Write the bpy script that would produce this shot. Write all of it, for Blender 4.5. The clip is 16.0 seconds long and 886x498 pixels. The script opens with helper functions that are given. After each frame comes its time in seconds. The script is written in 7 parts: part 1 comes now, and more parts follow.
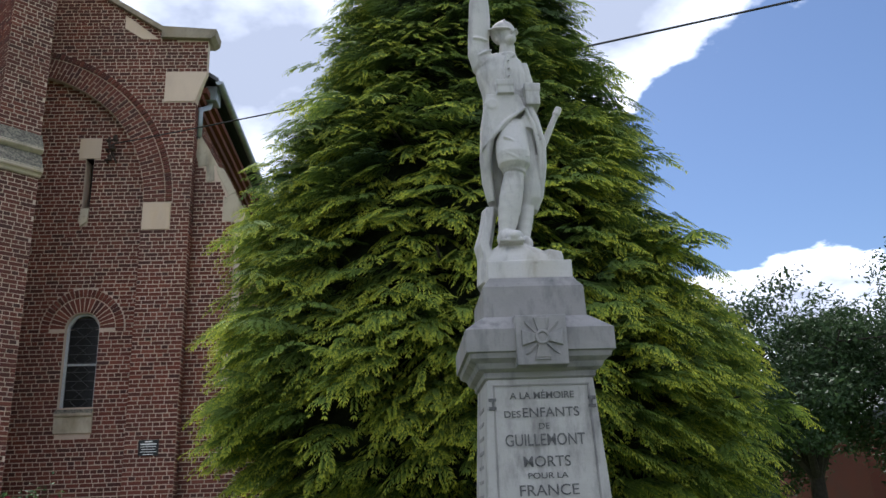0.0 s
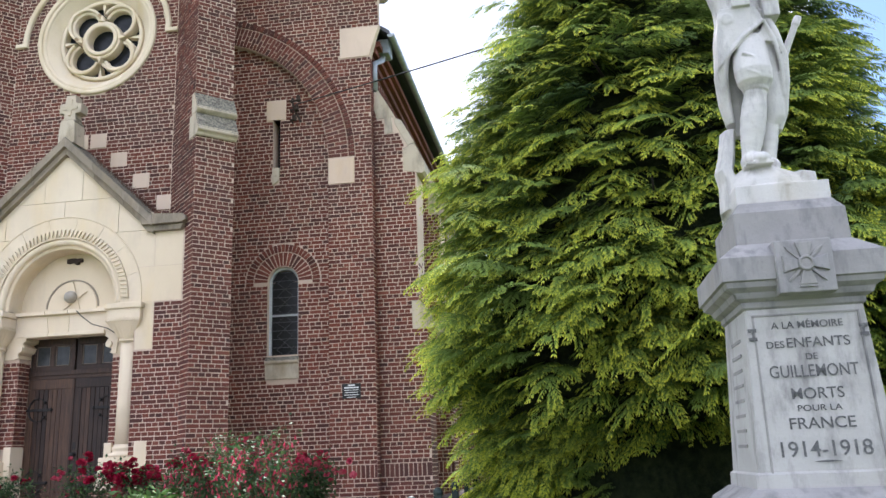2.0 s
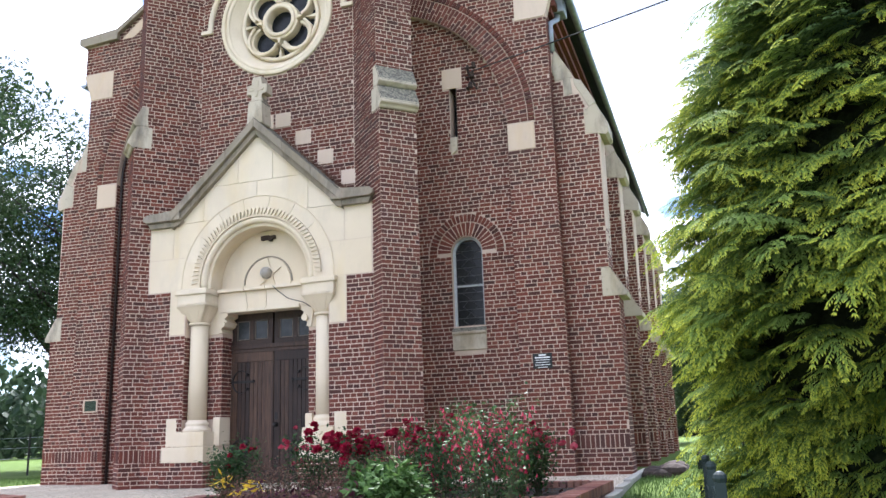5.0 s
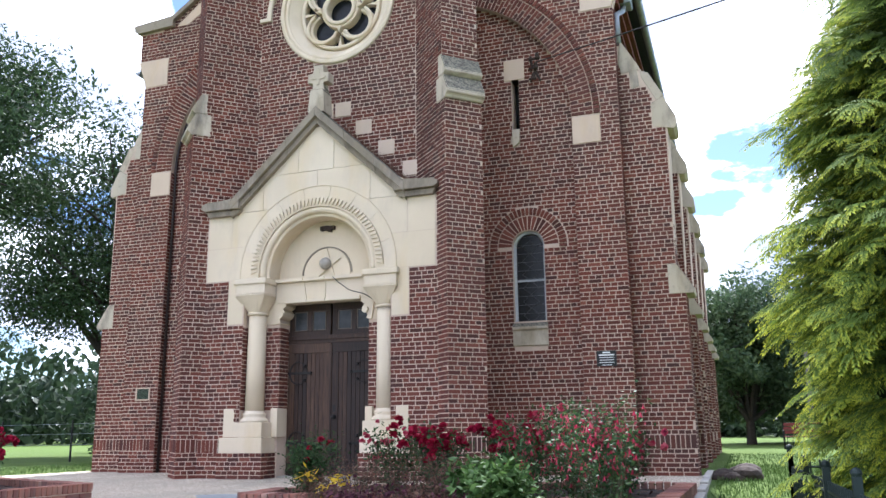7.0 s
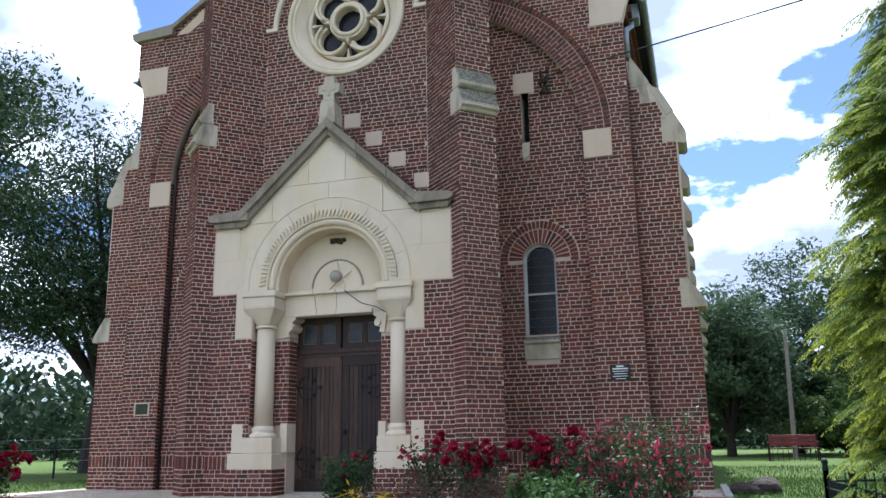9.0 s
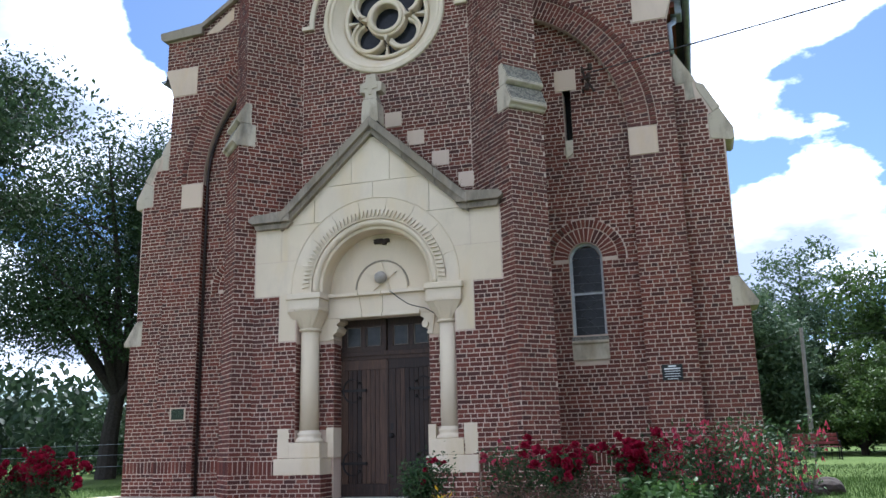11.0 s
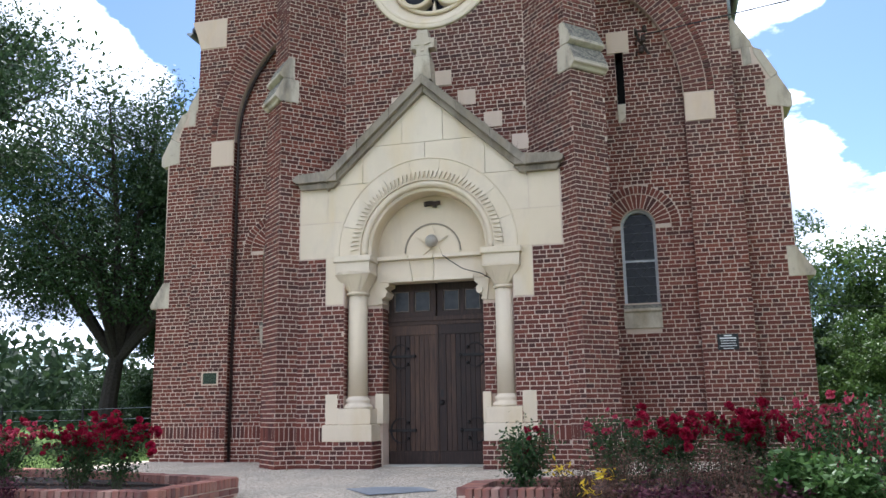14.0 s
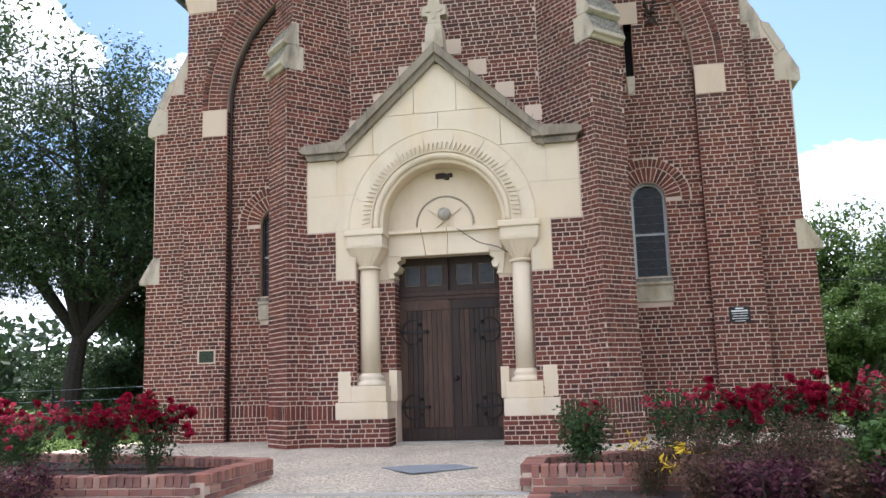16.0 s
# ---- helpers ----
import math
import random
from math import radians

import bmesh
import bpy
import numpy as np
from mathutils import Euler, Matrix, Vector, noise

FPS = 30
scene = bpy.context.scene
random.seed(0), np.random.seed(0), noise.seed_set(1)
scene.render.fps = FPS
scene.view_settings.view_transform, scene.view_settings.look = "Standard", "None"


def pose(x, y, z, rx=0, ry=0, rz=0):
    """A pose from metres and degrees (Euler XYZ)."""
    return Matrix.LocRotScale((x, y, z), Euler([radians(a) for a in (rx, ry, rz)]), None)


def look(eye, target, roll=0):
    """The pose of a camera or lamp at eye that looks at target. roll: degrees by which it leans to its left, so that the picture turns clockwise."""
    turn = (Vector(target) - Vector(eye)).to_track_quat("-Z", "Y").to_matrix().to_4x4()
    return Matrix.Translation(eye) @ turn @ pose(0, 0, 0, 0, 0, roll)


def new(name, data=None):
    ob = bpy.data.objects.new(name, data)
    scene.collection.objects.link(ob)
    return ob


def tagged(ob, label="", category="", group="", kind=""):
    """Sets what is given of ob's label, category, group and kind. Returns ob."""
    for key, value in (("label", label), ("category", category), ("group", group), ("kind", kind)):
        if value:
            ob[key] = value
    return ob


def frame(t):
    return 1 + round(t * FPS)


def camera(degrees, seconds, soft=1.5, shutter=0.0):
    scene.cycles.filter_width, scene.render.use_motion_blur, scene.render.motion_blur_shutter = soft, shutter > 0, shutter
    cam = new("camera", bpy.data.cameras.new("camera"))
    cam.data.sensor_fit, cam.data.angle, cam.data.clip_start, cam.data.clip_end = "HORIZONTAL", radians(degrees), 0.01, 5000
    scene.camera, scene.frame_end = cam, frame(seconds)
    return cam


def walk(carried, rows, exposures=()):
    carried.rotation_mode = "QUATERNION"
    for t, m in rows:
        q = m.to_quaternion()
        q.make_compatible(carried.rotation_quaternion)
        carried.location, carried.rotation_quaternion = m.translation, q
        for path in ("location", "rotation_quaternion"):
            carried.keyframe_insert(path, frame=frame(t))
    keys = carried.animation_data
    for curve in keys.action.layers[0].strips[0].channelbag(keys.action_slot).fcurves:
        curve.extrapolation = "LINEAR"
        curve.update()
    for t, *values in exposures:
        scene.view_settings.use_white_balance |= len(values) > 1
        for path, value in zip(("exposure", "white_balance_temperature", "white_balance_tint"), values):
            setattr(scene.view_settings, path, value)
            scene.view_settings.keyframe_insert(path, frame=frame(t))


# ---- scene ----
cam = camera(56.3, 16.0)
METRES, EYE, TILT, LEAN, TURN = 6.5, 0.87, 0.0, 0.0, -3.5
ROWS = [
    (0.0, 0.0, 0.0, 0.0, 0.69, 17.71, 2.17),
    (0.5, -0.0154, -0.0004, 0.0006, 4.1, 17.22, 1.61),
    (1.0, -0.0343, -0.0026, -0.0013, 6.88, 16.4, 1.9),
    (1.5, -0.0524, -0.0017, -0.0011, 9.57, 15.31, 2.34),
    (2.0, -0.0639, 0.0028, -0.0014, 12.06, 14.29, 2.25),
    (2.5, -0.0756, 0.0181, -0.0013, 15.38, 13.83, 2.45),
    (3.0, -0.0893, 0.0254, -0.0002, 17.84, 13.7, 1.95),
    (3.5, -0.1187, 0.0213, -0.0003, 18.79, 12.98, 2.18),
    (4.0, -0.1489, 0.0139, 0.0009, 18.7, 11.91, 2.54),
    (4.5, -0.1701, 0.0116, 0.0017, 20.15, 12.14, 2.43),
    (5.0, -0.1939, 0.0234, 0.0028, 21.94, 12.75, 1.92),
    (7.5, -0.3353, 0.0089, 0.009, 23.08, 12.43, 0.59),
    (8.0, -0.3624, 0.002, 0.0114, 22.57, 13.36, -0.01),
    (8.5, -0.3959, -0.0121, 0.0142, 20.93, 13.48, 0.82),
    (9.0, -0.4216, -0.0194, 0.0136, 20.77, 13.26, 0.89),
    (11.5, -0.5988, -0.0464, 0.0206, 20.3, 13.38, 1.55),
    (12.0, -0.6328, -0.0581, 0.0211, 20.13, 12.75, 1.89),
    (12.5, -0.6713, -0.0644, 0.0246, 19.1, 11.77, 2.4),
    (13.0, -0.7037, -0.0573, 0.0235, 19.02, 11.53, 1.99),
    (13.5, -0.7395, -0.0455, 0.0258, 19.34, 11.78, 1.04),
    (14.0, -0.783, -0.053, 0.026, 17.92, 11.1, 0.93),
    (14.5, -0.8255, -0.0594, 0.0284, 16.55, 10.5, 1.66),
    (15.0, -0.8702, -0.0487, 0.0274, 16.23, 10.52, 1.26),
    (15.5, -0.914, -0.0517, 0.0266, 15.54, 9.85, 0.89),
    (16.0, -0.9656, -0.0608, 0.0313, 13.88, 9.36, 1.73),
]
EXPOSURES = [(0.0, 1.15, 5900, 14), (1.5, 1.95, 5950, 17), (3.5, 2.32, 5800, 17), (5.0, 2.26, 5700, 16), (7.5, 1.92, 5580, 16), (9.0, 1.50, 5420, 13), (12.5, 1.52, 5420, 13), (14.5, 1.90, 5780, 14), (16.0, 2.04, 6000, 16)]
walk(cam, [(t, pose(0, 0, EYE, TILT, LEAN, TURN) @ pose(METRES * x, METRES * y, METRES * z, 90 + pitch, roll, yaw)) for t, x, y, z, yaw, pitch, roll in ROWS], EXPOSURES)

# ---------------------------------------------------------------- sky and sun
SUN_EL, SUN_AZ = 54.0, -7.0        # the sun stands behind the church
world = bpy.data.worlds.new("sky")
scene.world = world
world.use_nodes = True
wn, wl = world.node_tree.nodes, world.node_tree.links
wn.clear()
w_out = wn.new("ShaderNodeOutputWorld")
w_bg = wn.new("ShaderNodeBackground")
w_sky = wn.new("ShaderNodeTexSky")
w_sky.sky_type, w_sky.sun_disc = "NISHITA", False
w_sky.sun_elevation, w_sky.sun_rotation = radians(SUN_EL), radians(SUN_AZ)
w_sky.air_density, w_sky.dust_density, w_sky.ozone_density = 1.0, 0.4, 3.0
w_co = wn.new("ShaderNodeTexCoord")
w_sep = wn.new("ShaderNodeSeparateXYZ")
wl.new(w_co.outputs["Generated"], w_sep.inputs[0])


def wmath(op, a, b=None):
    n = wn.new("ShaderNodeMath")
    n.operation = op
    for k, v in enumerate((a, b)):
        if v is None:
            continue
        if isinstance(v, (int, float)):
            n.inputs[k].default_value = v
        else:
            wl.new(v, n.inputs[k])
    return n.outputs[0]


w_h = wmath("ADD", wmath("MAXIMUM", w_sep.outputs[2], 0.0), 0.22)
w_vec = wn.new("ShaderNodeCombineXYZ")
wl.new(wmath("DIVIDE", w_sep.outputs[0], w_h), w_vec.inputs[0])
wl.new(wmath("DIVIDE", w_sep.outputs[1], w_h), w_vec.inputs[1])
w_map = wn.new("ShaderNodeMapping")
w_map.inputs["Location"].default_value = (3.1, 0.4, 0.0)
wl.new(w_vec.outputs[0], w_map.inputs[0])


def wnoise(scale, detail, rough, vec):
    n = wn.new("ShaderNodeTexNoise")
    n.inputs["Scale"].default_value, n.inputs["Detail"].default_value, n.inputs["Roughness"].default_value = scale, detail, rough
    wl.new(vec, n.inputs["Vector"])
    return n.outputs["Fac"]


def wramp(fac, *stops):
    n = wn.new("ShaderNodeValToRGB")
    while len(n.color_ramp.elements) < len(stops):
        n.color_ramp.elements.new(0.5)
    for e, (p, c) in zip(n.color_ramp.elements, stops):
        e.position, e.color = p, (*c, 1)
    wl.new(fac, n.inputs[0])
    return n.outputs[0]


def wtoward(yaw, up, reach, amount):
    """A soft rise or fall of cloud cover about one part of the sky."""
    n = wn.new("ShaderNodeVectorMath")
    n.operation = "DOT_PRODUCT"
    wl.new(w_co.outputs["Generated"], n.inputs[0])
    n.inputs[1].default_value = (math.sin(radians(yaw)) * math.cos(radians(up)), math.cos(radians(yaw)) * math.cos(radians(up)), math.sin(radians(up)))
    m = wn.new("ShaderNodeMapRange")
    m.inputs["From Min"].default_value, m.inputs["From Max"].default_value = math.cos(radians(reach)), math.cos(radians(reach * 0.35))
    m.inputs["To Min"].default_value, m.inputs["To Max"].default_value = 0.0, amount
    wl.new(n.outputs["Value"], m.inputs["Value"])
    return m.outputs["Result"]


w_amount = wnoise(1.15, 7, 0.55, w_map.outputs[0])
for spot in ((27, 22, 16, -0.16), (-5, 30, 13, 0.12), (3, 27, 9, 0.06), (14, 32, 9, 0.16), (9, 15, 9, 0.10),  (-41, 25, 9, 0.10), (-33, 29, 7, -0.10), (24, 7, 12, 0.14), (60, 35, 30, -0.05)):
    w_amount = wmath("ADD", w_amount, wtoward(*spot))
w_amount = wmath("ADD", w_amount, wmath("MULTIPLY", wmath("SUBTRACT", wnoise(5.5, 6, 0.6, w_map.outputs[0]), 0.5), 0.16))
w_cover = wramp(w_amount, (0.475, (0, 0, 0)), (0.525, (1, 1, 1)))
w_thick = wmath("ADD", wmath("MULTIPLY", w_amount, 0.55), wmath("MULTIPLY", wnoise(1.7, 5, 0.5, w_map.outputs[0]), 0.55))
w_shade = wramp(w_thick, (0.52, (1.0, 1.0, 1.0)), (0.59, (0.44, 0.46, 0.50)), (0.66, (0.20, 0.22, 0.26)))
w_sc = wn.new("ShaderNodeVectorMath")
w_sc.operation = "SCALE"
w_sc.inputs["Scale"].default_value = 0.050
wl.new(w_sky.outputs[0], w_sc.inputs[0])
w_cl = wn.new("ShaderNodeVectorMath")
w_cl.operation = "SCALE"
w_cl.inputs["Scale"].default_value = 1.35
wl.new(w_shade, w_cl.inputs[0])
w_mix = wn.new("ShaderNodeMix")
w_mix.data_type = "RGBA"
wl.new(w_cover, w_mix.inputs["Factor"])
wl.new(w_sc.outputs[0], w_mix.inputs["A"])
wl.new(w_cl.outputs[0], w_mix.inputs["B"])
wl.new(w_mix.outputs["Result"], w_bg.inputs["Color"])
w_bg.inputs["Strength"].default_value = 1.0
wl.new(w_bg.outputs[0], w_out.inputs[0])

sun_data = bpy.data.lights.new("sun", "SUN")
sun_data.energy, sun_data.angle, sun_data.color = 3.6, radians(1.5), (1.0, 0.95, 0.86)
sun = new("sun", sun_data)
_a, _e = radians(SUN_AZ), radians(SUN_EL)
sun.matrix_world = look(Vector((math.sin(_a) * math.cos(_e), math.cos(_a) * math.cos(_e), math.sin(_e))) * 60, (0, 0, 0))


# ---------------------------------------------------------------- materials
class Mat:
    """A small builder for one node material."""

    def __init__(self, name, rough=0.8, metal=0.0, spec=0.3):
        self.m = bpy.data.materials.new(name)
        self.m.use_nodes = True
        self.n, self.l = self.m.node_tree.nodes, self.m.node_tree.links
        self.p = self.n["Principled BSDF"]
        self.p.inputs["Roughness"].default_value = rough
        self.p.inputs["Metallic"].default_value = metal
        self.p.inputs["Specular IOR Level"].default_value = spec
        self.co = self.n.new("ShaderNodeTexCoord").outputs["Object"]

    def noise(self, scale, detail=4, rough=0.55, stretch=None):
        t = self.n.new("ShaderNodeTexNoise")
        t.inputs["Scale"].default_value, t.inputs["Detail"].default_value, t.inputs["Roughness"].default_value = scale, detail, rough
        src = self.co
        if stretch:
            m = self.n.new("ShaderNodeMapping")
            m.inputs["Scale"].default_value = stretch
            self.l.new(src, m.inputs[0])
            src = m.outputs[0]
        self.l.new(src, t.inputs["Vector"])
        return t.outputs["Fac"]

    def ramp(self, fac, *stops):
        r = self.n.new("ShaderNodeValToRGB")
        while len(r.color_ramp.elements) < len(stops):
            r.color_ramp.elements.new(0.5)
        for e, (p, c) in zip(r.color_ramp.elements, stops):
            e.position = p
            e.color = (*c, 1) if isinstance(c, tuple) else (c, c, c, 1)
        self.l.new(fac, r.inputs[0])
        return r.outputs[0]

    def mix(self, fac, a, b, mode="MIX"):
        x = self.n.new("ShaderNodeMix")
        x.data_type, x.blend_type = "RGBA", mode
        for sock, v in (("Factor", fac), ("A", a), ("B", b)):
            if isinstance(v, (int, float)):
                x.inputs[sock].default_value = v if sock == "Factor" else (v, v, v, 1)
            elif isinstance(v, tuple):
                x.inputs[sock].default_value = (*v, 1)
            else:
                self.l.new(v, x.inputs[sock])
        return x.outputs["Result"]

    def math(self, op, a, b=0.0):
        x = self.n.new("ShaderNodeMath")
        x.operation = op
        for k, v in enumerate((a, b)):
            if isinstance(v, (int, float)):
                x.inputs[k].default_value = v
            else:
                self.l.new(v, x.inputs[k])
        return x.outputs[0]

    def island(self):
        return self.n.new("ShaderNodeNewGeometry").outputs["Random Per Island"]

    def per_object(self):
        return self.n.new("ShaderNodeObjectInfo").outputs["Random"]

    def attr(self, name):
        a = self.n.new("ShaderNodeAttribute")
        a.attribute_name = name
        return a.outputs["Fac"]

    def color(self, v):
        if isinstance(v, tuple):
            self.p.inputs["Base Color"].default_value = (*v, 1)
        else:
            self.l.new(v, self.p.inputs["Base Color"])
        return self

    def bump(self, fac, strength=0.3, dist=0.01):
        b = self.n.new("ShaderNodeBump")
        b.inputs["Strength"].default_value, b.inputs["Distance"].default_value = strength, dist
        self.l.new(fac, b.inputs["Height"])
        self.l.new(b.outputs[0], self.p.inputs["Normal"])
        return self

    def rough(self, v):
        self.l.new(v, self.p.inputs["Roughness"])
        return self

    def leafy(self, amount=0.35):
        """Light shines through thin leaves."""
        tr = self.n.new("ShaderNodeBsdfTranslucent")
        src = self.p.inputs["Base Color"].links[0].from_socket
        self.l.new(src, tr.inputs["Color"])
        ms = self.n.new("ShaderNodeMixShader")
        ms.inputs[0].default_value = amount
        out = self.n["Material Output"]
        self.l.new(self.p.outputs[0], ms.inputs[1])
        self.l.new(tr.outputs[0], ms.inputs[2])
        self.l.new(ms.outputs[0], out.inputs["Surface"])
        return self


def brick_material(name, by_object):
    k = Mat(name, 0.85, spec=0.2)
    rnd = k.per_object() if by_object else k.island()
    base = k.ramp(rnd, (0.0, (0.060, 0.024, 0.020)), (0.2, (0.095, 0.031, 0.023)), (0.5, (0.124, 0.037, 0.025)), (0.85, (0.154, 0.045, 0.029)), (1.0, (0.198, 0.068, 0.045)))
    grime = k.ramp(k.math("ADD", k.math("MULTIPLY", k.noise(0.35, 4, 0.5), 0.5), k.math("MULTIPLY", k.noise(1.1, 6, 0.6), 0.5)), (0.42, 0.0), (0.62, 0.6))
    col = k.mix(grime, base, (0.066, 0.039, 0.034))
    fine = k.noise(55, 5, 0.7)
    col = k.mix(k.ramp(fine, (0.55, 0.0), (0.8, 0.22)), col, (0.26, 0.18, 0.15))
    return k.color(col).bump(fine, 0.5, 0.006).m


M_BRICK = brick_material("red brick", False)
M_BRICK1 = brick_material("red brick single", True)


def mortar():
    k = Mat("lime mortar", 0.95, spec=0.1)
    n = k.noise(1.3, 5)
    col = k.mix(k.ramp(n, (0.35, 0.0), (0.7, 1.0)), (0.57, 0.445, 0.350), (0.42, 0.328, 0.258))
    f = k.noise(90, 4, 0.7)
    return k.color(k.mix(k.ramp(f, (0.5, 0.0), (0.8, 0.3)), col, (0.32, 0.26, 0.22))).bump(f, 0.6, 0.005).m


M_MORTAR = mortar()


def limestone(name, a, b, dark, dirt=0.5, moss=False, fine_scale=1.0):
    k = Mat(name, 0.85, spec=0.2)
    col = k.mix(k.ramp(k.noise(1.1 * fine_scale, 5), (0.35, 0.0), (0.7, 1.0)), a, b)
    col = k.mix(k.math("MULTIPLY", k.per_object(), 0.35), col, (b[0], b[1] * 0.95, b[2] * 0.80))
    st = k.ramp(k.noise(2.2 * fine_scale, 7, 0.65, (1, 1, 0.35)), (0.50, 0.0), (0.74, dirt))
    col = k.mix(st, col, dark)
    col = k.mix(k.ramp(k.noise(1.7, 4, 0.5, (1.3, 1.3, 0.4)), (0.55, 0.0), (0.72, 0.45)), col, (b[0] * 1.02, b[1] * 0.92, b[2] * 0.66))
    if moss:
        geo = k.n.new("ShaderNodeNewGeometry")
        sp = k.n.new("ShaderNodeSeparateXYZ")
        k.l.new(geo.outputs["Normal"], sp.inputs[0])
        up = k.ramp(k.math("ADD", sp.outputs[2], k.math("MULTIPLY", k.noise(9, 6, 0.7), 0.9)), (0.50, 0.0), (0.86, 0.92))
        col = k.mix(up, col, k.mix(k.ramp(k.noise(24, 5, 0.7), (0.4, 0.0), (0.6, 1.0)), (0.045, 0.042, 0.036), (0.20, 0.185, 0.14)))
    f = k.noise(60, 6, 0.7)
    col = k.mix(k.ramp(f, (0.55, 0.0), (0.85, 0.35)), col, dark)
    return k.color(col).bump(f, 0.35, 0.006).m


M_STONE = limestone("cream limestone", (0.65, 0.555, 0.42), (0.58, 0.49, 0.365), (0.36, 0.31, 0.25), 0.35)
M_CAP = limestone("weathered limestone", (0.50, 0.43, 0.335), (0.40, 0.345, 0.27), (0.085, 0.075, 0.063), 0.92, True)
M_COPE = limestone("dark lichened limestone", (0.31, 0.262, 0.20), (0.20, 0.168, 0.128), (0.065, 0.055, 0.045), 0.98, True)
M_BLOCK = limestone("pink limestone", (0.58, 0.46, 0.36), (0.52, 0.41, 0.32), (0.36, 0.28, 0.23), 0.4)
M_GREY = limestone("grey monument stone", (0.30, 0.29, 0.285), (0.22, 0.215, 0.215), (0.09, 0.09, 0.095), 0.85, False, 4.0)
M_PANEL = limestone("pale monument stone", (0.42, 0.415, 0.41), (0.34, 0.335, 0.33), (0.14, 0.135, 0.13), 0.85, False, 4.0)
M_STATUE = limestone("white statue stone", (0.52, 0.505, 0.48), (0.43, 0.42, 0.40), (0.17, 0.165, 0.16), 0.75, False, 4.0)


def wood():
    k = Mat("weathered oak", 0.62, spec=0.35)
    g = k.math("ADD", k.math("MULTIPLY", k.noise(7, 7, 0.7, (9, 9, 0.45)), 0.86), k.math("MULTIPLY", k.per_object(), 0.22))
    col = k.ramp(g, (0.30, (0.004, 0.0025, 0.002)), (0.50, (0.020, 0.0095, 0.006)), (0.74, (0.095, 0.050, 0.029)))
    col = k.mix(k.ramp(k.noise(2.0, 5), (0.45, 0.0), (0.7, 0.35)), col, (0.040, 0.025, 0.018))
    return k.color(col).bump(g, 0.4, 0.006).m


M_WOOD = wood()


def plain(name, a, b, rough=0.6, metal=0.0, scale=14, bump=0.15, spec=0.4):
    k = Mat(name, rough, metal, spec)
    n = k.noise(scale, 5, 0.6)
    return k.color(k.ramp(n, (0.3, a), (0.7, b))).bump(n, bump, 0.004).m


M_IRON = plain("black iron", (0.010, 0.010, 0.011), (0.028, 0.026, 0.025), 0.55, 0.6, 30)
M_RUST = plain("rusted iron", (0.020, 0.015, 0.012), (0.065, 0.042, 0.03), 0.8, 0.3, 40)
M_ZINC = plain("zinc", (0.20, 0.22, 0.24), (0.30, 0.32, 0.34), 0.5, 0.5, 6)
M_SLATE = plain("slate", (0.045, 0.05, 0.06), (0.085, 0.09, 0.10), 0.6, 0.0, 3)
M_LEAD = plain("window lead", (0.05, 0.05, 0.05), (0.11, 0.11, 0.11), 0.6, 0.2, 20)
M_EDGE_GLINT = plain("pane edge glint", (0.09, 0.07, 0.055), (0.19, 0.155, 0.125), 0.8, 0.0, 20)
M_FRAME = plain("grey window frame", (0.30, 0.31, 0.32), (0.42, 0.42, 0.42), 0.6, 0.0, 20)
M_DARK_BROWN = plain("dark brown", (0.020, 0.012, 0.011), (0.04, 0.024, 0.02), 0.5, 0.1, 12)
M_PLAQUE = plain("black plaque", (0.008, 0.009, 0.009), (0.016, 0.018, 0.018), 0.6, 0.0, 10)
M_WHITE = plain("white lettering", (0.66, 0.66, 0.64), (0.76, 0.76, 0.74), 0.6, 0.0, 30)
M_LETTER = plain("dark lettering", (0.06, 0.06, 0.062), (0.15, 0.148, 0.145), 0.8, 0.0, 60)
M_BALL = plain("grey lamp globe", (0.26, 0.23, 0.19), (0.36, 0.33, 0.28), 0.4, 0.0, 9)
M_DARK = plain("dark interior", (0.006, 0.006, 0.006), (0.012, 0.011, 0.011), 0.9, 0.0, 4)
M_GRILLE = plain("green vent grille", (0.03, 0.05, 0.03), (0.06, 0.085, 0.05), 0.6, 0.3, 30)
M_CABLE = plain("black cable", (0.01, 0.01, 0.011), (0.02, 0.02, 0.02), 0.6)
M_POLE = plain("concrete pole", (0.15, 0.14, 0.12), (0.22, 0.20, 0.18), 0.9, 0.0, 5)
M_RED = plain("red painted boards", (0.13, 0.022, 0.020), (0.20, 0.036, 0.032), 0.5, 0.0, 6)
M_FENCE = plain("green fence paint", (0.006, 0.014, 0.013), (0.012, 0.024, 0.022), 0.6, 0.1, 12)
M_RENDER = plain("whitewash", (0.62, 0.61, 0.58), (0.72, 0.71, 0.68), 0.9, 0.0, 3)
M_BARK = plain("bark", (0.018, 0.015, 0.012), (0.048, 0.040, 0.032), 0.95, 0.0, 16, 0.8)
M_EARTH = plain("dark soil", (0.020, 0.014, 0.011), (0.055, 0.038, 0.029), 0.95, 0.0, 18, 0.9)


def glass(name, a, b):
    k = Mat(name, 0.22, 0.0, 0.16)
    n = k.noise(11, 4)
    return k.color(k.mix(k.math("MULTIPLY", k.island(), 0.6), k.ramp(n, (0.3, a), (0.7, b)), (0.035, 0.032, 0.022))).bump(k.noise(22, 3), 0.25, 0.004).m


M_GLASS = glass("dark leaded glass", (0.007, 0.008, 0.010), (0.018, 0.019, 0.023))
M_PANE = glass("rippled door glass", (0.020, 0.024, 0.028), (0.055, 0.060, 0.065))


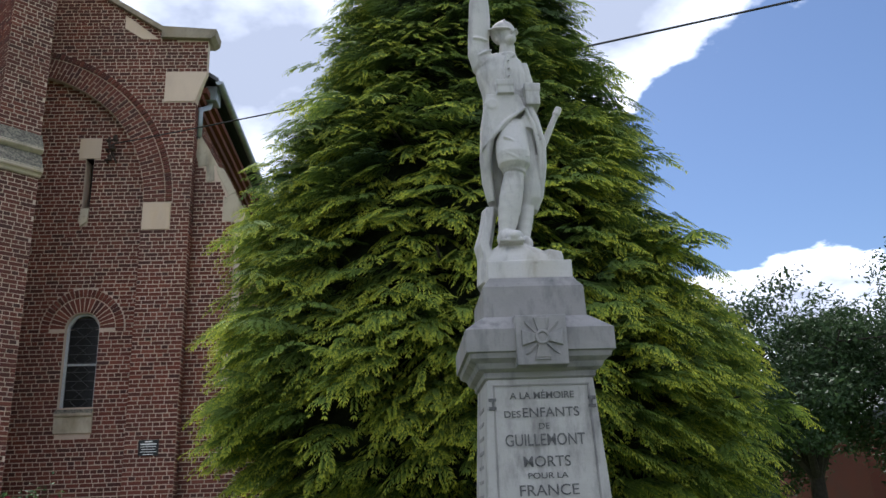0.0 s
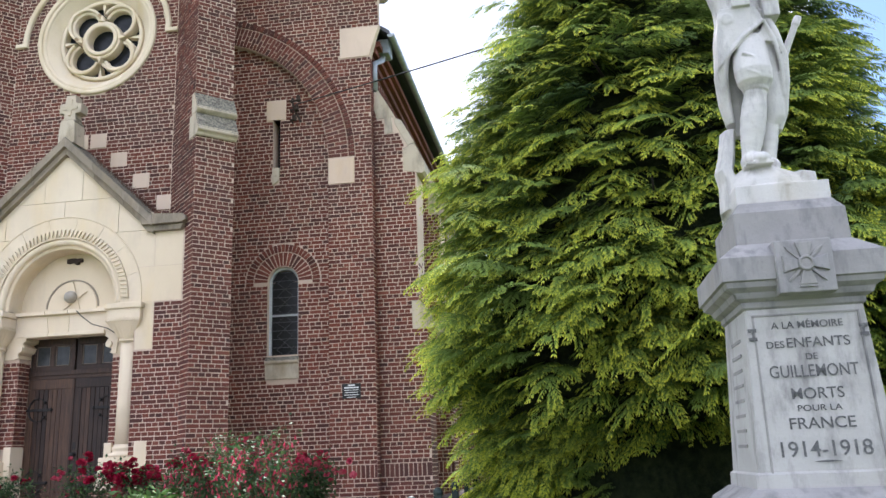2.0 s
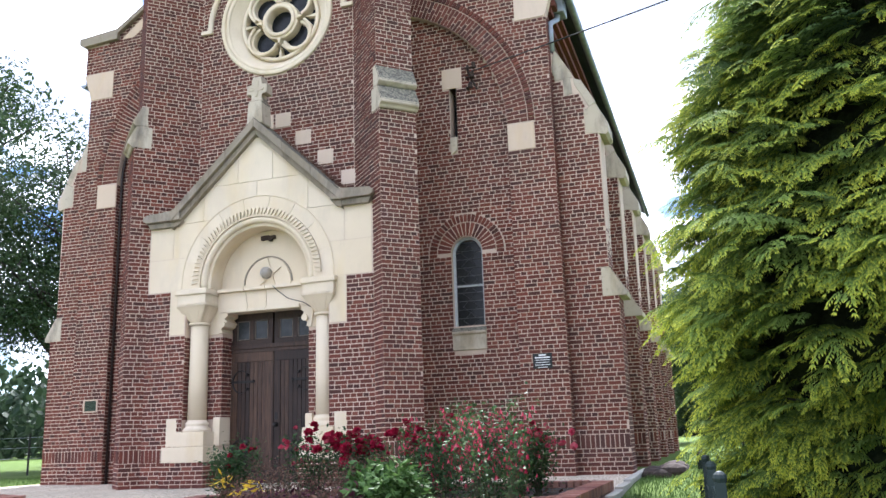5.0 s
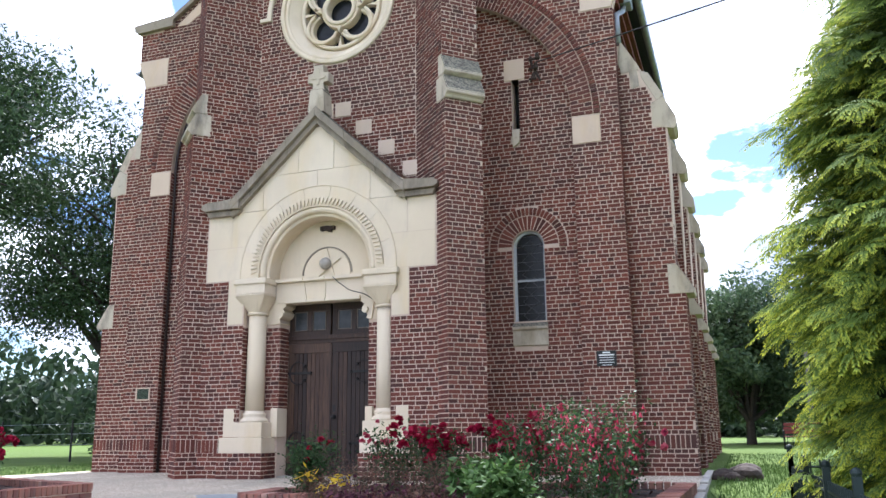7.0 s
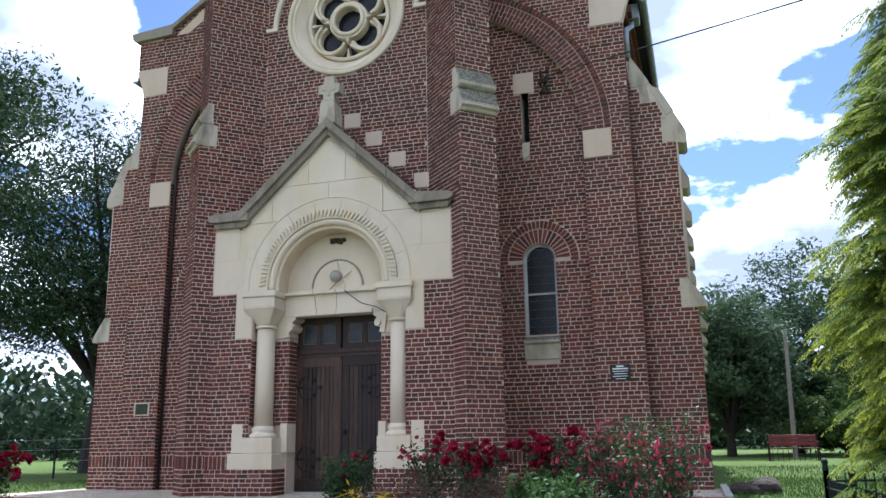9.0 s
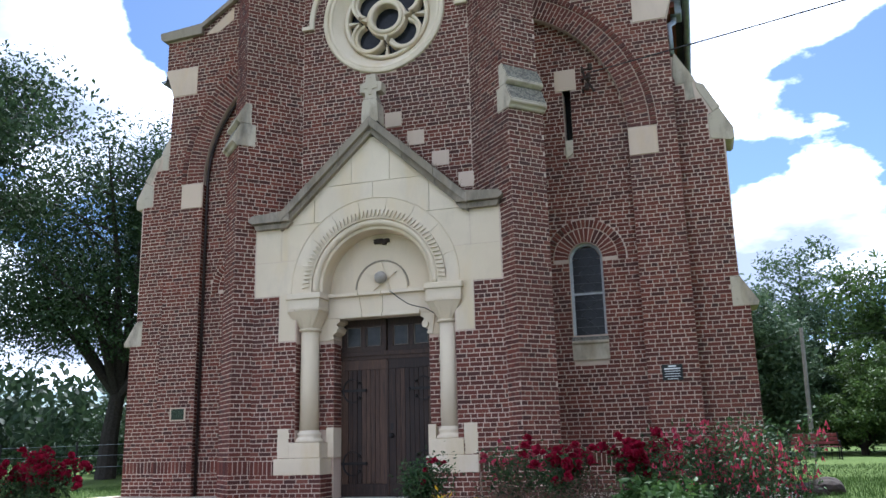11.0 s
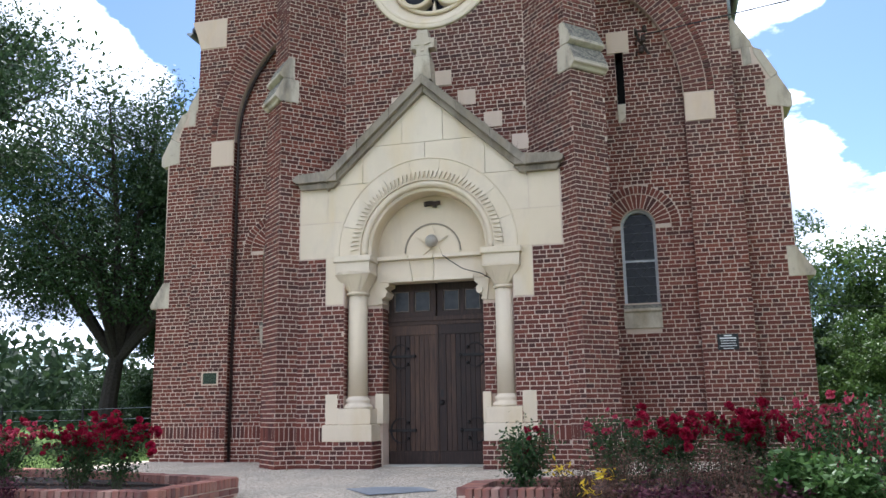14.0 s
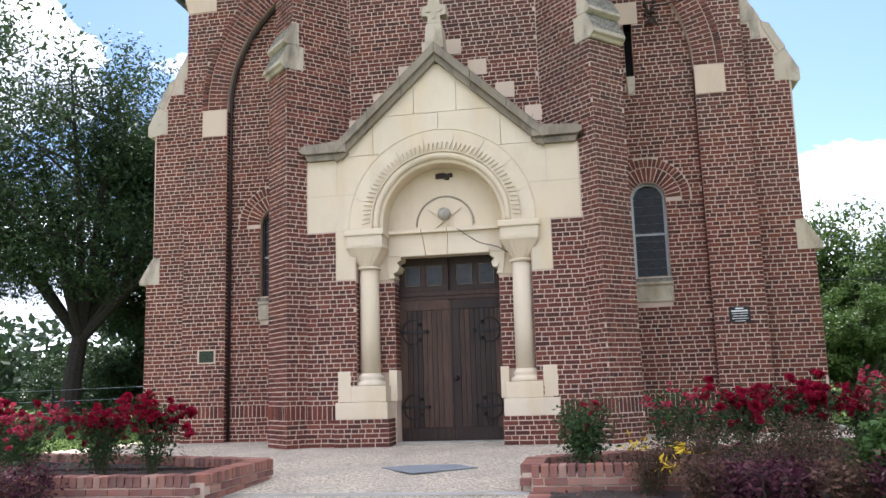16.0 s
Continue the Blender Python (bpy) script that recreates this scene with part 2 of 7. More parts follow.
def leaf(name, lo, mid, hi, attr=None, through_amount=0.3, rough=0.55):
    k = Mat(name, rough, 0.0, 0.12)
    r = k.attr(attr) if attr else k.island()
    col = k.ramp(r, (0.0, lo), (0.5, mid), (1.0, hi))
    col = k.mix(k.ramp(k.noise(0.8, 4), (0.35, 0.0), (0.7, 0.45)), col, mid)
    return k.color(col).leafy(through_amount).m


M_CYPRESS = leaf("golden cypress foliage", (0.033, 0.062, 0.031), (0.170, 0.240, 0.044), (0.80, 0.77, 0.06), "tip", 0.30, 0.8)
M_LEAF = leaf("broad leaves", (0.022, 0.040, 0.019), (0.036, 0.064, 0.026), (0.060, 0.094, 0.036), None, 0.22)
M_LEAF2 = leaf("pale broad leaves", (0.03, 0.06, 0.016), (0.06, 0.105, 0.025), (0.10, 0.15, 0.04))
# distance haze over the field trees is mixed into this paler leaf colour
M_FIELD = leaf("haze-paled green leaves", (0.045, 0.078, 0.042), (0.070, 0.112, 0.056), (0.11, 0.155, 0.075))
M_FAR = leaf("far leaves", (0.018, 0.034, 0.018), (0.030, 0.050, 0.026), (0.045, 0.068, 0.032))
M_ROSELEAF = leaf("rose leaves", (0.020, 0.045, 0.018), (0.040, 0.080, 0.028), (0.085, 0.135, 0.045))
M_FRESH = leaf("fresh green leaves", (0.035, 0.075, 0.020), (0.060, 0.115, 0.030), (0.095, 0.16, 0.045))
M_DRY = leaf("dry brown leaves", (0.05, 0.026, 0.020), (0.12, 0.065, 0.045), (0.20, 0.12, 0.08))
M_PURPLE = leaf("purple leaves", (0.030, 0.010, 0.016), (0.075, 0.022, 0.034), (0.16, 0.06, 0.075))
M_YELLOW = leaf("yellow leaves", (0.50, 0.33, 0.02), (0.65, 0.45, 0.03), (0.75, 0.58, 0.06))
M_PETAL = leaf("crimson petals", (0.13, 0.002, 0.012), (0.24, 0.005, 0.025), (0.36, 0.016, 0.050), None, 0.2, 0.5)
M_PINK = leaf("pink red petals", (0.30, 0.012, 0.045), (0.44, 0.035, 0.085), (0.56, 0.14, 0.17), None, 0.25, 0.5)


def ground_material():
    k = Mat("grass", 0.95, spec=0.1)
    col = k.ramp(k.noise(0.35, 6, 0.6), (0.3, (0.055, 0.095, 0.022)), (0.7, (0.10, 0.15, 0.035)))
    col = k.mix(k.ramp(k.noise(14, 6, 0.7), (0.4, 0.0), (0.7, 0.35)), col, (0.15, 0.18, 0.05))
    return k.color(col).bump(k.noise(60, 4, 0.7), 0.8, 0.03).m


def gravel_material():
    k = Mat("pale gravel", 0.95, spec=0.1)
    f = k.noise(32, 6, 0.8)
    col = k.ramp(f, (0.40, (0.17, 0.135, 0.10)), (0.48, (0.48, 0.40, 0.30)), (0.60, (0.74, 0.65, 0.52)))
    col = k.mix(k.ramp(k.noise(1.4, 6, 0.6), (0.42, 0.0), (0.7, 0.5)), col, (0.30, 0.27, 0.22))
    return k.color(col).bump(f, 0.9, 0.02).m


M_GRASS = ground_material()
M_GRAVEL = gravel_material()
M_PAVE = limestone("concrete paving", (0.40, 0.38, 0.34), (0.33, 0.31, 0.28), (0.18, 0.17, 0.15), 0.6)
M_MANHOLE = plain("steel cover", (0.22, 0.24, 0.26), (0.32, 0.34, 0.36), 0.55, 0.4, 25)
M_TARMAC = plain("asphalt", (0.04, 0.04, 0.042), (0.065, 0.064, 0.062), 0.9, 0.0, 80, 0.5)

# ---------------------------------------------------------------- mesh helpers
CX = -8.5                      # the church's axis
AXIS = Vector((CX, 0, 0))
GZ = 0.20                      # the forecourt at the church's foot


def link(name, bm, mat, parent=None, loc=None, label="", smooth=False):
    me = bpy.data.meshes.new(name)
    bmesh.ops.recalc_face_normals(bm, faces=bm.faces[:])
    bm.to_mesh(me)
    bm.free()
    if smooth:
        me.polygons.foreach_set("use_smooth", [True] * len(me.polygons))
    me.materials.append(mat)
    ob = new(name, me)
    if parent:
        ob.parent = parent
    elif loc is not None:
        ob.location = loc
    if label:
        ob["label"] = label
    return ob


def part(name, bm, mat, parent, label="", smooth=False):
    return link(name, bm, mat, parent, None, label, smooth)


def raw(name, verts, faces, mat, parent=None, loc=None, label="", attrs=None):
    me = bpy.data.meshes.new(name)
    me.from_pydata([tuple(v) for v in verts], [], [tuple(f) for f in faces])
    me.update()
    me.materials.append(mat)
    for key, values in (attrs or {}).items():
        a = me.attributes.new(key, "FLOAT", "POINT")
        a.data.foreach_set("value", np.asarray(values, dtype=np.float32))
    ob = new(name, me)
    if parent:
        ob.parent = parent
    elif loc is not None:
        ob.location = loc
    if label:
        ob["label"] = label
    return ob


def thing(name, loc, label, category, group="", kind=""):
    e = new(name)
    e.empty_display_size = 0.2
    e.location = loc
    return tagged(e, label, category, group, kind)


def structure(ob, label, category):
    return tagged(ob, label, category, kind="structure")


def add_box(bm, x0, x1, y0, y1, z0, z1, bevel=0.0):
    vs = [bm.verts.new(p) for p in ((x0, y0, z0), (x1, y0, z0), (x1, y1, z0), (x0, y1, z0), (x0, y0, z1), (x1, y0, z1), (x1, y1, z1), (x0, y1, z1))]
    fs = [bm.faces.new([vs[i] for i in q]) for q in ((0, 1, 5, 4), (1, 2, 6, 5), (2, 3, 7, 6), (3, 0, 4, 7), (4, 5, 6, 7), (3, 2, 1, 0))]
    if bevel:
        es = list({e for f in fs for e in f.edges})
        bmesh.ops.bevel(bm, geom=es, offset=bevel, segments=2, profile=0.6, affect="EDGES")
    return bm


def box(x0, x1, y0, y1, z0, z1, bevel=0.0):
    return add_box(bmesh.new(), x0, x1, y0, y1, z0, z1, bevel)


def add_prism(bm, poly, y0, y1, bevel=0.0):
    """A flat outline in x and z, given depth from y0 (front) to y1."""
    a = [bm.verts.new((x, y0, z)) for x, z in poly]
    b = [bm.verts.new((x, y1, z)) for x, z in poly]
    n = len(poly)
    fs = [bm.faces.new(a), bm.faces.new(b[::-1])]
    for i in range(n):
        fs.append(bm.faces.new((a[i], b[i], b[(i + 1) % n], a[(i + 1) % n])))
    if bevel:
        bmesh.ops.bevel(bm, geom=list(fs[0].edges), offset=bevel, segments=2, profile=0.6, affect="EDGES")
    return bm


def prism(poly, y0, y1, bevel=0.0):
    return add_prism(bmesh.new(), poly, y0, y1, bevel)


def add_column(bm, poly, z0, z1):
    """A plan outline in x and y, raised from z0 to z1."""
    a = [bm.verts.new((x, y, z0)) for x, y in poly]
    b = [bm.verts.new((x, y, z1)) for x, y in poly]
    n = len(poly)
    bm.faces.new(a[::-1]), bm.faces.new(b)
    for i in range(n):
        bm.faces.new((a[i], a[(i + 1) % n], b[(i + 1) % n], b[i]))
    return bm


def add_lathe(bm, profile, cx=0, cy=0, seg=24):
    rings = []
    for r, z in profile:
        rings.append([bm.verts.new((cx + r * math.cos(2 * math.pi * i / seg), cy + r * math.sin(2 * math.pi * i / seg), z)) for i in range(seg)])
    for a, b in zip(rings, rings[1:]):
        for i in range(seg):
            bm.faces.new((a[i], a[(i + 1) % seg], b[(i + 1) % seg], b[i]))
    bm.faces.new(rings[0][::-1]), bm.faces.new(rings[-1])
    return bm


def add_tube(bm, pts, radii, seg=8, cap=True):
    pts = [Vector(p) for p in pts]
    if isinstance(radii, (int, float)):
        radii = [radii] * len(pts)
    rings, side = [], None
    for i, p in enumerate(pts):
        d = (pts[min(i + 1, len(pts) - 1)] - pts[max(i - 1, 0)]).normalized()
        if side is None:
            side = d.cross(Vector((0, 0, 1)) if abs(d.z) < 0.9 else Vector((1, 0, 0))).normalized()
        side = (side - d * side.dot(d)).normalized()
        up = d.cross(side)
        rings.append([bm.verts.new(p + radii[i] * (math.cos(2 * math.pi * k / seg) * side + math.sin(2 * math.pi * k / seg) * up)) for k in range(seg)])
    for a, b in zip(rings, rings[1:]):
        for k in range(seg):
            bm.faces.new((a[k], a[(k + 1) % seg], b[(k + 1) % seg], b[k]))
    if cap:
        bm.faces.new(rings[0][::-1]), bm.faces.new(rings[-1])
    return bm


def ring_sector(bm, cx, cz, r0, r1, a0, a1, y0, y1, n=6):
    """A stone of an arch, between two radii and two angles."""
    outer = [(cx + r1 * math.cos(a0 + (a1 - a0) * i / n), cz + r1 * math.sin(a0 + (a1 - a0) * i / n)) for i in range(n + 1)]
    inner = [(cx + r0 * math.cos(a0 + (a1 - a0) * i / n), cz + r0 * math.sin(a0 + (a1 - a0) * i / n)) for i in range(n + 1)]
    return add_prism(bm, outer + inner[::-1], y0, y1)


def full_ring(bm, cx, cz, r0, r1, y0, y1, a0=0.0, a1=2 * math.pi, n=64, round_front=0.0):
    """A ring or arc with a front that may be rounded."""
    prof = [(r0, y1), (r0, y0 + round_front), (r0 + round_front * 0.3, y0 + round_front * 0.3), (r0 + round_front, y0), (r1 - round_front, y0), (r1 - round_front * 0.3, y0 + round_front * 0.3), (r1, y0 + round_front), (r1, y1)] if round_front else [(r0, y1), (r0, y0), (r1, y0), (r1, y1)]
    closed = abs(a1 - a0 - 2 * math.pi) < 1e-6
    cols = []
    for i in range(n if closed else n + 1):
        a = a0 + (a1 - a0) * i / n
        cols.append([bm.verts.new((cx + r * math.cos(a), y, cz + r * math.sin(a))) for r, y in prof])
    m = len(prof)
    pairs = list(zip(cols, cols[1:] + cols[:1])) if closed else list(zip(cols, cols[1:]))
    for p, q in pairs:
        for j in range(m):
            bm.faces.new((p[j], p[(j + 1) % m], q[(j + 1) % m], q[j]))
    if not closed:
        bm.faces.new(cols[0]), bm.faces.new(cols[-1][::-1])
    return bm


# ---------------------------------------------------------------- brickwork
COURSE, STRETCH, HEAD, JOINT = 0.0700, 0.2140, 0.0925, 0.0138
rng = np.random.default_rng(7)


def brick_shape(l, h, d):
    """A brick's face and edges: the face is a little smaller than its foot."""
    c = 0.004
    v = [(0, 0, 0), (l, 0, 0), (l, 0, h), (0, 0, h), (c, -d, c), (l - c, -d, c), (l - c, -d, h - c), (c, -d, h - c)]
    f = [(4, 5, 6, 7), (0, 1, 5, 4), (1, 2, 6, 5), (2, 3, 7, 6), (3, 0, 4, 7)]
    return v, f


def brick_meshes(name, mat):
    out = {}
    for kind, l in (("stretcher", STRETCH - JOINT), ("header", HEAD)):
        for i in range(3):
            v, f = brick_shape(l, COURSE - JOINT, 0.007 + 0.002 * i)
            v = [(x + rng.uniform(-0.003, 0.003), y, z + rng.uniform(-0.003, 0.003)) if y < 0 else (x, y, z) for x, y, z in v]
            me = bpy.data.meshes.new(name)
            me.from_pydata(v, [], f)
            me.materials.append(mat)
            out[kind, i] = me
    return out


ONE_BRICK = brick_meshes("brick", M_BRICK1)


def lay_bricks(wall, p, d, z0, z1, spans, singles=0, near=(0.9, 2.6), phase=0.0, soldier=None):
    """English bond on a wall face. p: plan point at its start; d: plan direction; spans(z): lists of free stretches along it.
    A soldier course may stand at a given height. Bricks at eye height are objects of their own, up to the number given."""
    px, py = p
    dl = math.hypot(*d)
    dx, dy = d[0] / dl, d[1] / dl
    ang = math.atan2(dy, dx)
    verts, faces, count = [], [], 0
    z, i = z0, 0
    while z + COURSE * 0.7 <= z1:
        tall = COURSE
        if soldier and abs(z - soldier) < COURSE * 0.5:
            tall, unit = 0.225, 0.078
        else:
            unit = STRETCH if i % 2 == 0 else HEAD + JOINT
        h = tall - JOINT
        for a, b in spans(z + tall / 2):
            s = a + 0.002
            first = True
            while s < b - 0.03:
                l = unit - JOINT + rng.uniform(-0.006, 0.006)
                if first and unit == STRETCH and (i // 2) % 2:
                    l *= 0.75
                if first and unit != STRETCH and tall == COURSE:
                    l *= (0.55 if (i // 2) % 2 else 1.0)
                first = False
                if tall == COURSE and unit == STRETCH and rng.random() < 0.10:
                    l = HEAD
                if s + l > b - 0.035:
                    l = b - s - 0.002
                    if l > unit * 1.5:
                        l = unit - JOINT
                if l < 0.025:
                    break
                dz = rng.uniform(-0.0025, 0.0025)
                if singles > count and near[0] < z < near[1] and tall == COURSE:
                    kind = "stretcher" if l > 0.15 else "header"
                    ob = new("brick", ONE_BRICK[kind, int(rng.integers(3))])
                    full = STRETCH - JOINT if kind == "stretcher" else HEAD
                    ob.parent = wall
                    ob.location = (px + dx * s, py + dy * s, z + dz)
                    ob.rotation_euler = (0, 0, ang)
                    ob.scale = (l / full, 1, 1)
                    count += 1
                else:
                    depth = 0.008 + rng.uniform(-0.003, 0.004)
                    v, f = brick_shape(l, h, depth)
                    k = len(verts)
                    j = rng.uniform(-0.005, 0.005, 8)
                    for n, (x, y, zz) in enumerate(v):
                        zz += dz + (j[n] if y < 0 else 0)
                        x += (j[7 - n] if y < 0 else 0)
                        verts.append((px + dx * (s + x) - dy * y, py + dy * (s + x) + dx * y, z + zz))
                    faces += [tuple(q + k for q in fc) for fc in f]
                s += l + JOINT
        z += tall
        i += 1
    if verts:
        ob = raw("brickwork", verts, faces, M_BRICK, wall)
        tagged(ob, kind="stuff")
    return wall


def radial_bricks(wall, cx, cz, r0, r1, a0, a1, y, pitch=0.075, proud=0.01, name="arch_bricks"):
    """A ring of bricks on edge round an arch."""
    verts, faces = [], []
    n = max(1, int(round((a1 - a0) * (r0 + r1) / 2 / pitch)))
    for i in range(n):
        t0 = a0 + (a1 - a0) * i / n
        t1 = a0 + (a1 - a0) * (i + 1) / n
        g = JOINT / 2 / ((r0 + r1) / 2)
        cuts = [(r0, r1)]
        if r1 - r0 > 0.3:
            m = r0 + (r1 - r0) * (0.36 if i % 2 else 0.64)
            cuts = [(r0, m - JOINT / 2), (m + JOINT / 2, r1)]
        for ra, rb in cuts:
            k = len(verts)
            for yy, s in ((y, 0.0), (y - proud - rng.uniform(0, 0.004), 0.004)):
                ss = s / ((ra + rb) / 2)
                for r, t in ((ra + s, t0 + g + ss), (ra + s, t1 - g - ss), (rb - s, t1 - g - ss), (rb - s, t0 + g + ss)):
                    verts.append((cx + r * math.cos(t), yy, cz + r * math.sin(t)))
            faces += [tuple(q + k for q in f) for f in ((4, 5, 6, 7), (0, 1, 5, 4), (1, 2, 6, 5), (2, 3, 7, 6), (3, 0, 4, 7))]
    return tagged(raw(name, verts, faces, M_BRICK, wall), kind="stuff")


# ---------------------------------------------------------------- the church: plan numbers
TOP = 12.6                                    # brickwork rises out of view
TW, TY = 1.57, 12.85                          # tower face: half width, plane
PA, PB = (2.40, 12.03), (2.87, 12.49)         # diagonal buttress: its two front corners
PORCH_Y, DOOR_Y, ORDER_Y = 12.27, 12.90, 12.60
BAY_Y, PANEL_Y, BUT_Y = 13.78, 13.93, 14.03   # bay face, recessed panel, side buttress face
ARCH_C, ARCH_Z, ARCH_R = 1.54, 6.25, 2.58
WIN_C, WIN_HALF, WIN_SILL, WIN_SPRING = 3.235, 0.285, 2.74, 4.05
ROSE_Z, ROSE_R = 8.70, 1.17
SPRING = 3.50                                 # springing of the porch arch
AZ, STILT = 3.58, 0.064                       # its centre, a little above the springing
SOLDIER = 0.60


def rake(u):
    u = abs(u)
    return 9.62 if u > 4.33 else 9.62 + 0.664 * (4.33 - u)


def mirror(poly, side):
    return [(side * x, z) for x, z in poly]


def side_axis(s):
    """The left side of the church stands a hand further out than the right."""
    return Vector((CX - (0.10 if s < 0 else 0.0), 0, 0))


def wall_face(name, bm, label):
    ob = link(name, bm, M_MORTAR, None, AXIS)
    return structure(ob, label, "wall")


# tower face with the round opening
def arc(cx, cz, r, a0, a1, n=24):
    return [(cx + r * math.cos(a0 + (a1 - a0) * i / n), cz + r * math.sin(a0 + (a1 - a0) * i / n)) for i in range(n + 1)]


bm = bmesh.new()
for s in (-1, 1):
    add_prism(bm, mirror([(0, 4.2), (TW + 0.3, 4.2), (TW + 0.3, TOP), (0, TOP)] + arc(0, ROSE_Z, ROSE_R - 0.08, math.pi / 2, -math.pi / 2), s), TY, TY + 0.5)
tower = wall_face("wall_tower", bm, "red brick tower face with pale joints above the porch")


def tower_spans(z):
    h = ROSE_R ** 2 - (z - ROSE_Z) ** 2
    if h <= 0:
        return [(0.0, 2 * TW)]
    r = math.sqrt(h)
    return [(0.0, TW - r), (TW + r, 2 * TW)]


lay_bricks(tower, (-TW, TY), (1, 0), 4.3, TOP, tower_spans, 300, (5.6, 7.4))

# diagonal buttresses either side of the tower
for s in (-1, 1):
    nx, ny = s * 0.7071, -0.7071
    plan = [(s * TW, TY + 0.02), (s * PA[0], PA[1]), (s * PB[0], PB[1]), (s * (PB[0] - 1.3), PB[1] + 1.3), (s * (TW - 0.6), TY + 0.6)]
    set_in = 0.11
    up = [plan[0], (plan[1][0] - nx * set_in, plan[1][1] - ny * set_in), (plan[2][0] - nx * set_in, plan[2][1] - ny * set_in), plan[3], plan[4]]
    bm = bmesh.new()
    add_column(bm, plan if s > 0 else plan[::-1], GZ - 0.3, 6.30)
    add_column(bm, up if s > 0 else up[::-1], 6.28, TOP)
    b = wall_face("wall_buttress_right" if s > 0 else "wall_buttress_left", bm, "tall diagonal red brick buttress beside the porch")
    for pl, za, zb, ones in ((plan, GZ, 6.28, 140), (up, 6.95, TOP, 0)):
        corner = [(plan[0][0], plan[0][1]), pl[1], pl[2]]
        courses = int((6.28 - GZ - 0.225 + COURSE * 0.3) / COURSE)
        for i in (0, 1):
            p, q = corner[i], corner[i + 1]
            if s < 0:
                p, q = q, p
            ln = math.hypot(q[0] - p[0], q[1] - p[1])
            lay_bricks(b, p, (q[0] - p[0], q[1] - p[1]), za if i or za < 1 else GZ + 0.225 + courses * COURSE, zb, lambda z, ln=ln: [(0.0, ln)], ones, soldier=SOLDIER)

# porch: brick either side of the door, in two orders
for s in (-1, 1):
    bm = bmesh.new()
    add_box(bm, *sorted((s * 1.36, s * 2.20)), PORCH_Y, TY + 0.1, GZ - 0.3, 4.66)
    add_box(bm, *sorted((s * 0.83, s * 1.36)), ORDER_Y, TY + 0.1, GZ - 0.3, 3.48)
    w = wall_face("wall_porch_right" if s > 0 else "wall_porch_left", bm, "red brick porch wall with pale mortar joints")
    a, c = sorted((s * 1.36, s * 2.15))
    lay_bricks(w, (a, PORCH_Y), (1, 0), GZ + 0.41, 3.50, lambda z, s=s: [(0.0, 0.79)] if z < 2.73 else ([(0.32, 0.79)] if s > 0 else [(0.0, 0.47)]), 260, soldier=SOLDIER)
    a, c = sorted((s * 0.83, s * 1.36))
    lay_bricks(w, (a, ORDER_Y), (1, 0), 1.3, 2.73, lambda z: [(0.0, 0.53)], 60)
    if s > 0:
        lay_bricks(w, (0.83, DOOR_Y), (0, -1), 1.3, 2.73, lambda z: [(0.0, 0.29)], 20)
        lay_bricks(w, (1.36, ORDER_Y), (0, -1), 1.3, 2.73, lambda z: [(0.0, 0.32)], 20)
    else:
        lay_bricks(w, (-0.83, ORDER_Y), (0, 1), 1.3, 2.73, lambda z: [(0.0, 0.29)], 20)
        lay_bricks(w, (-1.36, PORCH_Y), (0, 1), 1.3, 2.73, lambda z: [(0.0, 0.32)], 20)
    # brick footing under the column block
    bm = box(*sorted((s * 0.86, s * 1.70)), PORCH_Y - 0.10, ORDER_Y + 0.25, GZ - 0.3, 0.60)
    f = wall_face("wall_footing_right" if s > 0 else "wall_footing_left", bm, "brick footing under the column plinth")
    a, c = sorted((s * 0.86, s * 1.70))
    lay_bricks(f, (a, PORCH_Y - 0.10), (1, 0), GZ, 0.60, lambda z: [(0.0, 0.84)], 60, (0, 1))
    if s > 0:
        lay_bricks(f, (0.86, ORDER_Y + 0.25), (0, -1), GZ, 0.60, lambda z: [(0.0, 0.68)], 30, (0, 1))
    else:
        lay_bricks(f, (-0.86, PORCH_Y - 0.10), (0, 1), GZ, 0.60, lambda z: [(0.0, 0.68)], 30, (0, 1))
    a, c = sorted((s * 1.70, s * 2.15))
    lay_bricks(w, (a, PORCH_Y), (1, 0), GZ, GZ + 0.41, lambda z: [(0.0, 0.45)], 0)

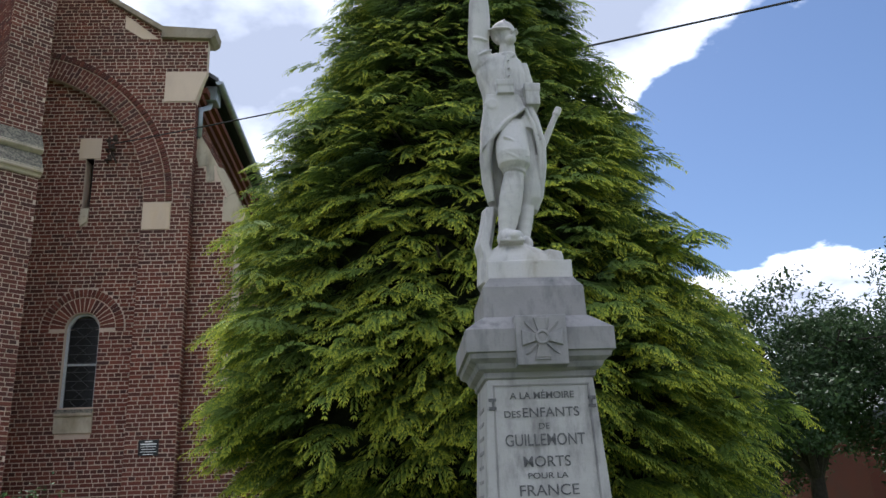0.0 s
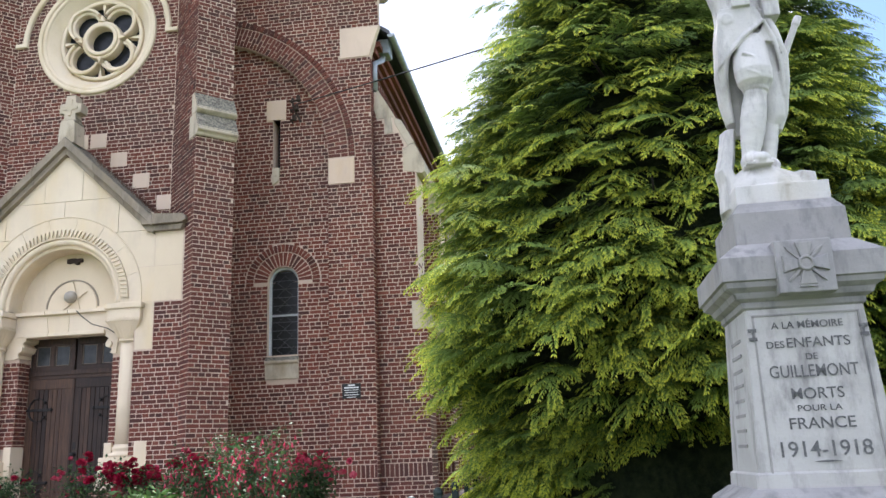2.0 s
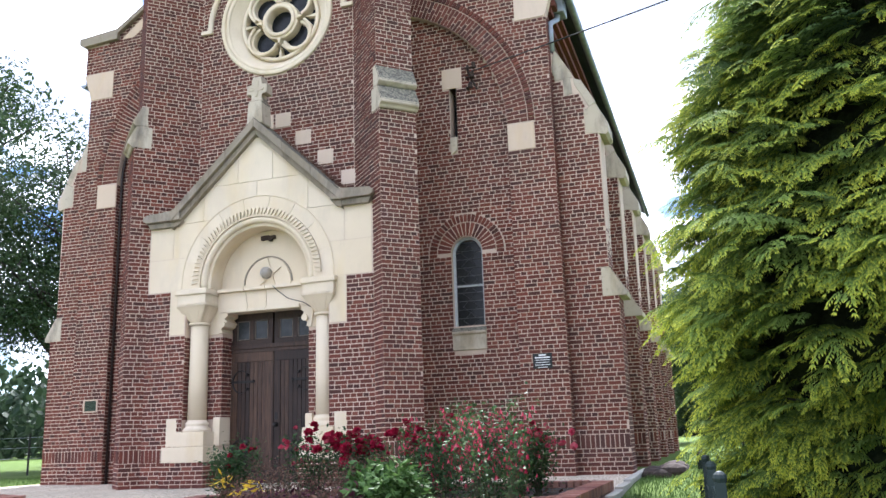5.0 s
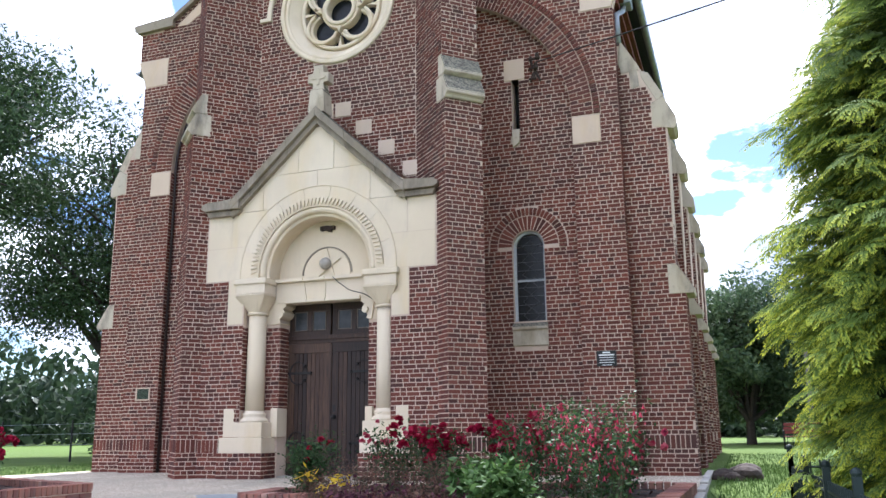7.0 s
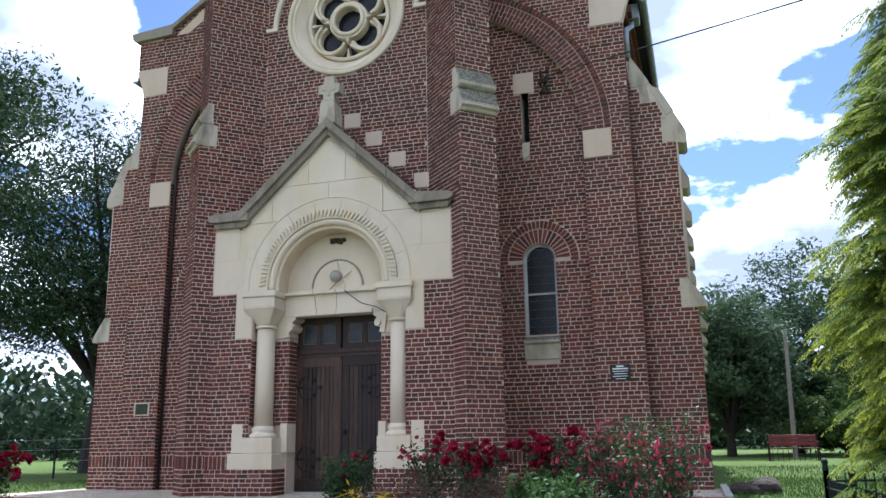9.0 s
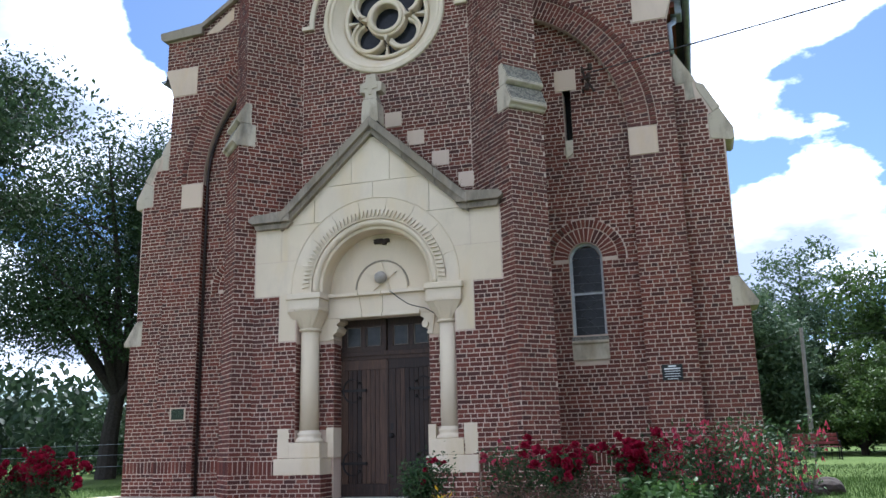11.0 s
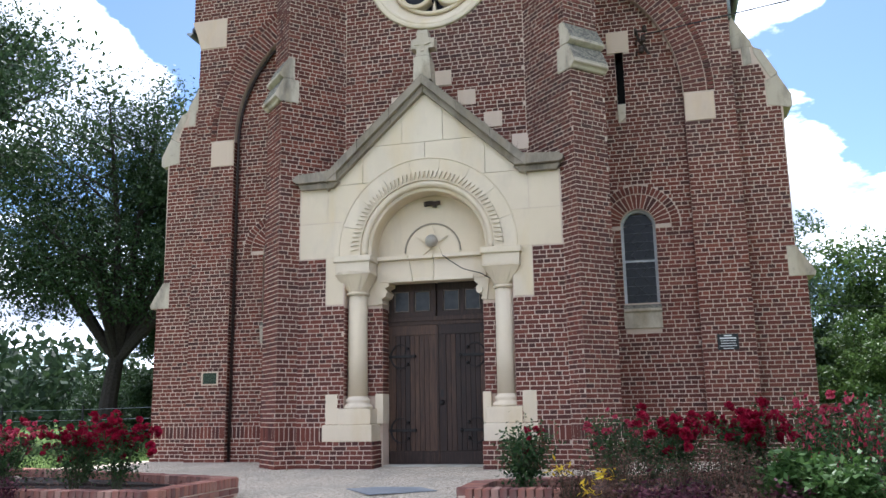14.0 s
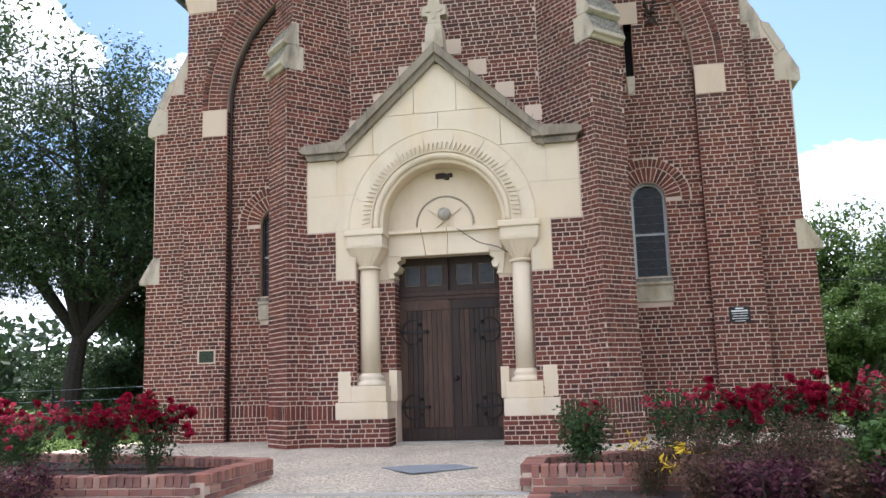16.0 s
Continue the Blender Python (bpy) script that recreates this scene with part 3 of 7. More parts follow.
# side bays: a pier, a big blind arch with a recessed panel, a raking top
for s in (-1, 1):
    side = "right" if s > 0 else "left"
    AXIS = side_axis(s)
    bm = bmesh.new()
    lower = [(ARCH_C + ARCH_R, GZ - 0.3), (4.93, GZ - 0.3), (4.93, 8.2), (5.10, 8.85), (5.10, 9.60), (4.33, 9.60), (1.4, rake(1.4)), (1.4, ARCH_Z + ARCH_R)]
    a0 = math.acos((1.4 - ARCH_C) / ARCH_R)
    lower += arc(ARCH_C, ARCH_Z, ARCH_R, a0, 0.0, 30)[1:]
    add_prism(bm, mirror(lower, s), BAY_Y, BAY_Y + 0.15)
    w = wall_face("wall_bay_" + side, bm, "red brick bay wall with a blind arch and a raking top")

    def bay_spans(z, s=s):
        x1 = 4.93 if z < 8.2 else min(5.10, 4.93 + (z - 8.2) * 0.36)
        x0 = 1.4
        if z < ARCH_Z:
            x0 = ARCH_C + ARCH_R
        elif z < ARCH_Z + 3.09:
            x0 = ARCH_C + math.sqrt(3.09 ** 2 - (z - ARCH_Z) ** 2)
        if z > 9.45:
            x1 = min(x1, 4.33 - (z - 9.62) / 0.664)
        cut = []
        if 8.20 < z < 8.80:
            cut = [(x0, 4.36)]
        elif 5.74 < z < 6.22:
            cut = [(4.61, x1)]
        else:
            cut = [(x0, x1)]
        return [(a - 1.4, b - 1.4) if s > 0 else (5.10 - b, 5.10 - a) for a, b in cut if b > a + 0.05]

    lay_bricks(w, (1.4 if s > 0 else -5.10, BAY_Y), (1, 0), GZ, 11.4, bay_spans, 260, soldier=SOLDIER)
    lay_bricks(w, *(((4.93, BAY_Y), (0, 1)) if s > 0 else ((-4.93, BUT_Y), (0, -1))), GZ, 8.2, lambda z: [(0.0, 0.25)], 0)
    lim = (0.0, 1.35) if s > 0 else (math.pi - 1.35, math.pi)
    radial_bricks(w, s * ARCH_C, ARCH_Z, ARCH_R + 0.005, ARCH_R + 0.37, *lim, BAY_Y)
    radial_bricks(w, s * ARCH_C, ARCH_Z, ARCH_R + 0.385, ARCH_R + 0.50, *lim, BAY_Y, 0.078, 0.022)
    # soffit bricks of the jamb and arch: the reveal
    lay_bricks(w, *(((ARCH_C + ARCH_R, PANEL_Y), (0, -1)) if s > 0 else ((-ARCH_C - ARCH_R, BAY_Y), (0, 1))), GZ, ARCH_Z, lambda z: [(0.0, 0.15)], 0)
    # recessed panel, pierced by a window and a slit
    bm = bmesh.new()
    L, R = WIN_C - WIN_HALF, WIN_C + WIN_HALF
    add_prism(bm, mirror([(1.3, GZ - 0.3), (WIN_C, GZ - 0.3), (WIN_C, WIN_SILL), (L, WIN_SILL), (L, WIN_SPRING)] + arc(WIN_C, WIN_SPRING, WIN_HALF, math.pi, math.pi / 2, 10)[1:] + [(WIN_C, 5.5), (1.3, 5.5)], s), PANEL_Y, PANEL_Y + 0.4)
    add_prism(bm, mirror([(WIN_C, GZ - 0.3), (4.3, GZ - 0.3), (4.3, 5.5), (WIN_C, 5.5)] + arc(WIN_C, WIN_SPRING, WIN_HALF, math.pi / 2, 0, 10) + [(R, WIN_SILL), (WIN_C, WIN_SILL)], s), PANEL_Y, PANEL_Y + 0.4)
    add_prism(bm, mirror([(1.3, 5.5), (4.3, 5.5), (4.3, 6.2), (1.3, 6.2)], s), PANEL_Y, PANEL_Y + 0.4)
    add_prism(bm, mirror([(1.3, 6.2), (3.02, 6.2), (3.02, 7.16), (1.3, 7.16)], s), PANEL_Y, PANEL_Y + 0.4)
    add_prism(bm, mirror([(3.16, 6.2), (4.3, 6.2), (4.3, 7.16), (3.16, 7.16)], s), PANEL_Y, PANEL_Y + 0.4)
    add_prism(bm, mirror([(1.3, 7.16), (4.3, 7.16), (4.3, 9.2), (1.3, 9.2)], s), PANEL_Y, PANEL_Y + 0.4)
    w = wall_face("wall_panel_" + side, bm, "recessed red brick panel under the blind arch")

    def panel_spans(z, s=s):
        x1 = ARCH_C + ARCH_R if z < ARCH_Z else ARCH_C + math.sqrt(max(0.0, ARCH_R ** 2 - (z - ARCH_Z) ** 2))
        cut = [(1.5, x1)]
        hole = None
        if 2.28 < z < WIN_SPRING:
            hole = (L, R)
        if WIN_SPRING - 0.03 <= z < WIN_SPRING + 0.72:
            h = 0.71 ** 2 - max(0.0, z - WIN_SPRING) ** 2
            hole = (WIN_C - math.sqrt(max(h, 0.0)), WIN_C + math.sqrt(max(h, 0.0))) if h > 0 else None
        if 6.2 < z < 7.16:
            hole = (3.02, 3.16)
        if 7.16 < z < 7.55:
            hole = (2.89, 3.27)
        if 5.86 < z < 6.2:
            hole = (3.02, 3.15)
        if hole:
            cut = [(1.5, hole[0]), (hole[1], x1)]
        return [(a - 1.5, b - 1.5) if s > 0 else (4.3 - b, 4.3 - a) for a, b in cut if b > a + 0.04]

    lay_bricks(w, (1.5 if s > 0 else -4.3, PANEL_Y), (1, 0), GZ, 8.9, panel_spans, 280 if s > 0 else 120, soldier=SOLDIER)
    radial_bricks(w, s * WIN_C, WIN_SPRING, WIN_HALF + 0.005, WIN_HALF + 0.25, 0 if s > 0 else 0, math.pi, PANEL_Y, 0.072, 0.004)
    radial_bricks(w, s * WIN_C, WIN_SPRING, WIN_HALF + 0.265, WIN_HALF + 0.40, -0.1, math.pi + 0.1, PANEL_Y, 0.072, 0.02)
    bm = box(*sorted((s * 2.6, s * 3.6)), PANEL_Y + 0.3, PANEL_Y + 0.36, 5.9, 7.4)
    structure(link("slit_backing", bm, M_DARK, None, AXIS), "dark hollow behind the narrow slit", "backing")

    # side buttress, flush to the front, stepping in under sloped stones
    bm = bmesh.new()
    for yb in (BUT_Y,) + tuple(16.8 + 2.72 * i for i in range(5)):
        add_prism(bm, mirror([(4.6, GZ - 0.3), (5.80, GZ - 0.3), (5.80, 3.10), (5.67, 3.3), (5.70, 5.90), (5.45, 6.86), (4.96, 7.56), (4.6, 7.6)], s), yb, yb + 0.60)
    w = wall_face("wall_side_buttresses_" + side, bm, "row of stepped red brick buttresses along the nave")

    def but_spans(z, s=s):
        x1 = 5.80 if z < 3.10 else (5.67 if z < 5.95 else 5.67 - (z - 5.95) * 0.47)
        if 3.05 < z < 3.55:
            x1 = 5.54
        elif 5.95 <= z < 6.42:
            x1 = 5.45
        elif 6.42 <= z < 6.70:
            x1 = 5.50 - (z - 6.42) * 0.4
        elif z >= 6.70:
            x1 = 5.12 if z < 7.0 else 4.98
        return [(0.0, x1 - 4.93)] if s > 0 else [(5.80 - x1, 0.87)]

    for i, yb in enumerate((BUT_Y,) + tuple(16.8 + 2.72 * k for k in range(5))):
        lay_bricks(w, (4.93 if s > 0 else -5.80, yb), (1, 0), GZ, 7.2, but_spans, 240 if i == 0 else 0, soldier=SOLDIER)
        ps = ((5.80, yb), (0, 1)) if s > 0 else ((-5.80, yb + 0.6), (0, -1))
        lay_bricks(w, *ps, GZ, 3.10, lambda z: [(0.0, 0.6)], 0)
        ps = ((5.67, yb), (0, 1)) if s > 0 else ((-5.67, yb + 0.6), (0, -1))
        lay_bricks(w, *ps, 3.5, 5.9, lambda z: [(0.0, 0.6)], 0)
        # weathering stones
        for poly in ([(5.54, 3.07), (5.93, 3.07), (5.95, 3.14), (5.69, 3.56), (5.54, 3.58)],
                     [(5.46, 5.97), (5.80, 5.90), (5.85, 5.94), (5.85, 6.12), (5.66, 6.50), (5.46, 6.40)],
                     [(5.55, 6.44), (5.67, 6.52), (5.44, 6.97), (5.30, 7.03), (5.32, 6.90)],
                     [(5.14, 6.70), (5.28, 6.74), (5.26, 7.04), (5.12, 7.06)],
                     [(4.98, 7.02), (5.30, 7.04), (5.29, 7.12), (4.99, 7.66), (4.94, 7.2)]):
            st = part("weathering", prism(mirror(poly, s), yb - 0.012, yb + 0.62, 0.012), M_CAP, w)

# ---- nave behind: side walls, end wall, eaves and slate roof
for s in (-1, 1):
    side = "right" if s > 0 else "left"
    AXIS = side_axis(s)
    w = wall_face("wall_nave_" + side, box(*sorted((s * 4.45, s * 4.85)), BAY_Y + 0.15, 31.0, GZ - 0.3, 8.60), "long red brick nave side wall")
    ps = ((4.85, BUT_Y + 0.6), (0, 1)) if s > 0 else ((-4.85, 31.0), (0, -1))
    if s > 0:
        lay_bricks(w, *ps, GZ, 8.45, lambda z: [(0.0, 16.3)], 0)
    bm = bmesh.new()
    for k in range(3):
        add_box(bm, *sorted((s * 4.85, s * (4.93 + 0.08 * k))), BAY_Y + 0.16, 31.0, 8.22 + 0.12 * k, 8.33 + 0.12 * k)
    structure(link("cornice_" + side, bm, M_BRICK, None, AXIS), "stepped brick cornice under the eaves", "cornice")
    bm = bmesh.new()
    add_prism(bm, mirror([(5.27, 8.72), (5.27, 8.80), (0, 8.80 + 5.27 * 0.68), (0, 8.72 + 5.27 * 0.68)], s), BAY_Y + 0.20, 31.2)
    structure(link("roof_" + side, bm, M_SLATE, None, AXIS), "dark slate nave roof slope", "roof")
    bm = bmesh.new()
    full = [(s * (5.30 + 0.07 * math.cos(a)), 8.70 + 0.07 * math.sin(a)) for a in [math.pi + math.pi * i / 8 for i in range(9)]]
    add_prism(bm, full, BAY_Y + 0.16, 31.2)
    structure(link("gutter_" + side, bm, M_ZINC, None, AXIS), "grey zinc eaves gutter", "gutter")
    # raking coping and the flat kneeler at its foot
    bm = bmesh.new()
    add_prism(bm, mirror([(4.30, 9.60), (4.27, 9.74), (1.4, 9.74 + 0.664 * 2.87), (1.4, 9.60 + 0.664 * 2.9)], s), BAY_Y - 0.10, BAY_Y + 0.35, 0.015)
    add_prism(bm, mirror([(4.25, 9.50), (5.16, 9.46), (5.24, 9.52), (5.26, 9.66), (4.25, 9.74)], s), BAY_Y - 0.10, BAY_Y + 0.35, 0.015)
    structure(link("coping_" + side, bm, M_COPE, None, AXIS), "weathered stone coping on the raking gable", "coping")
    for poly, nm in (([(4.36, 8.20), (4.90, 8.20), (5.12, 8.80), (4.36, 8.80)], "corbel_stone"), ([(4.13, 5.74), (4.60, 5.74), (4.60, 6.22), (4.13, 6.22)], "impost_stone"),
                     ([(3.55, 9.74), (3.9, 9.5), (4.2, 9.5), (3.55, 10.02)], "stepped_stone")):
        structure(link(nm + "_" + side, prism(mirror(poly, s), BAY_Y - 0.018, BAY_Y + 0.1, 0.006), M_BLOCK, None, AXIS), "smooth pinkish limestone block set in the brickwork", "stone block")
    structure(link("slit_lintel_" + side, prism(mirror([(2.89, 7.16), (3.27, 7.16), (3.27, 7.55), (2.89, 7.55)], s), PANEL_Y - 0.016, PANEL_Y + 0.3, 0.006), M_BLOCK, None, AXIS), "limestone lintel over the slit", "stone block")
    structure(link("slit_sill_" + side, prism(mirror([(3.03, 5.86), (3.15, 5.95), (3.16, 6.2), (3.02, 6.2)], s), PANEL_Y - 0.05, PANEL_Y + 0.3, 0.01), M_CAP, None, AXIS), "pale stone sill below the slit", "stone block")
AXIS = side_axis(0)
structure(link("wall_end", box(-4.5, 4.5, 30.6, 31.0, GZ - 0.3, 12.0), M_MORTAR, None, AXIS), "plain end wall of the nave", "wall")
structure(link("wall_tower_body", box(-TW - 0.25, TW + 0.25, 13.35, 16.6, 8.6, TOP), M_BRICK, None, AXIS), "brick body of the tower", "wall")
bm = bmesh.new()
q = [bm.verts.new(p) for p in ((-2.1, 12.5, TOP), (2.1, 12.5, TOP), (2.1, 16.8, TOP), (-2.1, 16.8, TOP), (0, 14.7, TOP + 2.6))]
for f in ((0, 1, 4), (1, 2, 4), (2, 3, 4), (3, 0, 4), (3, 2, 1, 0)):
    bm.faces.new([q[i] for i in f])
structure(link("roof_tower", bm, M_SLATE, None, AXIS), "slate cap over the tower", "roof")

# ---------------------------------------------------------------- porch stonework
porch = thing("porch_gable", (CX, 0, 0), "cream limestone porch gable with a round carved arch and steep coping", "porch", kind="structure")


def gable_z(u):
    return 6.20 - abs(u) * 0.93


def facing(u0, u1, z0, z1, r=1.30, n=40):
    """A facing stone, cut to the arch below it and to the gable above."""
    us = [u0 + (u1 - u0) * i / n for i in range(n + 1)]
    bot = [max(z0, AZ + math.sqrt(max(0.0, r * r - u * u)) if abs(u) < r else z0) for u in us]
    top = [min(z1, max(gable_z(u), 4.69)) for u in us]
    runs, pts = [], []
    for u, a, b in zip(us, bot, top):
        if b > a + 0.012:
            pts.append((u, a, b))
        else:
            runs.append(pts)
            pts = []
    for pts in runs + [pts]:
        if len(pts) < 2:
            continue
        poly = [(u, a) for u, a, b in pts] + [(u, b) for u, a, b in reversed(pts)]
        part("stone_block", prism(poly, PORCH_Y - 0.004 + random.uniform(-0.003, 0.003), PORCH_Y + 0.2), M_STONE, porch)


G = 0.004
for z0, z1, cuts in ((3.50, 4.08, (-2.13, -1.36, 1.36, 2.13)), (4.08, 4.70, (-2.13, -1.65, -0.9, 0.9, 1.65, 2.13)), (4.70, 5.31, (-1.62, -1.05, 0.0, 0.98, 1.62)), (5.31, 6.1, (-0.95, -0.38, 0.30, 0.95))):
    for a, b in zip(cuts, cuts[1:]):
        facing(a + G, b - G, z0 + G, z1 - G)
for s in (-1, 1):
    part("stone_block", prism(mirror([(1.38, 2.74), (1.67, 2.74), (1.67, 3.50), (1.38, 3.50)], s), PORCH_Y - 0.006, PORCH_Y + 0.3, 0.004), M_STONE, porch)
    part("stone_block", prism(mirror([(0.83, 2.74), (1.37, 2.74), (1.37, 3.50), (0.86, 3.50)], s), ORDER_Y - 0.02, ORDER_Y + 0.25, 0.006), M_STONE, porch)
part("backing", prism([(-2.0, 4.7), (-1.5, 4.66), (-1.3, 4.3)] + arc(0, AZ, 1.25, math.pi * 0.8, math.pi * 0.2, 16) + [(1.3, 4.3), (1.5, 4.66), (2.0, 4.7), (0, 6.05)], PORCH_Y + 0.1, TY), M_STONE, porch)
# archivolt: wedge stones, a toothed band, rolls, and the deep soffit
n = 9
for i in range(n):
    a0, a1 = [-STILT + (math.pi + 2 * STILT) * j / n for j in (i, i + 1)]
    bm = ring_sector(bmesh.new(), 0, AZ, 1.235, 1.455, a0 + 0.002, a1 - 0.002, PORCH_Y - 0.012, PORCH_Y + 0.2, 8)
    part("voussoir", bm, M_STONE, porch)
bm = full_ring(bmesh.new(), 0, AZ, 1.09, 1.24, PORCH_Y - 0.012, PORCH_Y + 0.2, -STILT, math.pi + STILT, 48)
part("arch_band", bm, M_STONE, porch)
part("arch_fillet", full_ring(bmesh.new(), 0, AZ, 1.440, 1.462, PORCH_Y - 0.022, PORCH_Y + 0.1, -STILT, math.pi + STILT, 56, 0.008), M_STONE, porch)
nt = 52
for i in range(nt):
    a = math.pi * (i + 0.5) / nt
    da = math.pi / nt * 0.47
    bm = prism([(1.235 * math.cos(a - da), AZ + 1.235 * math.sin(a - da)), (1.235 * math.cos(a + da * 0.9), AZ + 1.235 * math.sin(a + da * 0.9)), (1.115 * math.cos(a), AZ + 1.115 * math.sin(a))], PORCH_Y - 0.045, PORCH_Y)
    part("tooth", bm, M_STONE, porch)
bm = full_ring(bmesh.new(), 0, AZ, 0.985, 1.10, PORCH_Y + 0.0, PORCH_Y + 0.3, -STILT, math.pi + STILT, 48, 0.05)
part("roll_moulding", bm, M_STONE, porch, smooth=True)
bm = full_ring(bmesh.new(), 0, AZ, 0.93, 1.02, PORCH_Y + 0.08, PORCH_Y + 0.45, -STILT, math.pi + STILT, 48, 0.02)
part("arch_soffit", bm, M_STONE, porch)
# tympanum with its small inner arch, star and globe
bm = prism(arc(0, AZ, 0.97, -0.1, math.pi + 0.1, 32), PORCH_Y + 0.42, PORCH_Y + 0.6)
part("tympanum", bm, M_STONE, porch)
bm = prism(arc(0, AZ, 0.44, -0.17, math.pi + 0.17, 24), PORCH_Y + 0.405, PORCH_Y + 0.5, 0.006)
part("inner_panel", bm, M_STONE, porch)
part("panel_rim", full_ring(bmesh.new(), 0, AZ, 0.452, 0.475, PORCH_Y + 0.40, PORCH_Y + 0.5, 0, math.pi, 32), M_COPE, porch)
bm = bmesh.new()
star = []
for i in range(10):
    r = 0.27 if i % 2 == 0 else 0.10
    a = math.pi / 2 + math.pi * i / 5
    star.append((r * math.cos(a), 3.745 + r * math.sin(a)))
add_prism(bm, star, PORCH_Y + 0.375, PORCH_Y + 0.45, 0.006)
part("star", bm, M_STONE, porch)
bm = bmesh.new()
bmesh.ops.create_uvsphere(bm, u_segments=24, v_segments=16, radius=0.105, matrix=Matrix.Translation((0, PORCH_Y + 0.34, 3.745)))
part("globe", bm, M_BALL, porch, "grey stone globe", True)
bm = bmesh.new()
random.seed(5)
for k in range(5):
    add_box(bm, -0.13 + 0.05 * k, -0.08 + 0.055 * k, PORCH_Y + 0.36, PORCH_Y + 0.45, 4.33 + random.uniform(-0.02, 0.02), 4.40 + random.uniform(-0.01, 0.02), 0.008)
part("broken_hole", bm, M_RUST, porch, "dark broken hole")
# lintel in three stones with a moulded top, and scrolled corbels
for a, b, c, d in ((-0.90, -0.36, -0.90, -0.30), (-0.354, 0.05, -0.294, 0.05), (0.056, 0.90, 0.056, 0.90)):
    part("lintel_stone", prism([(c, 3.10), (d, 3.10), (b, 3.44), (a, 3.44)], ORDER_Y - 0.06, DOOR_Y + 0.1, 0.006), M_STONE, porch)
    part("lintel_moulding", prism([(a, 3.44), (b, 3.44), (b, 3.50), (a, 3.50)], ORDER_Y - 0.13, DOOR_Y + 0.1, 0.012), M_STONE, porch)
    part("lintel_lip", prism([(max(c, -0.70), 3.08), (min(d, 0.70), 3.08), (min(d, 0.70), 3.14), (max(c, -0.70), 3.14)], ORDER_Y - 0.10, ORDER_Y, 0.01), M_STONE, porch)
for s in (-1, 1):
    bm = prism(mirror([(0.90, 2.74), (0.80, 2.76), (0.84, 2.83), (0.76, 2.86), (0.72, 2.94), (0.78, 3.0), (0.70, 3.04), (0.70, 3.10), (0.95, 3.10)], s), ORDER_Y - 0.05, DOOR_Y - 0.02, 0.008)
    part("corbel", bm, M_STONE, porch)
    bm = bmesh.new()
    add_tube(bm, [(s * 0.79, ORDER_Y - 0.09, 2.90), (s * 0.79, DOOR_Y - 0.1, 2.90)], 0.055, 14)
    part("scroll", bm, M_STONE, porch)
    # column: plinth blocks, base, shaft, capital
    col = thing("porch_column", (CX + s * 1.20, 12.47, 0.60), "cream limestone column with a carved cushion capital on a block plinth", "column", "columns beside the door")
    o = s * 1.20

    def rel(u0, u1):
        return sorted((s * u0 - o, s * u1 - o))

    part("plinth_block", box(*rel(0.87, 1.685), -0.29, 0.40, 0.0, 0.26, 0.02), M_STONE, col)
    part("plinth_block", box(*rel(0.90, 1.45), -0.25, 0.36, 0.262, 0.50, 0.015), M_STONE, col)
    part("plinth_block", box(*rel(1.45, 1.665), -0.212, 0.1, 0.262, 0.73, 0.015), M_STONE, col)
    part("plinth_block", box(*rel(0.80, 0.93), 0.06, 0.38, 0.262, 0.73, 0.012), M_STONE, col)
    bm = add_lathe(bmesh.new(), [(0.235, 0.502), (0.24, 0.525), (0.225, 0.555), (0.19, 0.575), (0.185, 0.60), (0.20, 0.625), (0.195, 0.65), (0.165, 0.665), (0.16, 0.69)], seg=32)
    part("base", bm, M_STONE, col, smooth=True)
    bm = add_lathe(bmesh.new(), [(0.160, 0.68), (0.156, 1.5), (0.150, 2.30)], seg=32)
    part("shaft", bm, M_STONE, col, smooth=True)
    bm = add_lathe(bmesh.new(), [(0.15, 2.285), (0.18, 2.292), (0.187, 2.312), (0.18, 2.332), (0.15, 2.34)], seg=32)
    part("neck_ring", bm, M_STONE, col, smooth=True)
    bm = bmesh.new()
    lo, hi = [], []
    for i in range(24):
        a = 2 * math.pi * i / 24
        c, d = math.cos(a), math.sin(a)
        m = 0.285 / max(abs(c), abs(d))
        lo.append(bm.verts.new((0.16 * c, 0.16 * d, 2.34)))
        hi.append(bm.verts.new((m * c, m * d, 2.60)))
    for i in range(24):
        bm.faces.new((lo[i], lo[(i + 1) % 24], hi[(i + 1) % 24], hi[i]))
    bm.faces.new(lo[::-1]), bm.faces.new(hi)
    part("bell", bm, M_STONE, col)
    part("cushion", box(-0.287, 0.287, -0.287, 0.287, 2.60, 2.80, 0.006), M_STONE, col)
    for k in range(8):
        bm = bmesh.new()
        x = -0.25 + 0.5 * k / 7
        full_ring(bm, x, 2.63, 0.012, 0.032, -0.300, -0.28, n=12)
        part("bead", bm, M_STONE, col)
    for k in range(8):
        bm = bmesh.new()
        full_ring(bm, -0.25 + 0.5 * k / 7, 2.63, 0.012, 0.032, 0.28, 0.300, n=12)
        bmesh.ops.rotate(bm, verts=bm.verts[:], cent=(0, 0, 0), matrix=Matrix.Rotation(math.radians(90 * s), 3, "Z"))
        part("bead", bm, M_STONE, col)
    part("abacus", box(-0.32, 0.32, -0.32, 0.42, 2.80, 2.90, 0.02), M_STONE, col)
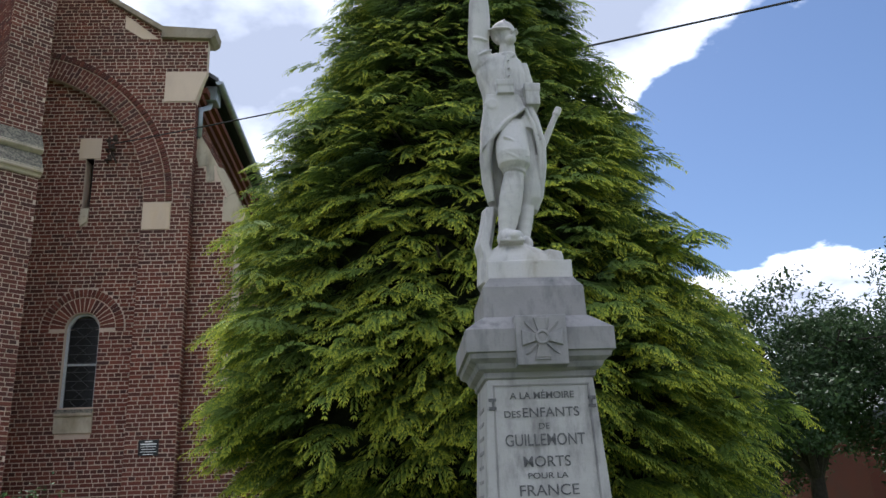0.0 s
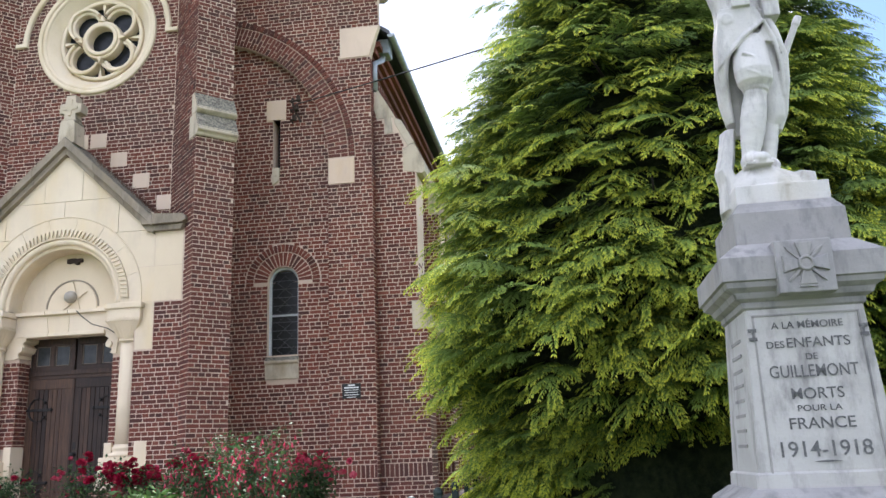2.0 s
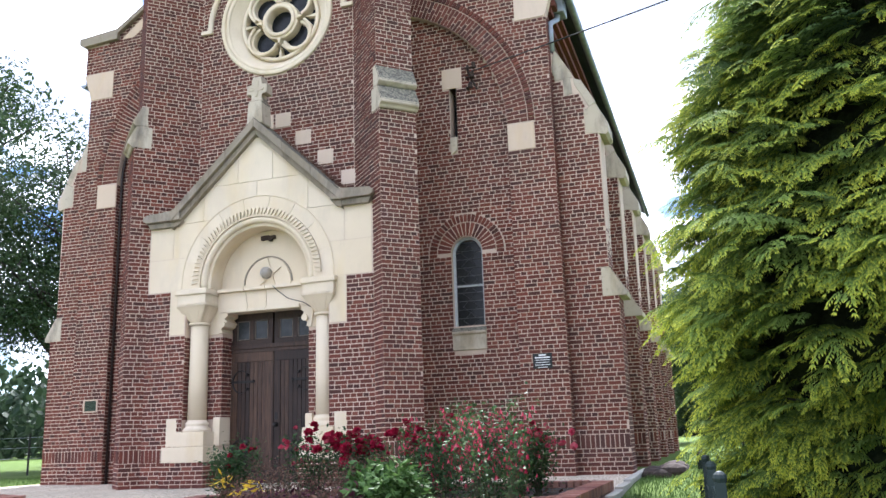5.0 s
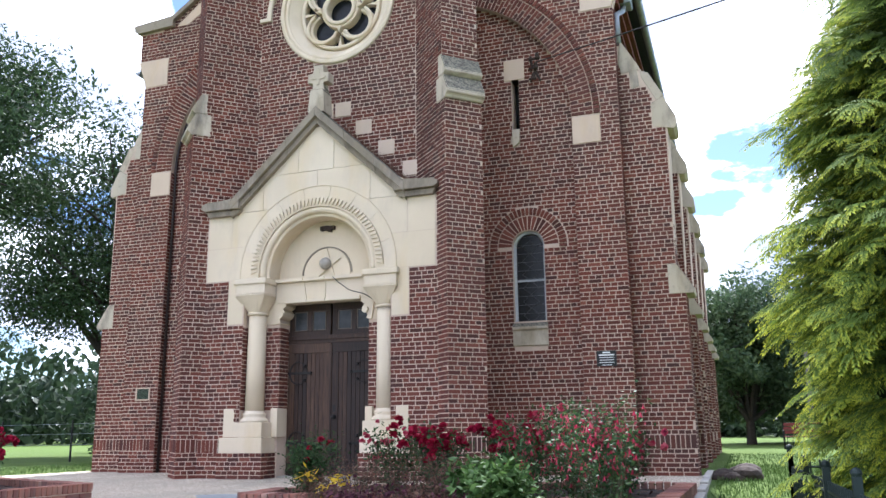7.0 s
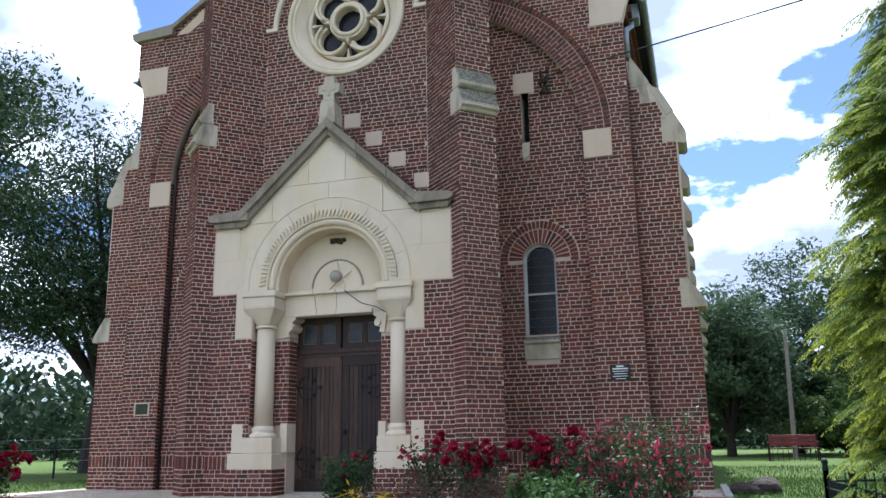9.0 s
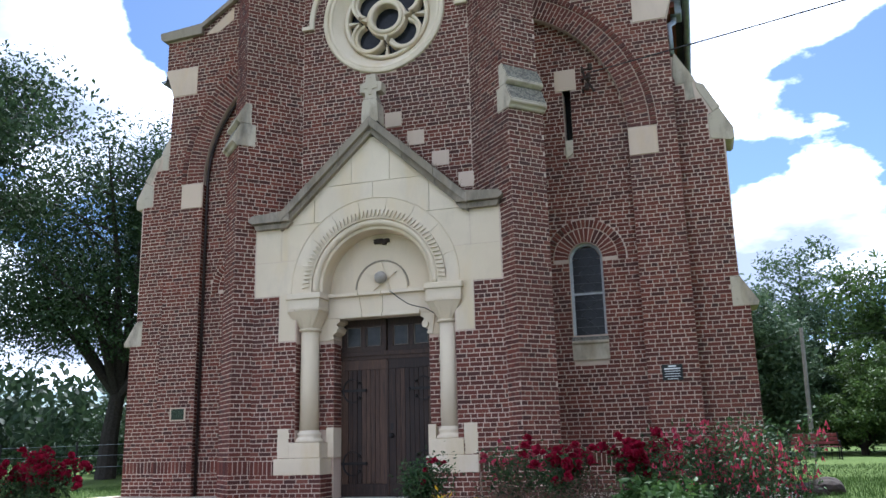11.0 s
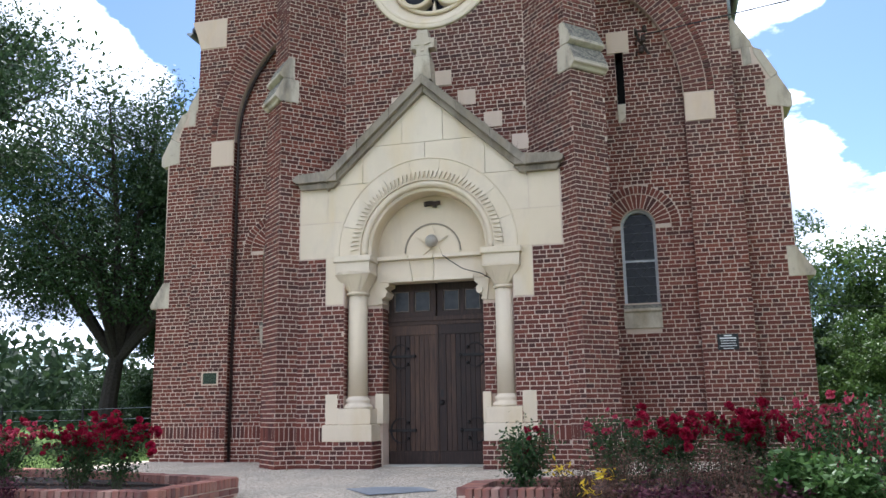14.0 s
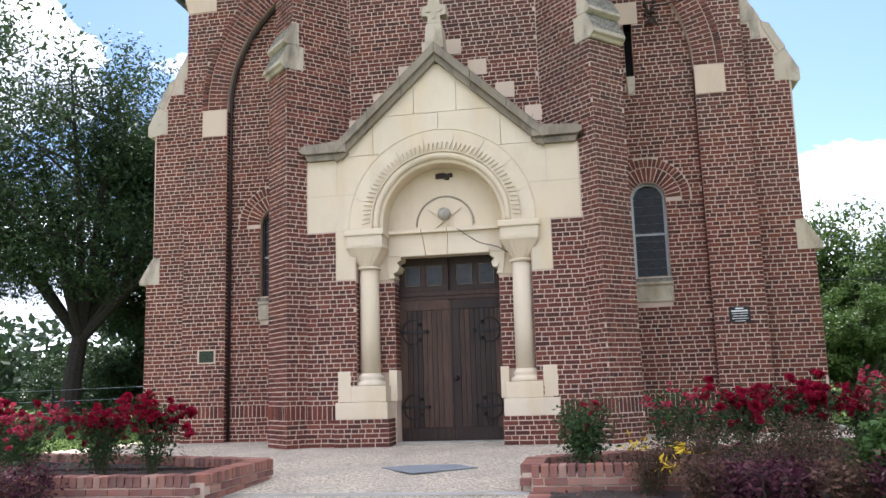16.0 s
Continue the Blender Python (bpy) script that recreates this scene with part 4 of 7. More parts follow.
# stepped coping: two raking slabs, two flat returns, mossy on top
STEPS = ((0.02, 6.47), (0.43, 6.08), (0.87, 5.65), (1.33, 5.22))
cop = thing("porch_coping", (CX, 0, 0), "lichened stone coping over the porch gable", "coping", kind="structure")
for s in (-1, 1):
    k = 0.93
    pieces = ((0.0, 0.55), (0.555, 1.10), (1.105, 1.64))
    for a, b in pieces:
        poly = [(a, 6.25 - k * a), (b, 6.25 - k * b), (b, 6.42 - k * b), (a, 6.42 - k * a)]
        part("coping_slab", prism(mirror(poly, s), PORCH_Y - 0.16, TY, 0.012), M_COPE, cop)
        poly = [(a, 6.13 - k * a), (b, 6.13 - k * b), (b, 6.26 - k * b), (a, 6.26 - k * a)]
        part("coping_mould", prism(mirror(poly, s), PORCH_Y - 0.09, PORCH_Y + 0.2, 0.012), M_COPE, cop)
    part("coping_return", prism(mirror([(1.46, 4.75), (2.15, 4.75), (2.22, 4.79), (2.22, 4.84), (2.15, 4.90), (1.60, 4.92), (1.46, 5.0)], s), PORCH_Y - 0.150, PORCH_Y + 0.28, 0.012), M_COPE, cop)
    part("coping_mould", prism(mirror([(1.54, 4.65), (2.11, 4.65), (2.16, 4.75), (1.44, 4.75)], s), PORCH_Y - 0.082, PORCH_Y + 0.2, 0.012), M_COPE, cop)
    for a, z in STEPS:
        part("stepped_stone", box(*sorted((s * a, s * (a + 0.31))), TY - 0.020, TY + 0.1, z, z + 0.27, 0.008), M_BLOCK, cop)
# cross on the apex
cross = thing("gable_cross", (CX, PORCH_Y + 0.02, 6.2), "small weathered stone cross on the gable apex", "cross")
part("foot", prism([(-0.155, 0.12), (0.155, 0.12), (0.145, 0.30), (0.135, 0.50), (0.11, 0.55), (-0.11, 0.55), (-0.135, 0.50), (-0.145, 0.30)], -0.14, 0.16, 0.015), M_CAP, cross)
arm = 0.088
part("cross_stone", prism([(-0.125, 0.54), (0.125, 0.54), (0.10, 0.62), (arm, 0.70), (0.20, 0.695), (0.20, 0.865), (arm, 0.86), (arm, 1.02), (-arm, 1.02), (-arm, 0.86), (-0.20, 0.865), (-0.20, 0.695), (-arm, 0.70), (-0.10, 0.62)], -0.09, 0.11, 0.014), M_CAP, cross)
part("relief", prism([(-0.03, 0.64), (0.03, 0.64), (0.03, 0.755), (0.14, 0.755), (0.14, 0.805), (0.03, 0.805), (0.03, 0.95), (-0.03, 0.95), (-0.03, 0.805), (-0.14, 0.805), (-0.14, 0.755), (-0.03, 0.755)], -0.106, -0.08, 0.008), M_CAP, cross)

# caps on the diagonal buttresses
for s in (-1, 1):
    nx, ny = s * 0.7071, -0.7071
    ax, ay = (PB[0] - PA[0]), (PB[1] - PA[1])
    ln = math.hypot(ax, ay)
    cap = thing("buttress_cap", (CX, 0, 0), "two-stepped mossy limestone weathering on the buttress", "stone cap", "buttress caps", "structure")
    origin = Vector((s * (PA[0] + PB[0]) / 2, (PA[1] + PB[1]) / 2, 0))
    along = Vector((0.7071 * s, 0.7071, 0)) * s
    outw = Vector((nx, ny, 0))
    for poly in ([(-0.30, 6.18), (0.05, 6.18), (0.07, 6.24), (0.12, 6.25), (0.12, 6.31), (-0.02, 6.60), (-0.30, 6.60)], [(-0.22, 6.60), (0.0, 6.60), (0.01, 6.63), (0.05, 6.64), (0.05, 6.69), (-0.11, 6.99), (-0.22, 6.99)]):
        bm = bmesh.new()
        w = ln / 2 + 0.02
        a = [bm.verts.new(origin + along * -w + outw * x + Vector((0, 0, z))) for x, z in poly]
        b = [bm.verts.new(origin + along * w + outw * x + Vector((0, 0, z))) for x, z in poly]
        bm.faces.new(a), bm.faces.new(b[::-1])
        for i in range(len(poly)):
            bm.faces.new((a[i], b[i], b[(i + 1) % len(poly)], a[(i + 1) % len(poly)]))
        bmesh.ops.bevel(bm, geom=bm.edges[:], offset=0.012, segments=2, affect="EDGES")
        part("weathering", bm, M_CAP, cap)

# ---------------------------------------------------------------- the double door
door = thing("door_1", (CX, DOOR_Y, GZ), "closed dark oak double door with iron strap hinges and a glazed transom", "door", kind="structure")
part("threshold", box(-0.86, 0.86, -0.28, 0.3, -0.05, 0.03, 0.008), M_PAVE, door)
part("door_frame", box(-0.86, 0.86, 0.06, 0.12, 0.0, 2.95), M_WOOD, door)
part("transom_bar", box(-0.83, 0.83, -0.035, 0.07, 2.28, 2.36, 0.012), M_WOOD, door)
part("transom_bar", box(-0.83, 0.83, -0.02, 0.07, 2.22, 2.28, 0.008), M_WOOD, door)
random.seed(3)
for s in (-1, 1):
    lf = part("door_leaf", box(*sorted((s * 0.012, s * 0.82)), 0.02, 0.06, 0.03, 2.22), M_WOOD, door)
    part("rail", box(*sorted((s * 0.014, s * 0.82)), -0.012, 0.02, 0.03, 0.23, 0.006), M_WOOD, lf)
    part("rail", box(*sorted((s * 0.014, s * 0.82)), -0.012, 0.02, 2.06, 2.22, 0.006), M_WOOD, lf)
    part("stile", box(*sorted((s * 0.014, s * 0.14)), -0.012, 0.02, 0.232, 2.058, 0.006), M_WOOD, lf)
    part("stile", box(*sorted((s * 0.70, s * 0.82)), -0.012, 0.02, 0.232, 2.058, 0.006), M_WOOD, lf)
    for k in range(7):
        a = 0.144 + k * 0.0795
        part("plank", box(*sorted((s * a, s * (a + 0.074))), -0.002 + random.uniform(-0.003, 0.003), 0.02, 0.234, 2.056, 0.006), M_WOOD, lf)
    for z in (0.55, 1.72):
        bm = box(*sorted((s * 0.38, s * 0.82)), -0.028, -0.012, z - 0.022, z + 0.022, 0.004)
        full = [(s * (0.62 + 0.16 * math.cos(a)), -0.02, z + 0.19 * math.sin(a)) for a in [math.radians(-140 + 280 * i / 20) for i in range(21)]]
        add_tube(bm, full, [0.006 + 0.009 * math.sin(math.pi * i / 20) for i in range(21)], 6)
        for e in (0, -1):
            bmesh.ops.create_uvsphere(bm, u_segments=8, v_segments=6, radius=0.028, matrix=Matrix.Translation(full[e]))
        bmesh.ops.create_uvsphere(bm, u_segments=8, v_segments=6, radius=0.03, matrix=Matrix.Translation((s * 0.38, -0.02, z)))
        part("strap_hinge", bm, M_IRON, lf, "black wrought iron strap hinge")
    # transom light
    a, b = sorted((s * 0.02, s * 0.83))
    fr = bmesh.new()
    add_box(fr, a, b, -0.01, 0.06, 2.36, 2.44, 0.006), add_box(fr, a, b, -0.01, 0.06, 2.78, 2.94, 0.006)
    for x in (0.06, 0.42, 0.77):
        add_box(fr, *sorted((s * (x - 0.045), s * (x + 0.045))), -0.008, 0.06, 2.44, 2.78, 0.006)
    tl = part("transom_frame", fr, M_WOOD, door)
    for x0, x1 in ((0.115, 0.37), (0.47, 0.72)):
        part("pane", box(*sorted((s * x0, s * x1)), 0.01, 0.02, 2.445, 2.775), M_PANE, tl, "rippled glass pane")
        # thin strips whose paler colour stands in for reflections along the pane edges
        bm = bmesh.new()
        for (p0, p1, q0, q1) in ((x0, x1, 2.445, 2.458), (x0, x1, 2.762, 2.775), (x0, x0 + 0.013, 2.458, 2.762), (x1 - 0.013, x1, 2.458, 2.762)):
            add_box(bm, *sorted((s * p0, s * p1)), -0.004, 0.012, q0, q1)
        part("bead", bm, M_EDGE_GLINT, tl)
bm = box(-0.02, 0.02, -0.03, 0.0, 0.05, 2.2, 0.008)
part("cover_strip", bm, M_WOOD, door)
bm = add_lathe(bmesh.new(), [(0.045, -0.01), (0.045, 0.0), (0.02, 0.012), (0.018, 0.03), (0.036, 0.04), (0.036, 0.06), (0.015, 0.07)], seg=16)
bmesh.ops.rotate(bm, verts=bm.verts[:], cent=(0, 0, 0), matrix=Matrix.Rotation(math.radians(90), 3, "X"))
bmesh.ops.translate(bm, verts=bm.verts[:], vec=(0.07, -0.012, 0.98))
part("door_handle", bm, M_IRON, door, "black iron door knob", True)
part("lock_plate", box(0.045, 0.095, -0.016, -0.01, 1.06, 1.18, 0.003), M_IRON, door)

# ---------------------------------------------------------------- windows
for s in (-1, 1):
    win = thing("window_1" if s > 0 else "window_2", (side_axis(s).x + s * WIN_C, PANEL_Y + 0.10, WIN_SILL), "narrow round-headed leaded window with a pale frame", "window", kind="structure")
    hh = WIN_SPRING - WIN_SILL
    bm = bmesh.new()
    r = WIN_HALF
    for a, b in ((-r, -r + 0.045), (r - 0.045, r)):
        add_box(bm, a, b, 0.0, 0.06, 0.0, hh)
    full_ring(bm, 0, hh, r - 0.045, r, 0.0, 0.06, 0, math.pi, 24)
    part("window_frame", bm, M_FRAME if s > 0 else M_DARK_BROWN, win)
    part("window_bar", box(-r + 0.045, r - 0.045, 0.005, 0.05, 0.70, 0.735, 0.004), M_FRAME, win)
    poly = [(-r + 0.02, 0.0), (r - 0.02, 0.0), (r - 0.02, hh)] + arc(0, hh, r - 0.02, 0, math.pi, 16)[1:]
    nrow = 8
    for k in range(nrow):
        z0, z1 = hh * k / nrow * 1.16, hh * (k + 1) / nrow * 1.16
        for j in range(2):
            x0, x1 = (-r + 0.03) + j * (r - 0.03), (-r + 0.03) + (j + 1) * (r - 0.03)
            hi = [min(z1, hh + math.sqrt(max(0, (r - 0.03) ** 2 - x * x))) for x in (x0, (x0 + x1) / 2, x1)]
            if max(hi) <= z0 + 0.01:
                continue
            hi = [max(h, z0 + 0.004) for h in hi]
            part("pane", prism([(x0, z0), (x1, z0), (x1, hi[2]), ((x0 + x1) / 2, hi[1]), (x0, hi[0])], 0.03 + 0.002 * ((k + j) % 2), 0.04), M_GLASS, win)
    bm = bmesh.new()
    for k in range(1, 11):
        z = k * 0.15
        w = r - 0.04 if z < hh else math.sqrt(max(0.0, (r - 0.04) ** 2 - (z - hh) ** 2))
        if w > 0.05:
            add_box(bm, -w, w, 0.02, 0.032, z - 0.004, z + 0.004)
    for k in range(6):
        for sg in (-1, 1):
            z = 0.11 + 0.24 * k
            add_tube(bm, [(0, 0.024, z - 0.11), (sg * 0.14, 0.024, z), (0, 0.024, z + 0.13)], 0.005, 4)
    part("lead_cames", bm, M_LEAD, win)
    bm = bmesh.new()
    prof = [(0.10, -0.42), (-0.135, -0.42), (-0.135, -0.15), (-0.175, -0.14), (-0.175, -0.09), (-0.08, -0.01), (0.10, 0.02)]
    a = [bm.verts.new((-0.305, y, z)) for y, z in prof]
    b = [bm.verts.new((0.305, y, z)) for y, z in prof]
    bm.faces.new(a), bm.faces.new(b[::-1])
    for i in range(len(prof)):
        bm.faces.new((a[i], b[i], b[(i + 1) % len(prof)], a[(i + 1) % len(prof)]))
    bmesh.ops.bevel(bm, geom=bm.edges[:], offset=0.008, segments=1, affect="EDGES")
    part("window_sill", bm, M_CAP, win, "sloping weathered stone sill")

# rose window
rose = thing("window_3", (CX, TY, ROSE_Z), "round stone tracery window of four lobes round a centre light", "window", kind="structure")
part("outer_ring", full_ring(bmesh.new(), 0, 0, 1.08, ROSE_R, -0.05, 0.3, n=72, round_front=0.03), M_STONE, rose)
part("roll", full_ring(bmesh.new(), 0, 0, 1.01, 1.095, -0.02, 0.3, n=72, round_front=0.035), M_STONE, rose)
bm = bmesh.new()
cols = []
for i in range(72):
    a = 2 * math.pi * i / 72
    cols.append([bm.verts.new((rr * math.cos(a), y, rr * math.sin(a))) for rr, y in ((1.03, 0.0), (0.80, 0.22), (0.80, 0.34), (1.03, 0.34))])
for p, q in zip(cols, cols[1:] + cols[:1]):
    for j in range(4):
        bm.faces.new((p[j], p[(j + 1) % 4], q[(j + 1) % 4], q[j]))
part("splayed_reveal", bm, M_STONE, rose)
part("tracery_ring", full_ring(bmesh.new(), 0, 0, 0.745, 0.82, 0.13, 0.34, n=64, round_front=0.03), M_STONE, rose)
part("centre_ring", full_ring(bmesh.new(), 0, 0, 0.255, 0.335, 0.09, 0.34, n=40, round_front=0.03), M_STONE, rose)
part("centre_ring", full_ring(bmesh.new(), 0, 0, 0.325, 0.385, 0.13, 0.34, n=40, round_front=0.02), M_STONE, rose)
for i in range(4):
    a = math.radians(45 + 90 * i)
    ca, sa = 0.475 * math.cos(a), 0.475 * math.sin(a)
    part("lobe_ring", full_ring(bmesh.new(), ca, sa, 0.285, 0.345, 0.10, 0.33, a - 1.75, a + 1.75, 32, 0.025), M_STONE, rose)
    part("lobe_ring", full_ring(bmesh.new(), ca, sa, 0.235, 0.295, 0.16, 0.33, a - 2.0, a + 2.0, 32, 0.02), M_STONE, rose)
    b = a + math.radians(45)
    part("cusp", prism([(0.37 * math.cos(b - 0.12), 0.37 * math.sin(b - 0.12)), (0.37 * math.cos(b + 0.12), 0.37 * math.sin(b + 0.12)), (0.50 * math.cos(b), 0.50 * math.sin(b))], 0.10, 0.33, 0.012), M_STONE, rose)
    part("spandrel", prism([(0.52 * math.cos(b), 0.52 * math.sin(b)), (0.76 * math.cos(b - 0.05), 0.76 * math.sin(b - 0.05)), (0.76 * math.cos(b + 0.05), 0.76 * math.sin(b + 0.05))], 0.17, 0.33, 0.008), M_STONE, rose)
part("pane", prism(arc(0, 0, 0.80, 0, 2 * math.pi, 48)[:-1], 0.30, 0.32), M_GLASS, rose, "dark glass behind the tracery")
# hood moulding over the rose, with short returns
bm = full_ring(bmesh.new(), 0, -0.02, 1.36, 1.46, -0.07, 0.1, 0, math.pi, 48, 0.03)
for s in (-1, 1):
    add_box(bm, *sorted((s * 1.36, s * 1.60)), -0.07, 0.1, -0.10, -0.02, 0.02)
part("hood_moulding", bm, M_STONE, rose)

# ---------------------------------------------------------------- small things on the church
W = lambda u, y, z: (CX + u, y, z)
# dark joint and recess-edge shadow, drawn as an added tube with invented collars
pipe = thing("downpipe", W(-0.10 - ARCH_C, PANEL_Y - 0.05, 0), "thin dark tube standing in for the dark edge line of the blind arch", "downpipe")
bend = [(-ARCH_R + 0.035, 0, GZ), (-ARCH_R + 0.035, 0, ARCH_Z)] + [((ARCH_R - 0.035) * math.cos(math.pi - a), 0, ARCH_Z + (ARCH_R - 0.035) * math.sin(math.pi - a)) for a in (0.1, 0.2, 0.3, 0.4, 0.5, 0.6, 0.7, 0.8, 0.9, 1.0)]
part("pipe", add_tube(bmesh.new(), bend, 0.027, 12), M_DARK_BROWN, pipe, smooth=True)
for z in (1.2, 3.2, 5.2):
    part("collar", add_lathe(bmesh.new(), [(0.027, z), (0.034, z), (0.034, z + 0.05), (0.027, z + 0.05)], -ARCH_R + 0.035, 0, 12), M_DARK_BROWN, pipe)
pipe2 = thing("downpipe", W(4.93, BUT_Y + 0.02, 7.6), "short grey zinc rainwater pipe below the kneeler", "downpipe")
part("pipe", add_tube(bmesh.new(), [(0.15, 0.35, 1.1), (0.12, 0.25, 0.75), (0.03, -0.03, 0.55), (0.03, -0.03, 0.0)], 0.055, 12), M_ZINC, pipe2, smooth=True)
part("hopper", box(0.06, 0.28, 0.14, 0.5, 0.85, 1.15, 0.03), M_ZINC, pipe2)

vent = thing("wall_vent", W(-4.55, BAY_Y, 1.70), "small green grille vent in a pale frame on the pier", "vent")
bm = bmesh.new()
for a, b, c, d in ((-0.17, 0.17, 0.10, 0.125), (-0.17, 0.17, -0.125, -0.10), (-0.17, -0.14, -0.10, 0.10), (0.14, 0.17, -0.10, 0.10)):
    add_box(bm, a, b, -0.03, 0.01, c, d, 0.004)
part("frame", bm, M_BLOCK, vent)
part("backing", box(-0.14, 0.14, -0.012, 0.01, -0.10, 0.10), M_DARK, vent)
for k in range(8):
    part("slat", box(-0.14, 0.14, -0.022, -0.012, -0.095 + k * 0.0245, -0.08 + k * 0.0245), M_GRILLE, vent)

plaque = thing("street_plaque", W(4.51, BAY_Y - 0.012, 2.045), "small black street plaque with white bars of lettering", "plaque")
part("plate", box(-0.16, 0.16, -0.012, 0.0, -0.125, 0.125, 0.006), M_PLAQUE, plaque)
for k in range(6):
    z = 0.095 - 0.040 * k
    hw = (0.06, 0.125, 0.12, 0.11, 0.125, 0.08)[k]
    hh = 0.011 if k < 2 else 0.005
    part("text_bar", box(-hw, hw, -0.015, -0.011, z - hh, z + hh), M_WHITE, plaque)

br = thing("insulator_bracket", W(3.50, PANEL_Y, 7.30), "rusty iron wall bracket with three cable insulators", "bracket")
bm = bmesh.new()
for z in (0.16, -0.02, -0.22):
    add_tube(bm, [(-0.10, 0.0, z), (-0.10, -0.14, z), (-0.02 + 0.2 * (z + 0.22), -0.16, z - 0.02)], 0.018, 6)
add_tube(bm, [(-0.1, -0.02, 0.26), (-0.06, -0.10, 0.05), (0.10, -0.14, -0.28)], 0.024, 6)
part("iron_arm", bm, M_RUST, br)
for z in (0.16, -0.02, -0.22):
    bm = add_lathe(bmesh.new(), [(0.022, -0.06), (0.046, -0.05), (0.046, -0.018), (0.03, -0.005), (0.042, 0.012), (0.032, 0.06), (0.010, 0.07)], -0.02 + 0.2 * (z + 0.22), -0.16, 12)
    bmesh.ops.translate(bm, verts=bm.verts[:], vec=(0, 0, z + 0.02))
    part("insulator", bm, M_RUST, br, smooth=True)


def sag(a, b, drop, n=24):
    a, b = Vector(a), Vector(b)
    return [a.lerp(b, i / n) - Vector((0, 0, drop * 4 * (i / n) * (1 - i / n))) for i in range(n + 1)]


wire = link("overhead_cable", add_tube(bmesh.new(), sag(W(3.52, PANEL_Y - 0.18, 7.36), W(18.0, 1.0, 3.75), 0.12, 30), 0.011, 6), M_CABLE)
tagged(wire, "thin black overhead cable from the church bracket", "cable")
lead = link("door_cable", add_tube(bmesh.new(), [W(0.22, ORDER_Y - 0.14, 3.47), W(0.36, ORDER_Y - 0.2, 3.36), W(0.56, ORDER_Y - 0.24, 3.22), W(0.64, ORDER_Y - 0.24, 3.19), W(0.85, ORDER_Y - 0.26, 3.13), W(1.06, ORDER_Y - 0.26, 3.0)], 0.008, 6), M_CABLE)
tagged(lead, "black lamp cable slung below the lintel", "cable")
tuft_v, tuft_f = [], []
rr = np.random.default_rng(4)
for k in range(420):
    s = 1 if rr.random() < 0.8 else -1
    t = rr.random() ** 0.8
    u = s * (0.25 + 1.42 * t)
    base = np.array([u, TY - rr.uniform(0.02, 0.35), 6.42 - 0.93 * abs(u)])
    tip = base + np.array([rr.normal(0, 0.03), rr.normal(0, 0.03), rr.uniform(0.04, 0.15)])
    i = len(tuft_v)
    tuft_v += [base + (0.006, 0, -0.02), base - (0.006, 0, 0.02), tip]
    tuft_f.append((i, i + 1, i + 2))
tagged(raw("dry_grass", tuft_v, tuft_f, M_DRY, None, AXIS), "dry grass growing on the porch coping", "grass", kind="stuff")

# ---------------------------------------------------------------- the war memorial
MX, MY = 9.20 + CX, 4.30
mon = thing("memorial_pedestal", (MX, MY, -0.12), "grey stone memorial pedestal with dark carved lettering and a moulded cornice", "monument")


def tier(name, profile, mat, label="", y_scale=1.0):
    """A square block with a moulded profile of (half width, height)."""
    bm = bmesh.new()
    rings = []
    for h, z in profile:
        hy = h * y_scale
        rings.append([bm.verts.new(p) for p in ((-h, -hy, z), (h, -hy, z), (h, hy, z), (-h, hy, z))])
    for a, b in zip(rings, rings[1:]):
        for i in range(4):
            bm.faces.new((a[i], a[(i + 1) % 4], b[(i + 1) % 4], b[i]))
    bm.faces.new(rings[0][::-1]), bm.faces.new(rings[-1])
    bmesh.ops.bevel(bm, geom=[e for e in bm.edges if abs(e.verts[0].co.z - e.verts[1].co.z) > 0.02], offset=0.006, segments=2, affect="EDGES")
    return part(name, bm, mat, mon, label)


Z0 = 0.12
tier("step", [(0.62, -0.2), (0.62, 0.18 + Z0), (0.60, 0.20 + Z0)], M_GREY)
tier("base", [(0.42, 0.20 + Z0), (0.42, 0.58 + Z0), (0.40, 0.63 + Z0), (0.355, 0.66 + Z0), (0.33, 0.68 + Z0)], M_GREY)
tier("die", [(0.318, 0.68 + Z0), (0.315, 0.74 + Z0), (0.302, 0.75 + Z0), (0.262, 1.50 + Z0)], M_PANEL)
tier("cornice", [(0.255, 1.475 + Z0), (0.275, 1.49 + Z0), (0.278, 1.515 + Z0), (0.305, 1.53 + Z0), (0.315, 1.555 + Z0), (0.345, 1.575 + Z0), (0.352, 1.60 + Z0), (0.366, 1.605 + Z0), (0.366, 1.715 + Z0), (0.268, 1.795 + Z0)], M_GREY)
tier("upper_block", [(0.262, 1.79 + Z0), (0.258, 1.955 + Z0), (0.235, 1.985 + Z0), (0.22, 2.01 + Z0)], M_GREY)


def front(z):
    """The die's sloping face at a height over the ground line."""
    return -(0.302 - (z - 0.75) * (0.040 / 0.75))


# the framed panel, leaning with the die
bm = bmesh.new()
